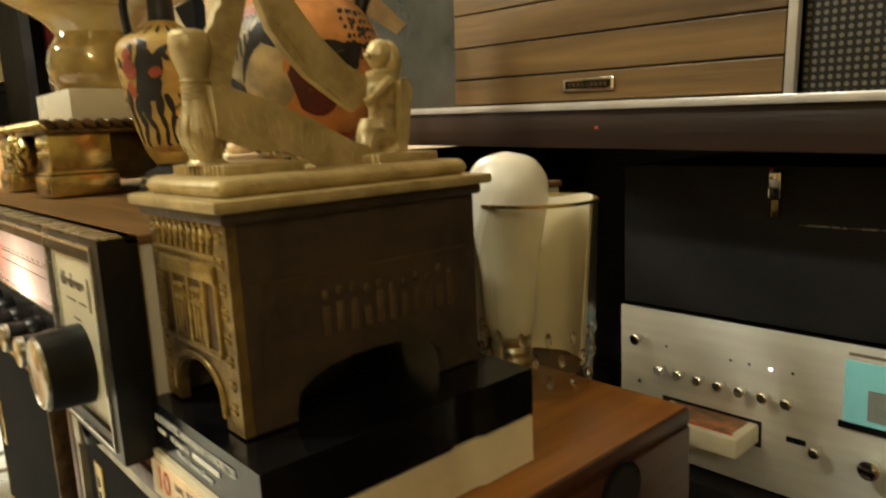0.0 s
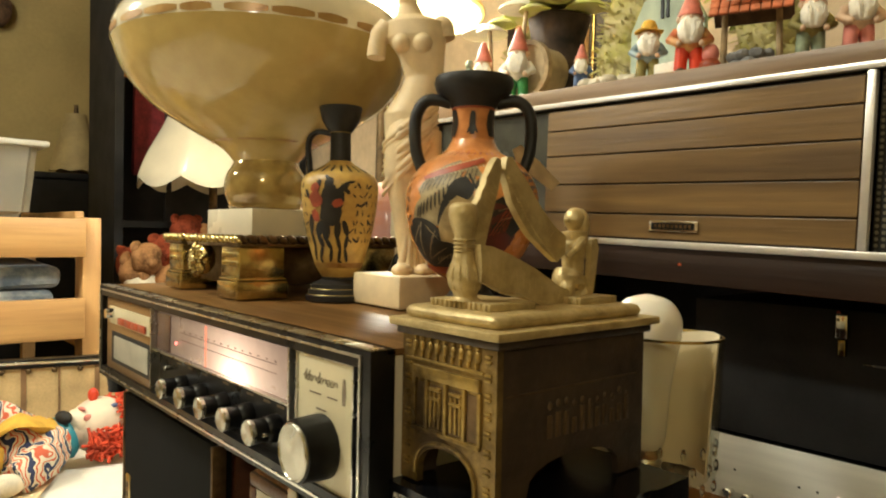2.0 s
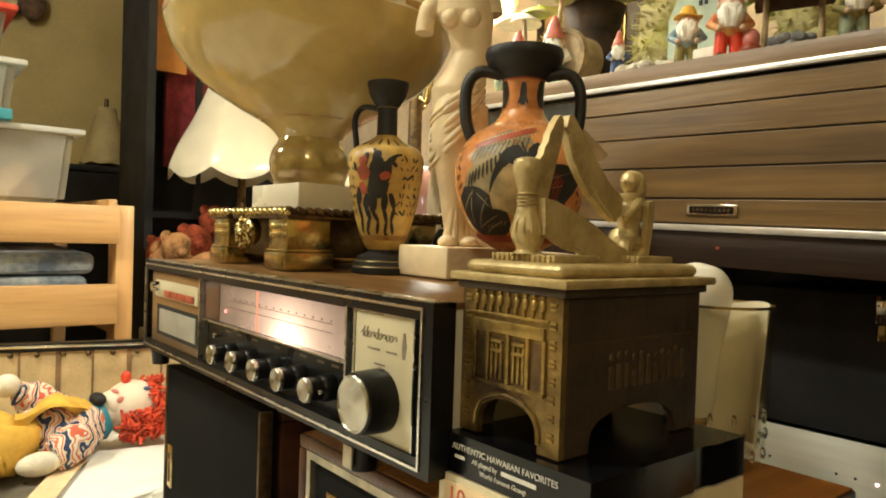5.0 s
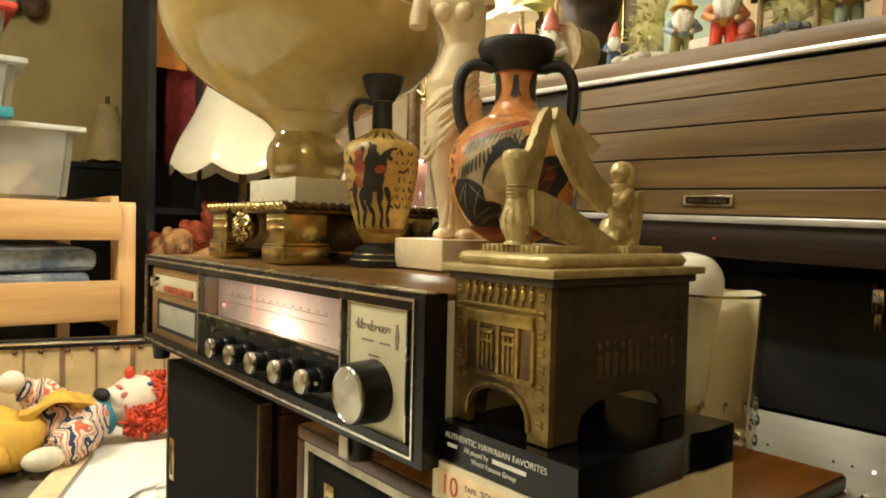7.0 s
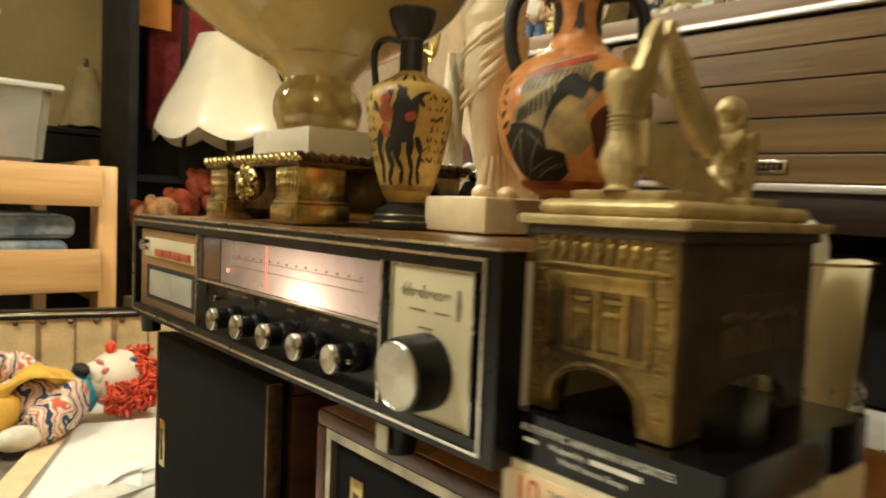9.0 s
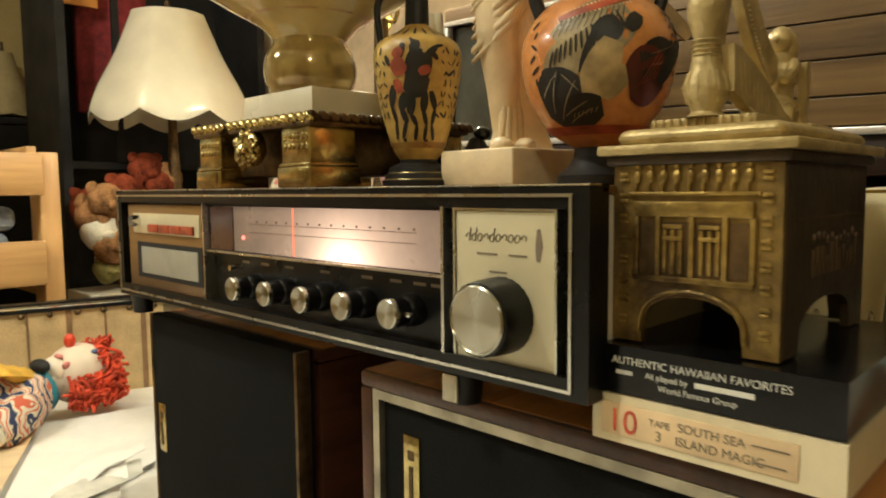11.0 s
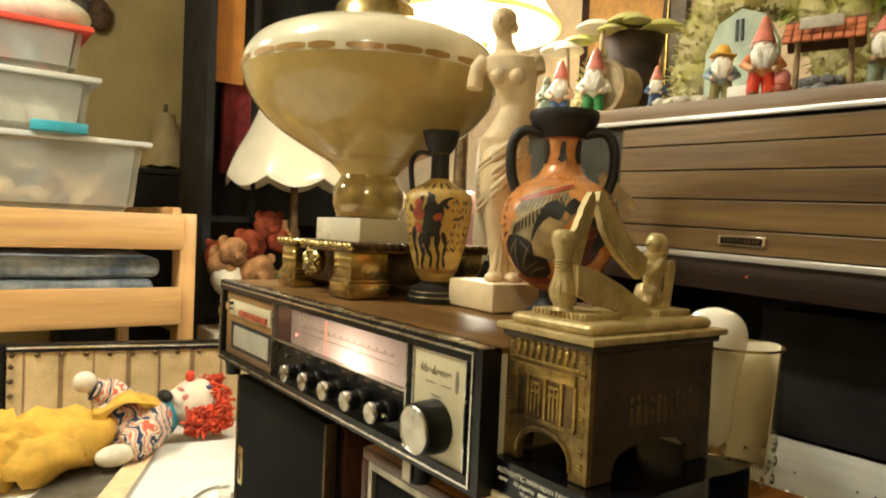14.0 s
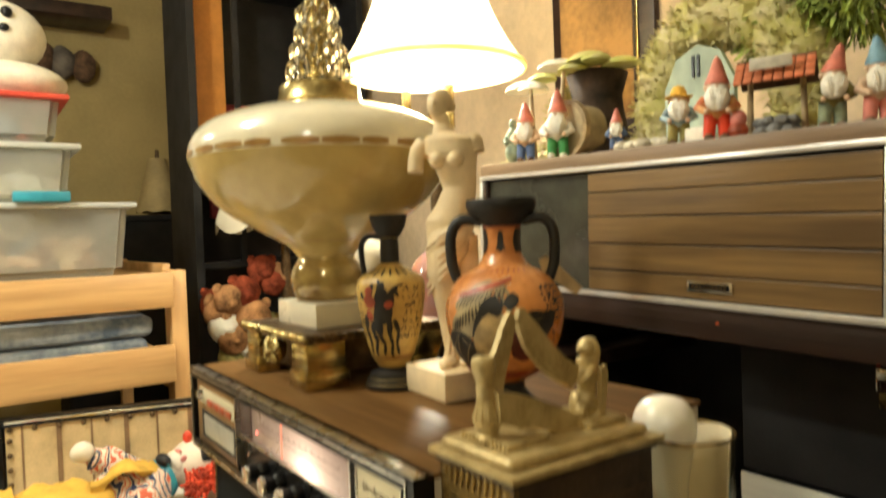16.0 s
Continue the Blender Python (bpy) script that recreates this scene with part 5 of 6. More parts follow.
part("screw_cap", lathe([(0.009, 0.0), (0.0125, 0.003), (0.0115, 0.006), (0.0125, 0.009), (0.0115, 0.012), (0.0125, 0.015), (0.012, 0.021)], 32), SILVER, gb)


def multi(name, pieces, m, label, category, group=""):
    """One mesh of several painted pieces."""
    me = bpy.data.meshes.new(name)
    bm = bmesh.new()
    mats = []
    for piece, material in pieces:
        if material not in mats:
            mats.append(material)
        bmesh.ops.recalc_face_normals(piece, faces=piece.faces)
        tmp = bpy.data.meshes.new("tmp")
        piece.to_mesh(tmp)
        piece.free()
        n = len(bm.faces)
        bm.from_mesh(tmp)
        bpy.data.meshes.remove(tmp)
        bm.faces.ensure_lookup_table()
        for f in bm.faces[n:]:
            f.material_index, f.smooth = mats.index(material), True
    bm.to_mesh(me)
    bm.free()
    for q in mats:
        me.materials.append(q)
    me.set_sharp_from_angle(angle=radians(50))
    ob = new(name, me)
    ob.matrix_world = m
    return tagged(ob, label, category, group)


# ---------------------------------------------------------------- wall cabinet with slatted door
CAB = Matrix.Translation((0.584, 0.3275, 0)) @ Matrix.Rotation(radians(1.6), 4, "X")
cab = thing("media_cabinet", (0.584, 0.3275, 0), "long walnut hi-fi cabinet with slatted door and bright trim", "cabinet", turn=Matrix.Rotation(radians(1.6), 4, "X"))
YL, YR = 0.475, -0.85
part("top_board", box(0.0, 0.40, YR, YL, 1.1205, 1.140, 0.001), grain("walnut_grey", (0.20, 0.130, 0.075), (0.31, 0.215, 0.135), 0.4, 1), cab)
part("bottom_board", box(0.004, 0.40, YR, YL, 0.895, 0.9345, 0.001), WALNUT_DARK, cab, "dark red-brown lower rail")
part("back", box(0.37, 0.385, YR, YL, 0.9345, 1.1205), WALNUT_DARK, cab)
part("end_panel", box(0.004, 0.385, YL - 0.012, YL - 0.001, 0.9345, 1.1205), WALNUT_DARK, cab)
part("top_trim", box(-0.003, 0.006, YR, YL, 1.1140, 1.1204, 0.0008), WHITE_TRIM, cab, "bright aluminium edge")
part("bottom_trim", box(-0.003, 0.006, YR, YL, 0.9348, 0.9425, 0.0008), WHITE_TRIM, cab, "bright aluminium edge")
part("end_trim", box(-0.003, 0.006, YL - 0.008, YL, 0.9426, 1.1124, 0.0008), WHITE_TRIM, cab)
part("divider_trim", box(-0.003, 0.006, -0.176, -0.168, 0.9426, 1.1124, 0.0008), WHITE_TRIM, cab)
part("dark_pane", box(0.012, 0.016, 0.228, YL - 0.009, 0.9427, 1.1122), mat("smoked_panel", (0.06, 0.06, 0.045), 0.25, 0, 0.2, 10), cab, "smoked recessed panel")
dr = part("door", box(0.008, 0.016, -0.166, 0.226, 0.9432, 1.1118), WALNUT_DARK, cab, "slatted walnut door")
zs = (0.9446, 0.9735, 1.0105, 1.0485, 1.0825, 1.1098)
for k in range(5):
    part("slat", box(0.001, 0.0079, -0.1655, 0.2255, zs[k] + (0.0009 if k else 0), zs[k + 1] - 0.0009, 0.0009), WALNUT_Y, dr, smooth=False)
bg = part("badge", box(-0.002, 0.001, -0.005, 0.058, 0.9535, 0.9665, 0.0006), CHROME, dr, "chrome badge")
part("badge_inset", box(-0.0026, -0.0015, -0.001, 0.054, 0.9562, 0.9640), BLACK, bg)
part("badge_mark", bars([(0.003 + 0.0055 * k, 0.0065 + 0.0055 * k, 0.9582, 0.0038) for k in range(9)], -0.0025, 0.0004), BRASS_DARK, bg)
part("mesh_panel", box(0.010, 0.014, YR, -0.177, 0.9427, 1.1122), MESH_BLACK, cab, "black perforated loudspeaker mesh")
part("pilot_lamp", rod((0.005, 0.018, 0.9165), (0.001, 0.018, 0.9165), 0.0016), mat("dim_red_lamp", (0.4, 0.06, 0.02), 0.3, emit=(1, 0.22, 0.06), power=0.06), cab, "small red pilot lamp")
low_cab = thing("lower_shelving", (0.6, 0.3, 0.0), "black lower shelving under the hi-fi cabinet", "shelving")
part("side", box(0.0, 0.36, 0.40, 0.42, 0, 0.895), BLACK_MATTE, low_cab)
part("side", box(0.0, 0.36, -1.13, -1.15, 0, 0.860), BLACK_MATTE, low_cab)
part("back", box(0.34, 0.36, -1.13, 0.40, 0, 0.905), BLACK_MATTE, low_cab)
part("shelf", box(0.06, 0.34, -1.13, 0.40, 0.505, 0.525, 0.001), BLACK_MATTE, low_cab)

# ---------------------------------------------------------------- silver tape deck
dk = thing("tape_deck", (0.685, 0.13, 0.5255), "silver tape deck with white cartridge pushed half in", "tape deck")
Z = lambda z: z - 0.5255
Y = lambda y: y - 0.13
part("housing", box(0.006, 0.26, Y(-0.14), Y(0.352), 0.006, Z(0.700), 0.001), BLACK_MATTE, dk)
part("faceplate", box(0, 0.0055, Y(-0.145), Y(0.357), 0.004, Z(0.7045), 0.0012), BRUSHED, dk, "brushed silver faceplate")


def turned(name, y, z, r, ln, material=CHROME):
    o = part(name, lathe([(r * 0.55, 0), (r * 0.55, ln * 0.5), (r, ln * 0.55), (r, ln * 0.92), (r * 0.75, ln)], 24), material, dk)
    o.matrix_basis = Matrix.Translation((0, Y(y), Z(z))) @ Matrix.Rotation(radians(-90), 4, "Y")


turned("knob", 0.329, 0.669, 0.0062, 0.016)
for k in range(7):
    turned("knob", 0.2985 - 0.0236 * k, 0.6375 - 0.0004 * k, 0.0056, 0.016)
turned("knob", 0.128, 0.593, 0.0055, 0.018)
turned("knob", 0.080, 0.592, 0.0095, 0.018)
turned("knob", 0.046, 0.592, 0.0095, 0.018)
turned("screw", 0.330, 0.615, 0.0024, 0.003)
part("pilot_light", rod((0.001, Y(0.178), Z(0.6635)), (-0.0012, Y(0.178), Z(0.6635)), 0.0016), LED_W, dk)
for y in (0.296, 0.220, 0.200, 0.156):
    part("indicator", rod((0.001, Y(y), Z(0.6640)), (-0.0002, Y(y), Z(0.6640)), 0.0016, None, None, 10), BLACK, dk)
part("eject_slot", box(-0.0003, 0.001, Y(0.141), Y(0.160), Z(0.5905), Z(0.5965)), BLACK, dk)
part("slot", box(-0.0004, 0.002, Y(0.185), Y(0.300), Z(0.575), Z(0.6040)), BLACK_MATTE, dk)
mt = part("meter", box(-0.0008, 0.003, Y(0.0), Y(0.109), Z(0.628), Z(0.690), 0.0008), mat("teal_meter", (0.12, 0.32, 0.30), 0.2, emit=(0.28, 0.60, 0.52), power=0.16), dk, "teal lit meter window")
part("meter_window", box(-0.0014, -0.0004, Y(0.03), Y(0.088), Z(0.634), Z(0.664)), mat("grey_meter", (0.25, 0.27, 0.24), 0.3), mt)
part("meter_bar", box(-0.0025, 0.0, Y(0.0), Y(0.112), Z(0.6225), Z(0.6285)), BLACK, mt)
part("print", bars([(Y(0.06), Y(0.106), Z(0.6945), 0.0030)], 0.0, 0.0003), INK_GREY, dk)
tp = thing("inserted_cartridge", (0.632, 0.188, 0.5790), "white plastic tape cartridge sticking out of the deck", "tape cartridge", "tape cartridges")
part("shell", box(0, 0.075, 0, 0.104, 0, 0.0215, 0.003), mat("white_plastic", (0.80, 0.74, 0.58), 0.4, 0, 0.05, 20), tp)
lbm = part("label", box(0.012, 0.06, 0.010, 0.094, 0.0212, 0.0218, 0.0002), mat("picture_label", (0.36, 0.14, 0.06), 0.5, 0, 0.5, 55, colour2=(0.10, 0.12, 0.08)), tp)
part("label_border", box(0.008, 0.0118, 0.008, 0.096, 0.0212, 0.0217), INK_RED, lbm)
# dark unit above
bu = thing("black_component", (0.70, 0.10, 0.7055), "black hi-fi component with a bright reflection modelled on its front", "hi-fi unit")
part("housing", box(0, 0.24, -0.60, 0.262, 0, 0.165, 0.002), BLACK_MATTE, bu)
# Line, lever, cap and red dot model a reflection in the black front.
part("silver_line", box(-0.0012, 0.001, -0.60, 0.062, 0.1062, 0.1078), SILVER, bu)
part("lever", box(-0.008, 0.001, 0.079, 0.0865, 0.114, 0.132, 0.001), BRASS, bu)
part("lever_cap", box(-0.010, 0.001, 0.0765, 0.089, 0.133, 0.161, 0.002), CHROME, bu, "bright upper part of the modelled reflection")
part("indicator", blob((-0.001, 0.089, 0.1615), (0.002, 0.0022, 0.0022)), INK_RED, bu)

# ---------------------------------------------------------------- gnomes on the cabinet


def gnome(lx, y, h, hat, coat_m, legs, label, lean=0.0, extra=(), straw=False):
    s = h / 0.11
    P = []
    b = bmesh.new()
    for dy in (-0.010, 0.010):
        tube([(0, dy, 0.004), (0, dy * 0.9, 0.020), (0, dy * 0.7, 0.034)], [0.008, 0.0085, 0.010], b, 10)
    P.append((b, legs))
    b = bmesh.new()
    for dy in (-0.010, 0.010):
        blob((-0.005, dy, 0.0045), (0.010, 0.0068, 0.0048), b, None, 10, 6)
    P.append((b, BEARD if legs is GREEN else BARK))
    b = blob((0.001, 0, 0.046), (0.016, 0.019, 0.020), None, None, 14, 9)
    tube([(0, -0.016, 0.056), (-0.008, -0.024, 0.044), (-0.016, -0.014, 0.038)], [0.0065, 0.006, 0.005], b, 8)
    tube([(0, 0.016, 0.056), (-0.008, 0.024, 0.044), (-0.016, 0.014, 0.038)], [0.0065, 0.006, 0.005], b, 8)
    P.append((b, coat_m))
    b = blob((-0.004, 0, 0.070), (0.0125, 0.0135, 0.0125), None, None, 12, 8)
    blob((-0.017, 0, 0.070), (0.0036, 0.0036, 0.0036), b, None, 8, 6)
    blob((-0.017, -0.014, 0.038), (0.0042, 0.0042, 0.0042), b, None, 8, 6)
    blob((-0.017, 0.014, 0.038), (0.0042, 0.0042, 0.0042), b, None, 8, 6)
    for dy in (-0.0135, 0.0135):
        blob((-0.003, dy, 0.071), (0.003, 0.004, 0.005), b, None, 8, 6)
    P.append((b, SKIN))
    b = blob((-0.011, 0, 0.056), (0.0125, 0.0165, 0.0185), None, None, 16, 12)
    for k in range(7):
        tube([(-0.020, -0.010 + 0.0033 * k, 0.064), (-0.0245, -0.008 + 0.0027 * k, 0.053), (-0.0195, -0.005 + 0.0017 * k, 0.039)], [0.0016, 0.0022, 0.0008], b, 6)
    for dy in (-0.006, 0.006):
        blob((-0.0175, dy, 0.065), (0.004, 0.0062, 0.0032), b, None, 8, 6)
    rough_up(b, 0.0018, 160, y)
    if legs is not OLIVE or hat is YELLOW:
        P.append((b, BEARD))
    else:
        b.free()
    if straw:
        b = lathe([(0.0215, 0), (0.0220, 0.0015), (0.0130, 0.004), (0.0120, 0.010), (0.0085, 0.017), (0.001, 0.020)], 22, None, (-0.002, 0, 0.076), wave=lambda a, k: (0, 0.0016 * math.sin(3 * a) if k < 2 else 0))
    else:
        b = lathe([(0.0150, 0), (0.0155, 0.003), (0.0120, 0.011), (0.0085, 0.022), (0.0045, 0.033), (0.001, 0.037)], 18, None, (-0.002, 0, 0.075), wave=lambda a, k: (0.0005 * math.sin(5 * a + k), 0))
    for v in b.verts:
        v.co.y += lean * (v.co.z - 0.075)
    P.append((b, hat))
    for e in extra:
        P.append(e)
    return multi("garden_gnome", P, CAB @ Matrix.Translation((lx, y - 0.3, 1.1405)) @ Matrix.Rotation(radians(35), 4, "Z") @ Matrix.Scale(s, 4), label, "gnome", "row of garden gnomes")


HAT_RED = mat("red_hat_paint", (0.68, 0.20, 0.14), 0.5, 0, 0.15, 50)
gnome(0.030, 0.690, 0.096, HAT_RED, SKIN, BLUE, "bearded gnome figurine in red hat and blue trousers")
gnome(0.034, 0.619, 0.106, HAT_RED, BEARD, GREEN, "bearded gnome figurine in red hat and green trousers")
gnome(0.026, 0.493, 0.060, HAT_RED, BLUE, BLUE, "small gnome figurine in blue clothes")
gnome(0.040, 0.399, 0.090, YELLOW, mat("sky_coat", (0.34, 0.46, 0.52), 0.5, 0, 0.2, 40), OLIVE, "bearded gnome figurine in straw hat and pale blue jacket", straw=True)
gnome(0.036, 0.340, 0.102, HAT_RED, mat("ochre_red_coat", (0.62, 0.40, 0.14), 0.5, 0, 0.3, 40, colour2=(0.55, 0.12, 0.05)), NOSE, "large bearded gnome figurine in red with a child", extra=[
    (blob((-0.006, -0.026, 0.026), (0.011, 0.011, 0.013), None, None, 12, 8), PINK), (blob((-0.006, -0.026, 0.011), (0.014, 0.014, 0.011), None, None, 12, 8), PAINT_RED)])
gnome(0.046, 0.205, 0.090, HAT_RED, OLIVE, GREY_GREEN, "gnome figurine in red hat holding a parcel", -0.25)
gnome(0.050, 0.160, 0.090, PALE_BLUE, SKIN, PINK, "gnome figurine in pale blue hat and pink trousers", 0.1)
sv = blob((0, 0, 0.018), (0.014, 0.016, 0.018))
blob((0, 0, 0.046), (0.010, 0.011, 0.016), sv)
blob((0, 0, 0.066), (0.0075, 0.0075, 0.0085), sv)
tube([(0, 0.010, 0.050), (-0.008, 0.014, 0.040), (-0.010, 0.006, 0.034)], 0.004, sv, 8)
solo("garden_statuette", rough_up(sv, 0.0012, 120), GREY_GREEN, CAB @ Vector((0.03, 0.42, 1.1405)), "verdigris stone garden statuette on the cabinet", "statuette")

solo("white_block", box(-0.008, 0.008, -0.016, 0.016, 0, 0.020, 0.003, None, 3), BEARD, CAB @ Vector((0.040, 0.069, 1.1408)), "small white block between two gnomes", "ornament")

# little wishing well
wl = thing("wishing_well", CAB @ Vector((0.060, -0.025, 1.1405)), "toy wishing well with terracotta tiled roof and stone ring", "toy well", turn=Matrix.Rotation(radians(20), 4, "Z"))
for dy in (-0.030, 0.030):
    part("post", rough_up(rod((0, dy, 0), (0, dy * 0.95, 0.075), 0.0038, 0.0034, None, 10), 0.0006, 90), WEATHERED, wl)
for row in range(3):
    for k in range(8):
        part("roof_tile", box(-0.010, 0.002, -0.044 + 0.011 * k, -0.034 + 0.011 * k, 0, 0.004, 0.0015), TILE_RED, wl).matrix_basis = Matrix.Translation((-0.020 + 0.008 * row, 0, 0.068 + 0.0095 * row)) @ Matrix.Rotation(radians(-48), 4, "Y")
part("roof_back", plate([(-0.026, 0.062), (0.000, 0.094), (0.026, 0.062), (0.022, 0.062), (0, 0.088), (-0.022, 0.062)], -0.043, 0.043, 1), BARK, wl)
part("sign", box(-0.030, -0.027, -0.022, 0.024, 0.076, 0.090, 0.001), STONE, wl, "blank pale sign")
random.seed(7)
for k in range(16):
    a = 2 * math.pi * k / 8 + (0.4 if k >= 8 else 0)
    part("stone", rough_up(blob((0.018 * math.cos(a) - 0.004, 0.018 * math.sin(a), 0.006 + 0.010 * (k // 8)), (0.008, 0.009, 0.0065), None, None, 8, 6), 0.002, 150, k), mat("well_stone", (0.22, 0.22, 0.22), 0.8, 0, 0.2, 60) if k == 0 else bpy.data.materials["well_stone"], wl)
# stones
for k in range(9):
    random.seed(20 + k)
    st2 = rough_up(blob((0, 0, 0.006), (random.uniform(0.008, 0.014), random.uniform(0.009, 0.016), 0.008), None, None, 10, 7), 0.003, 90, k)
    solo("pebble", st2, STONE, CAB @ Vector((0.024 + random.uniform(-0.006, 0.02), 0.120 + 0.010 * k, 1.1395)), "pale rough pebble on the cabinet top", "pebble", "pebbles among the gnomes")


def fuzz(at, size, n, ln, w, bm=None, seed=1, down=0.0):
    """A tuft of many small leaf blades round an ellipsoid."""
    random.seed(seed)
    bm = bm or bmesh.new()
    for _ in range(n):
        d = Vector((random.gauss(0, 1), random.gauss(0, 1), random.gauss(0, 1))).normalized()
        p = Vector(at) + Vector((d.x * size[0], d.y * size[1], d.z * size[2])) * random.uniform(0.7, 1.0)
        q = p + (d + Vector((random.uniform(-0.6, 0.6), random.uniform(-0.6, 0.6), -down))).normalized() * ln * random.uniform(0.5, 1.2)
        s = Vector((random.uniform(-1, 1), random.uniform(-1, 1), random.uniform(-1, 1))).normalized() * w
        bm.faces.new((bm.verts.new(p - s), bm.verts.new(p + s), bm.verts.new(q + s * 0.3), bm.verts.new(q - s * 0.3)))
    return bm


# mossy fairy house with sage door
fh = thing("fairy_house", CAB @ Vector((0.17, 0.115, 1.1405)), "moss covered fairy house with sage green arched door", "toy house")
ah = bmesh.new()
for k in range(15):
    a = math.pi * k / 14
    blob((0, 0.105 * math.cos(a) * (1.15 if a > 1.57 else 1.0), 0.02 + 0.17 * math.sin(a) ** 0.8), (0.05, 0.045, 0.045), ah, None, 10, 7)
part("mossy_arch", rough_up(ah, 0.012, 35), MOSS, fh)
mo = bmesh.new()
for k in range(15):
    a = math.pi * k / 14
    fuzz((-0.012, 0.105 * math.cos(a) * (1.15 if a > 1.57 else 1.0), 0.02 + 0.17 * math.sin(a) ** 0.8), (0.042, 0.042, 0.042), 260, 0.014, 0.0028, mo, 70 + k)
tagged(part("moss", mo, MOSS, fh, smooth=False), kind="stuff")
part("door", plate([(-0.055, 0), (0.055, 0), (0.055, 0.09), (0.035, 0.13), (0, 0.145), (-0.035, 0.13), (-0.055, 0.09)], -0.062, -0.054, 0), PALE_SAGE, fh, "sage green arched door")
part("door_grille", bars([(-0.004, 0.0, 0.10, 0.03), (0.004, 0.008, 0.10, 0.03)], -0.062, 0.002), BLACK, fh)
# stump house with round door and toadstool caps
LILY = mat("yellow_green_cap", (0.40, 0.42, 0.10), 0.6, 0, 0.3, 40, 0.4, 90, colour2=(0.56, 0.52, 0.26))
sh = thing("stump_house", CAB @ Vector((0.155, 0.345, 1.1405)), "tree stump toy house with round wooden door and toadstools", "toy house", turn=Matrix.Scale(1.3, 4))
# Bark darkened in colour to stand for the stump's shaded hollow.
part("stump", rough_up(lathe([(0.046, 0), (0.038, 0.03), (0.032, 0.08), (0.038, 0.112), (0.02, 0.118)], 26, None, (-0.012, -0.012, 0)), 0.008, 40), mat("hollow_dark_bark", (0.055, 0.032, 0.018), 0.9, 0, 0.4, 24, 1.0, 70), sh)
rd = part("round_door", rod((-0.078, -0.022, 0.036), (-0.040, -0.022, 0.036), 0.030, None, None, 28), mat("round_door_wood", (0.42, 0.32, 0.18), 0.7, 0, 0.2, 40), sh, "round brown door")
part("hoop", lathe([(0.032, 0), (0.038, 0), (0.038, 0.008), (0.032, 0.008), (0.032, 0)], 30, cap=False), WEATHERED, rd)
rd.children[0].matrix_basis = Matrix.Translation((-0.074, -0.022, 0.036)) @ Matrix.Rotation(radians(-90), 4, "Y") @ Matrix.Scale(0.92, 4)
for k, (dx, dy, dz, r) in enumerate(((-0.045, 0.085, 0.105, 0.030), (-0.05, 0.020, 0.122, 0.026), (-0.045, -0.030, 0.120, 0.028), (0.0, 0.05, 0.130, 0.034), (-0.02, -0.06, 0.112, 0.024), (-0.060, 0.062, 0.100, 0.017), (-0.055, -0.012, 0.112, 0.020), (-0.030, 0.070, 0.118, 0.020), (-0.058, -0.050, 0.116, 0.016))):
    part("toadstool_cap", lathe([(r, 0), (r * 0.95, r * 0.12), (r * 0.6, r * 0.34), (0.001, r * 0.42)], 20, None, (dx, dy, dz)), BEARD if k in (0, 1, 5) else LILY, sh)
part("prop_stick", rod((-0.085, -0.012, 0.004), (-0.062, -0.004, 0.118), 0.0030, 0.0026), WEATHERED, sh)
part("prop_stick", rod((-0.088, 0.026, 0.004), (-0.066, 0.055, 0.105), 0.0030, 0.0026), WEATHERED, sh)
tagged(part("moss", fuzz((-0.03, 0.045, 0.012), (0.055, 0.085, 0.014), 900, 0.010, 0.0022, fuzz((0.0, 0.050, 0.055), (0.030, 0.030, 0.050), 900, 0.014, 0.0026, None, 12), 11), MOSS, sh), kind="stuff")
fr = bmesh.new()
for k in range(5):
    fuzz((0.0, 0.10 - 0.05 * k, 0.03 * (k % 2) + 0.012 * k), (0.060, 0.055, 0.055), 620, 0.026, 0.0045, fr, 30 + k, 0.5)
tagged(solo("trailing_greenery", fr, FERN, CAB @ Vector((0.19, -0.06, 1.300)), "trailing bright green fern fronds behind the gnomes", "plant", smooth=False), kind="stuff")
# things on the wall behind
pic = thing("framed_picture", (1.128, 0.98, 1.24), "brown framed picture leaning against the pale wall", "picture")
part("frame", box(0, 0.02, -0.16, 0.16, 0, 0.6, 0.003), WALNUT_DARK, pic)
part("print_sheet", box(-0.002, 0.001, -0.10, 0.13, 0.05, 0.55), mat("amber_print", (0.36, 0.20, 0.07), 0.5, 0, 0.3, 6), pic)
part("bead", box(-0.006, 0.0, -0.118, -0.110, 0, 0.6, 0.001), BRASS, pic)

# ---------------------------------------------------------------- shaded table lamp behind
lp = thing("table_lamp", (0.62, 0.96, 0.84), "brass table lamp with glowing cream bell shade", "lamp")


def bell(a, k):
    return (0.004 * abs(math.cos(4 * a)) * (1 if k < 4 else 0), 0)


shade = part("shade", lathe(smooth_profile([(0.182, 0.520), (0.174, 0.534), (0.146, 0.580), (0.118, 0.640), (0.098, 0.710), (0.090, 0.765)], 4), 64, wave=bell, cap=False), SHADE, lp, "glowing cream cloth shade")
part("shade_braid", lathe([(0.181, 0.515), (0.1865, 0.517), (0.1865, 0.523), (0.181, 0.525), (0.181, 0.515)], 64, cap=False), SHADE, shade)
part("stem", lathe([(0.060, 0), (0.062, 0.012), (0.024, 0.030), (0.016, 0.070), (0.026, 0.120), (0.014, 0.180), (0.012, 0.400), (0.012, 0.47)], 32), BRASS_DARK, lp)
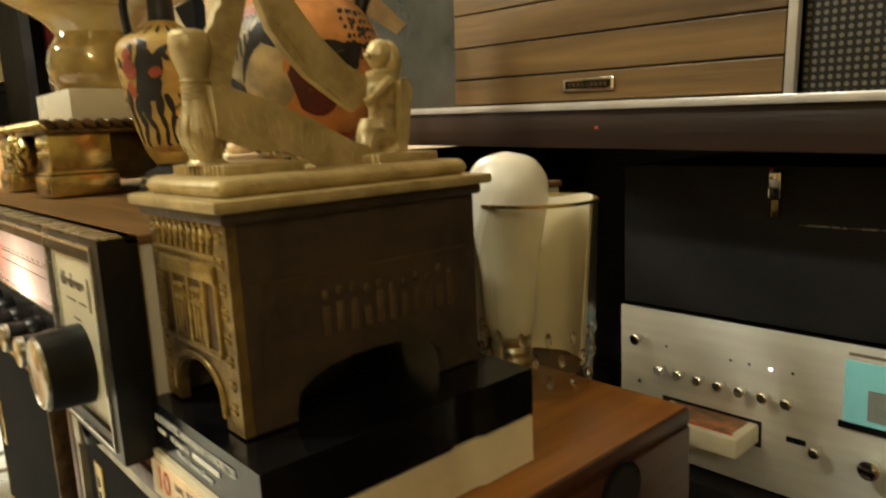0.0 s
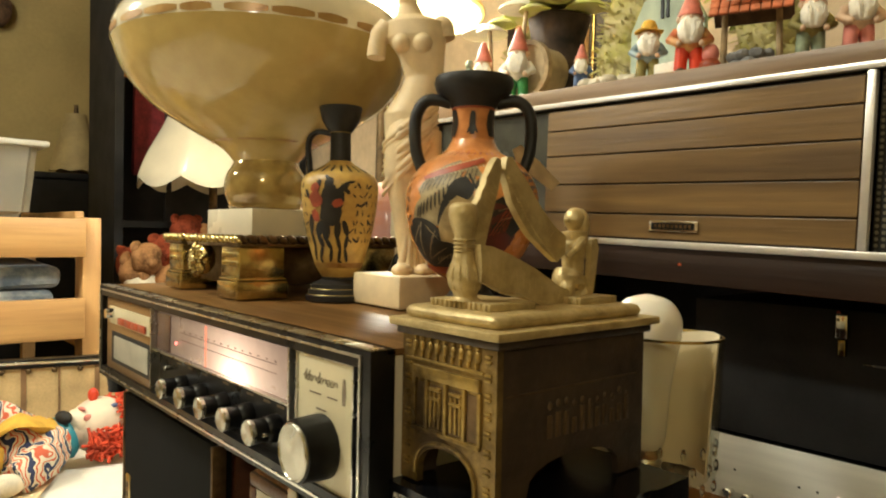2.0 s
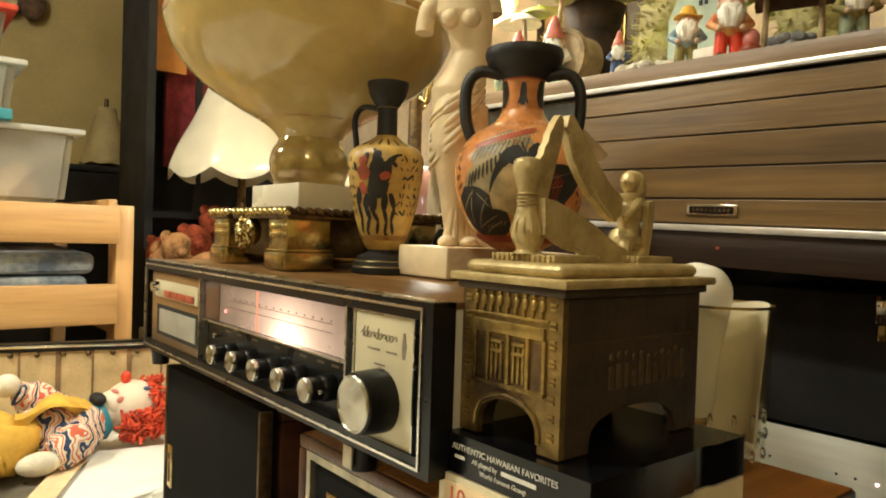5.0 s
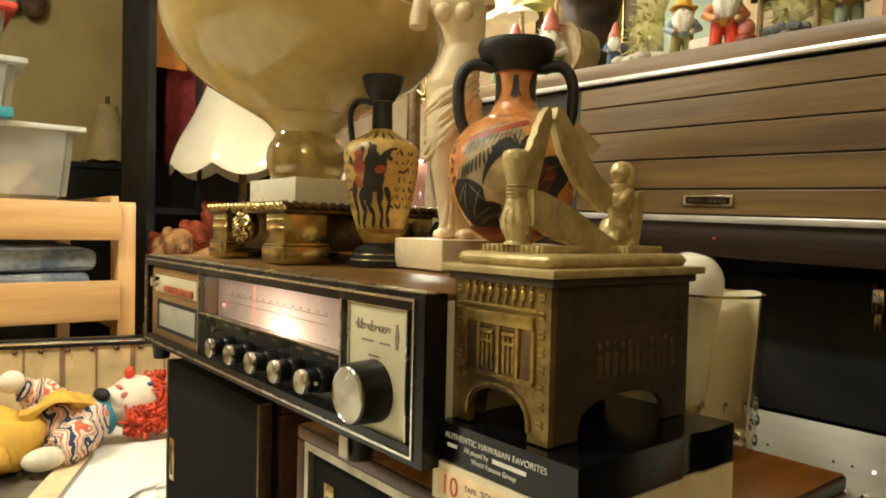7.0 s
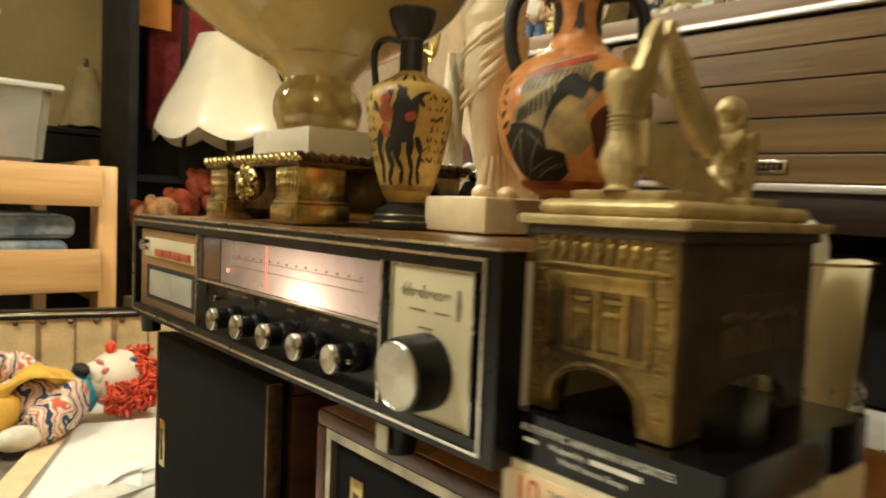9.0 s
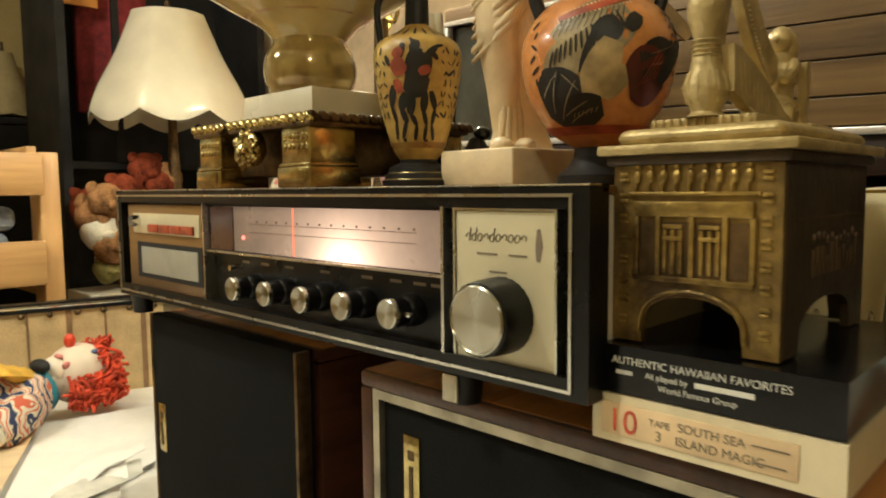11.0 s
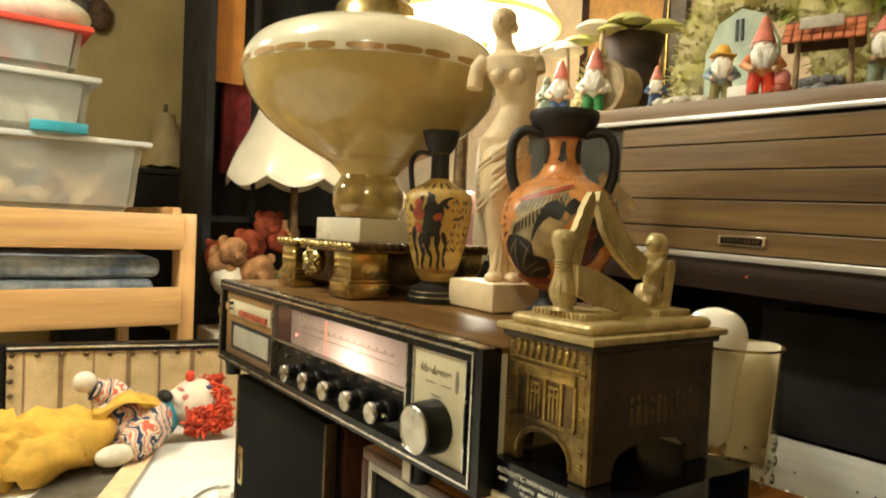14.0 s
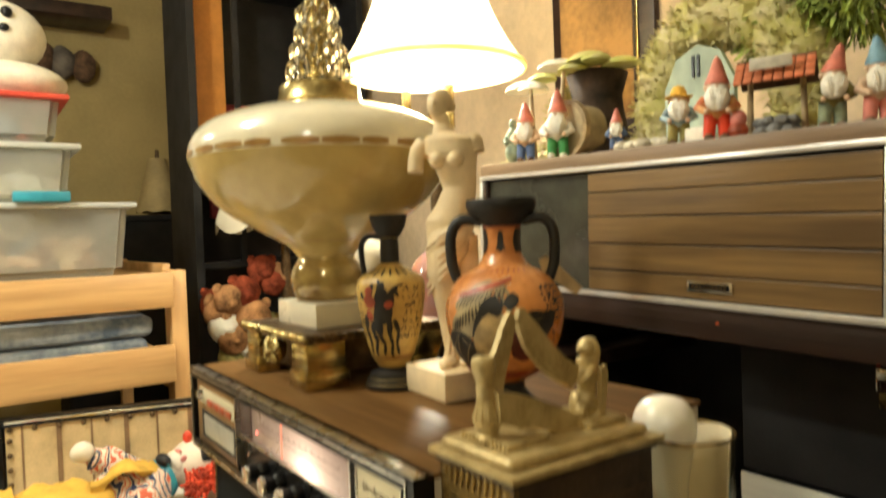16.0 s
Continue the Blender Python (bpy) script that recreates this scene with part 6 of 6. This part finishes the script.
for k in range(3):
    a = k * 2.094 + 0.5
    cd = part("candle_socket", rod((0.055 * math.cos(a), 0.055 * math.sin(a), 0.40), (0.055 * math.cos(a), 0.055 * math.sin(a), 0.48), 0.010), GILT, lp)
    part("arm", tube(curve_points([(0.01 * math.cos(a), 0.01 * math.sin(a), 0.34), (0.04 * math.cos(a), 0.04 * math.sin(a), 0.33), (0.055 * math.cos(a), 0.055 * math.sin(a), 0.40)]), 0.004, None, 8), BRASS, cd)
tb = thing("side_table", (0.50, 0.86, 0.0), "dark wooden side table behind the receiver", "table")
part("tabletop", box(-0.10, 0.48, -0.26, 0.34, 0.815, 0.839, 0.003), WALNUT_DARK, tb)
for dx in (-0.08, 0.46):
    for dy in (-0.24, 0.32):
        part("leg", box(dx - 0.018, dx + 0.018, dy - 0.018, dy + 0.018, 0, 0.815, 0.002), WALNUT_DARK, tb)
# small ornaments on it
og = [(lathe(smooth_profile([(0.020, 0.0), (0.030, 0.02), (0.046, 0.06), (0.052, 0.105), (0.044, 0.150), (0.020, 0.175), (0.001, 0.18)], 5), 32), mat("lilac_orange_glaze", (0.62, 0.42, 0.52), 0.2, 0, 0.1, 6, colour2=(0.75, 0.28, 0.08), coat=0.5))]
multi("glass_ornament", og, Matrix.Translation((0.435, 0.685, 0.8395)), "lilac and orange glass ornament on the side table", "ornament")
solo("twisted_candle", lathe([(0.011, 0.012 * k) for k in range(22)], 24, wave=lambda a, k: (0.0028 * math.cos(4 * a + k * 0.9), 0)), MARBLE, (0.415, 0.628, 0.8395), "white twisted candle on the side table", "candle")
fg = [(lathe(smooth_profile([(0.020, 0), (0.022, 0.02), (0.012, 0.06), (0.010, 0.08)], 4), 22), PALE_BLUE), (blob((0, 0, 0.085), (0.015, 0.013, 0.016)), BEARD), (blob((0, 0, 0.108), (0.011, 0.011, 0.012)), BEARD), (blob((-0.012, 0.006, 0.055), (0.008, 0.012, 0.02)), PINK)]
multi("china_figurine", fg, Matrix.Translation((0.420, 0.600, 0.8395)), "blue and white china figurine on the side table", "figurine")
wf = [(lathe(smooth_profile([(0.05, 0), (0.06, 0.04), (0.035, 0.09), (0.022, 0.11), (0.034, 0.14), (0.036, 0.17), (0.02, 0.20), (0.001, 0.205)], 4), 28), MARBLE), (blob((-0.036, 0.0, 0.05), (0.02, 0.025, 0.02)), PINK)]
multi("china_swan", wf, Matrix.Translation((0.50, 1.03, 0.8395)), "white china bird with pink blush on the side table", "figurine")

# ---------------------------------------------------------------- frosted glass lamp and dark shelving in the background
fl2 = thing("glass_shade_lamp", (0.68, 1.912, 0.60), "lamp with scalloped cream panelled shade and dark stem", "lamp")


def scallop(a, k):
    """Eight flat panels, each with a rounded lower edge."""
    half = math.pi / 8
    d = (a % (2 * half)) - half
    r = panel_profile[min(k, len(panel_profile) - 1)][0]
    return (0.35 * r * (math.cos(half) / math.cos(d) - 1), -0.030 * max(0, math.cos(d * 4)) * max(0, 1 - k / 8))


panel_profile = smooth_profile([(0.214, 0.490), (0.212, 0.508), (0.190, 0.562), (0.146, 0.645), (0.112, 0.725), (0.098, 0.762)], 4)
part("shade", lathe(panel_profile, 96, wave=scallop, cap=False), SHADE_GLASS, fl2, "scalloped glossy cream shade")
part("stem", lathe([(0.09, 0), (0.09, 0.015), (0.02, 0.035), (0.014, 0.2), (0.022, 0.25), (0.012, 0.42), (0.010, 0.78), (0.006, 0.80)], 28), BRASS_DARK, fl2)
bc = thing("tall_bookcase", (0.46, 2.12, 0.0), "tall black bookcase with dark contents and orange board", "bookcase")
part("side", box(0, 0.025, 0, 0.30, 0, 2.0), BLACK_MATTE, bc)
part("side", box(0.62, 0.645, 0, 0.30, 0, 2.0), BLACK_MATTE, bc)
part("back", box(0.025, 0.62, 0.28, 0.30, 0, 2.0), BLACK_MATTE, bc)
for z in (0.05, 0.58, 0.95, 1.95):
    part("shelf", box(0.025, 0.62, 0.0, 0.28, z, z + 0.02), BLACK_MATTE, bc)
part("stile", box(0.145, 0.165, -0.012, -0.001, 0.97, 2.0), BLACK_MATTE, bc)
solo("orange_board", box(0, 0.10, 0, 0.008, 0, 0.55), ORANGE_BOARD, (0.503, 2.20, 1.42), "orange board standing in the bookcase", "board")
solo("red_cloth", rough_up(box(0, 0.22, 0, 0.03, 0, 0.40, 0.01), 0.012, 12), RED_DOT, (0.545, 2.24, 1.12), "dark red dotted cloth hanging in the bookcase", "cloth")
random.seed(12)
for k in range(15):
    x, z, s = 0.47 + random.uniform(0, 0.24), 0.66 + 0.020 * k, random.uniform(0.038, 0.058)
    m3 = (PLUSH_R, PLUSH_T, PLUSH_R)[k % 3] if z > 0.84 else (PLUSH_T, OLIVE, PLUSH_W, PLUSH_T)[k % 4]
    tp2 = bmesh.new()
    blob((0, 0, 0), (s, s * 0.9, s), tp2)
    blob((-s * 0.7, 0, s * 0.75), (s * 0.3, s * 0.25, s * 0.3), tp2, None, 10, 7)
    blob((s * 0.7, 0, s * 0.75), (s * 0.3, s * 0.25, s * 0.3), tp2, None, 10, 7)
    blob((0, -s * 0.8, -s * 0.1), (s * 0.35, s * 0.3, s * 0.28), tp2, None, 10, 7)
    solo("plush_toy", rough_up(tp2, 0.008, 30, k), m3, (x, 1.93 + random.uniform(-0.03, 0.08), z), "soft plush toy in the heap beside the bunk", "plush toy", "heap of plush toys")
tc = thing("toy_chest", (0.60, 1.98, 0.0), "pale chest under the heap of plush toys", "chest")
part("body", box(-0.16, 0.18, -0.08, 0.10, 0, 0.62, 0.005), CREAM_SIDE, tc)

# far wall: dim shade on a dark dresser
ds = thing("dresser", (0.52, 3.18, 0.0), "dark dresser against the ochre wall", "dresser")
part("body", box(-0.35, 0.45, -0.16, 0.16, 0, 1.14, 0.006), BLACK_MATTE, ds)
part("top", box(-0.36, 0.46, -0.17, 0.165, 1.14, 1.165, 0.004), BLACK_MATTE, ds)
dl = thing("unlit_lamp", (0.585, 3.16, 1.166), "unlit lamp with scalloped parchment shade on the dresser", "lamp")
part("shade", lathe(smooth_profile([(0.100, 0.022), (0.094, 0.04), (0.075, 0.12), (0.050, 0.21), (0.040, 0.26)], 4), 48, wave=lambda a, k: (0, -0.008 * abs(math.sin(4 * a)) if k < 4 else 0), cap=False), DIM_SHADE, dl, "parchment shade")
part("stem", lathe([(0.05, 0), (0.05, 0.01), (0.012, 0.02), (0.010, 0.26), (0.008, 0.30)], 20), BRASS_DARK, dl)
wo = thing("wall_ornament", (0.20, 3.30, 1.88), "grey striped ornament hanging on the ochre wall", "ornament")
for k in range(4):
    part("lobe", rough_up(blob((-0.12 + 0.08 * k, 0, -0.012 * k), (0.05, 0.04, 0.075), None, None, 12, 8), 0.008, 20, k), mat("grey_taupe", (0.16, 0.13, 0.10), 0.8, 0, 0.2, 20) if k == 0 else bpy.data.materials["grey_taupe" if k % 2 == 0 else "bark"], wo)
part("tail", rough_up(blob((-0.10, 0, -0.13), (0.07, 0.03, 0.06)), 0.008, 20), bpy.data.materials["grey_taupe"], wo)
solo("high_shelf", box(-0.9, 0.42, 0, 0.22, 0, 0.06, 0.003), WALNUT_DARK, (0, 3.13, 2.02), "dark wall shelf near the ceiling", "shelf")

# ---------------------------------------------------------------- bed, panel, doll
BED = 0.475
bm = plate([(-1.3, -0.1), (0.035, -0.1), (0.035, 0.745), (0.52, 0.745), (0.52, 1.60), (-1.3, 1.60)], 0.30, BED, 2)
bed = thing("low_bed", (0, 0, 0), "low bed with white bedding strewn with papers", "bed")
es = [e for e in bm.edges if e.calc_face_angle(0) > 0.5]
bmesh.ops.bevel(bm, geom=es, offset=0.015, segments=3, affect="EDGES")
part("mattress", bm, SHEET, bed)
part("frame", plate([(-1.28, -0.08), (0.015, -0.08), (0.015, 0.765), (0.50, 0.765), (0.50, 1.58), (-1.28, 1.58)], 0.0, 0.2995, 2), WALNUT_DARK, bed)


def sheet(name, poly, z, material, label, category, seed, bump=0.003, cuts=3):
    """A thin leaf of paper or film, a little buckled."""
    b = plate(poly, 0, 0.0008, 2)
    bmesh.ops.triangulate(b, faces=b.faces)
    bmesh.ops.subdivide_edges(b, edges=b.edges, cuts=cuts, use_grid_fill=True)
    for v in b.verts:
        v.co.z += bump * (1 + noise.noise(Vector((v.co.x * 9, v.co.y * 9, seed)))) + (0.5 * bump * abs(noise.noise(Vector((v.co.x * 38, v.co.y * 38, seed)))) if cuts > 3 else 0)
    cx = sum(p[0] for p in poly) / len(poly)
    cy3 = sum(p[1] for p in poly) / len(poly)
    for v in b.verts:
        v.co.x -= cx
        v.co.y -= cy3
    return solo(name, b, material, (cx, cy3, z), label, category, "papers on the bed")


sheet("paper_sheet", [(-0.035, 0.90), (0.225, 1.03), (0.345, 1.30), (0.165, 1.34)], BED + 0.006, PAPER, "large blank white paper on the bed", "paper", 1)
sheet("dark_magazine", [(-0.20, 1.00), (-0.055, 0.93), (0.13, 1.33), (0.03, 1.37)], BED + 0.002, DARK_PRINT, "dark printed magazine under the papers", "magazine", 2, 0.001)
sheet("floral_strip", [(-0.085, 0.92), (-0.045, 0.90), (0.155, 1.33), (0.12, 1.35)], BED + 0.012, LABEL, "tan flowered paper strip on the bed", "paper", 3, 0.001)
for k in range(7):
    random.seed(40 + k)
    x, y = -0.02 + 0.022 * k, 0.80 + 0.05 * random.random() + 0.014 * k
    sheet("clear_wrapper", [(x - 0.10, y - 0.02), (x - 0.09, y - 0.055), (x + 0.07, y + 0.03), (x + 0.085, y + 0.075), (x + 0.03, y + 0.06)], BED + 0.016 + 0.004 * k, FILMY if k % 2 else PAPER, "crumpled clear and white wrapper on the bed", "wrapper", k, 0.012, 9)

pn = thing("striped_panel", (0.164, 1.5215, BED), "tan striped trunk lid with nail-studded dark edge", "trunk lid", turn=Matrix.Rotation(radians(-14), 4, "Z"))
PL = 0.275
part("board", box(-PL, PL, 0.0, 0.02, 0, 0.185), TAN_PANEL, pn)
for k in range(8):
    x = -PL + 0.03 + 0.068 * k
    part("stripe", box(x, x + (0.010 if k % 2 else 0.004), -0.0015, 0.0005, 0, 0.178), TAN_DARK, pn)
part("edge", box(-PL - 0.004, PL + 0.004, -0.006, 0.024, 0.178, 0.196, 0.002), BLACK, pn, "dark edge strip")
part("bright_strip", box(-PL, PL, -0.0075, -0.0055, 0.186, 0.192, 0.0006), CHROME, pn)
part("end_strip", box(-PL - 0.03, -PL - 0.0045, -0.006, 0.024, 0, 0.196, 0.002), BLACK, pn)
for k in range(12):
    part("nail", blob((-PL + 0.010 + 0.0475 * k, -0.004, 0.172), (0.006, 0.005, 0.006), None, None, 10, 6), BRASS_DARK, pn)
for k in range(5):
    part("nail", blob((-PL + 0.008, -0.004, 0.020 + 0.032 * k), (0.006, 0.005, 0.006), None, None, 10, 6), BRASS_DARK, pn)

P = []
# along local x: head at +x, lying on its back
b = blob((0.205, 0, 0.078), (0.062, 0.052, 0.060), None, None, 24, 16)
blob((0.158, -0.004, 0.092), (0.026, 0.030, 0.030), b)
tube([(0.14, 0, 0.075), (0.17, 0, 0.075)], [0.03, 0.034], b, 14)
P.append((b, DOLL_FACE))
b = blob((0.190, -0.004, 0.146), (0.011, 0.011, 0.015))
P.append((b, NOSE))
b = blob((0.162, -0.012, 0.121), (0.006, 0.014, 0.005))
blob((0.166, -0.032, 0.105), (0.009, 0.004, 0.008), b)
P.append((b, PINK))
b = blob((0.222, -0.034, 0.122), (0.008, 0.005, 0.005), None, None, 10, 6)
P.append((b, BLUE))
b = bmesh.new()
random.seed(8)
for k in range(280):
    a = random.uniform(0, 6.28)
    if k < 140:
        c = Vector((0.252 + random.uniform(-0.020, 0.022), 0.046 * math.cos(a), 0.078 + 0.050 * math.sin(a)))
    else:
        c = Vector((0.165 + random.uniform(0, 0.10), -0.050 + random.uniform(-0.012, 0.006), 0.046 + random.uniform(-0.022, 0.028)))
    d1 = Vector((random.gauss(0, 1), random.gauss(0, 1), random.gauss(0, 1))).normalized() * 0.014
    d2 = Vector((random.gauss(0, 1), random.gauss(0, 1), random.gauss(0, 1))).normalized() * 0.012
    tube(curve_points([c - d1, c + d2, c + d1, c + d1 - d2], 3), 0.0034, b, 6)
P.append((b, YARN))
b = tube([(0.118, 0, 0.06), (0.128, 0, 0.064), (0.142, 0, 0.068)], [0.044, 0.048, 0.040], None, 18)
P.append((b, TEAL))
b = blob((0.122, -0.020, 0.112), (0.014, 0.026, 0.014))
P.append((b, BLACK_MATTE))
b = blob((0.055, 0, 0.058), (0.085, 0.072, 0.060), None, None, 24, 14)
tube(curve_points([(0.09, -0.055, 0.07), (0.045, -0.095, 0.055), (-0.005, -0.11, 0.035)]), [0.034] * 4 + [0.036] * 4 + [0.030] * 3, b, 14)
tube(curve_points([(0.08, 0.05, 0.08), (0.04, 0.085, 0.105), (0.005, 0.09, 0.125)]), [0.034] * 4 + [0.034] * 4 + [0.026] * 3, b, 14)
P.append((rough_up(b, 0.010, 28), STRIPE_SHIRT))
b = tube(curve_points([(0.10, -0.03, 0.105), (0.04, -0.045, 0.118), (-0.04, -0.03, 0.105)]), 0.024, None, 10, 0.5)
blob((-0.085, 0.0, 0.054), (0.105, 0.105, 0.062), b, None, 22, 14)
blob((-0.165, -0.02, 0.045), (0.105, 0.125, 0.050), b, None, 22, 14)
tube(curve_points([(-0.16, -0.035, 0.055), (-0.22, -0.06, 0.045), (-0.27, -0.075, 0.035)]), [0.058] * 4 + [0.050] * 4 + [0.046] * 3, b, 14)
tube(curve_points([(-0.16, 0.045, 0.055), (-0.21, 0.055, 0.050), (-0.26, 0.06, 0.045)]), [0.058] * 4 + [0.050] * 4 + [0.046] * 3, b, 14)
P.append((rough_up(rough_up(b, 0.020, 18, 3), 0.010, 45, 5), YELLOW))
b = blob((-0.030, -0.122, 0.033), (0.040, 0.024, 0.022))
blob((-0.012, 0.092, 0.142), (0.026, 0.021, 0.024), b)
P.append((b, PLUSH_W))
b = blob((-0.315, -0.08, 0.04), (0.045, 0.04, 0.045))
blob((-0.305, 0.07, 0.05), (0.045, 0.04, 0.045), b)
P.append((b, NOSE))
multi("clown_doll", P, Matrix.Translation((0.054, 1.352, BED + 0.004)) @ Matrix.Rotation(radians(12), 4, "Z") @ Matrix.Scale(0.92, 4), "clown doll in yellow trousers and striped shirt lying on the bed", "doll")

tf = thing("tubular_frame", (-0.194, 1.2, BED), "white tubular metal frame standing on the bed", "frame")
part("tube", tube(curve_points([(0.028, 0, 0.0), (0.032, 0, 0.10), (0.036, 0, 0.28), (0.030, 0, 0.325), (0.005, 0, 0.345), (-0.20, 0, 0.35), (-0.30, 0, 0.32), (-0.31, 0, 0.0)]), 0.010, None, 12), mat("white_enamel", (0.72, 0.70, 0.64), 0.3), tf)

# ---------------------------------------------------------------- pine bunk with storage tubs
bk = thing("bunk_bed", (0.288, 1.68, 0.0), "pine bunk bed with plank rails", "bunk bed")
part("post", box(-0.020, 0.020, -0.022, 0.05, 0, 0.969, 0.003), PINE_V, bk)
part("post", box(-0.020, 0.016, 0.72, 0.76, 0, 0.99, 0.003), PINE_V, bk)
part("rail", box(-1.6, -0.018, -0.046, -0.0225, 0.878, 0.966, 0.003), PINE, bk, "upper pine rail")
part("rail", box(-1.6, -0.020, -0.046, -0.0225, 0.690, 0.783, 0.003), PINE, bk, "lower pine rail")
part("end_rail", box(-0.022, -0.001, 0.05, 0.72, 0.885, 0.985, 0.003), PINE, bk)
part("end_rail", box(-0.022, -0.001, 0.05, 0.72, 0.66, 0.74, 0.003), PINE, bk)
part("slat_base", box(-1.6, -0.03, -0.02, 0.74, 0.70, 0.725), PINE, bk)
part("tub_board", box(-1.6, -0.03, 0.02, 0.74, 0.945, 0.960), PINE, bk)
part("post", box(-1.62, -1.58, -0.022, 0.05, 0, 0.969, 0.003), PINE_V, bk)
part("post", box(-1.62, -1.58, 0.72, 0.76, 0, 0.969, 0.003), PINE_V, bk)
for k, (z, h, x1, sd2) in enumerate(((0.726, 0.075, 0.225, 1), (0.803, 0.055, 0.235, 2))):
    q = box(-1.0, x1, 0, 0.55, 0, h, 0.02, None, 3)
    bmesh.ops.subdivide_edges(q, edges=q.edges, cuts=6, use_grid_fill=True)
    for v in q.verts:
        n3 = noise.noise_vector(v.co * 9 + Vector((sd2, 0, 0)))
        if v.co.z > 0.01:
            v.co.z += 0.008 * n3.z
        v.co.y += 0.010 * n3.y
        v.co.x += 0.010 * n3.x
    solo("folded_jeans", q, BLUE_CLOTH, (0, 1.70, z), "faded blue denim folded on the bunk", "clothes", "folded clothes on the bunk")


def tub(x0, x1, y, z, h, lid, seed, stuff, label):
    t = thing("storage_tub", ((x0 + x1) / 2, y + 0.2, z), label, "storage tub", "stacked storage tubs")
    hw = (x1 - x0) / 2
    o = bmesh.new()
    lo, hi = 0.955, 1.0
    v0 = [o.verts.new((sx * (hw - 0.02) * lo + 0, sy * 0.19 * lo, 0)) for sx, sy in ((-1, -1), (1, -1), (1, 1), (-1, 1))]
    v1 = [o.verts.new((sx * (hw - 0.02), sy * 0.19, h - 0.012)) for sx, sy in ((-1, -1), (1, -1), (1, 1), (-1, 1))]
    o.faces.new(v0[::-1])
    for i in range(4):
        o.faces.new((v0[i], v0[(i + 1) % 4], v1[(i + 1) % 4], v1[i]))
    bmesh.ops.bevel(o, geom=[e for e in o.edges if not e.is_boundary], offset=0.02, segments=3, affect="EDGES")
    bo = part("tub", o, TUB, t, "frosted clear plastic tub")
    part("lid", box(-hw, hw, -0.205, 0.205, h - 0.014, h, 0.004), lid, t)
    random.seed(seed)
    for k in range(34):
        s = random.uniform(0.020, 0.034)
        x = random.uniform(-hw * 0.8 + s, hw * 0.84 - s)
        turn3 = Matrix.Rotation(random.uniform(-0.9, 0.9), 4, "Y") @ Matrix.Rotation(random.uniform(-0.5, 0.5), 4, "Z")
        part("contents", rough_up(blob((x, random.uniform(-0.14, -0.07), s * 1.2 + random.uniform(0.004, max(0.005, h - 0.045 - 2.4 * s))), (s * random.uniform(1.2, 2.2), s * 0.8, s * random.uniform(0.6, 1.0)), None, turn3, 12, 8), 0.016, 34, k), random.choice(stuff), t)
    return t


tub(-0.60, 0.216, 1.75, 0.9605, 0.188, TUB_LID, 61, (PLUSH_T, SKIN, PLUSH_W, LABEL, SKIN, PLUSH_T, BLUE_CLOTH), "frosted plastic tub full of brown and pink toys")
tub(-0.60, 0.093, 1.75, 1.149, 0.145, TUB_LID, 62, (PLUSH_W, PAPER, PLUSH_W), "frosted plastic tub holding white bags")
tub(-0.60, 0.072, 1.75, 1.2945, 0.120, RED_LID, 63, (PINK, PLUSH_W, YARN, BLUE_CLOTH), "clear plastic tub with red lid and toys")
solo("teal_box", box(-0.06, 0.06, -0.02, 0.02, 0, 0.024, 0.003), TEAL, (0.0, 1.728, 1.149), "teal plastic clip on the tub lid", "clip")
sn = [(blob((0, 0, 0.05), (0.15, 0.12, 0.055), None, None, 26, 14), PLUSH_W), (blob((-0.02, 0, 0.165), (0.125, 0.11, 0.095), None, None, 26, 16), PLUSH_W)]
b = blob((0.005, -0.108, 0.165), (0.011, 0.008, 0.011))
blob((0.012, -0.100, 0.205), (0.013, 0.010, 0.015), b)
sn.append((b, BLACK))
multi("plush_snowman", sn, Matrix.Translation((-0.06, 1.92, 1.4145)), "white plush snowman on top of the tubs", "plush toy")
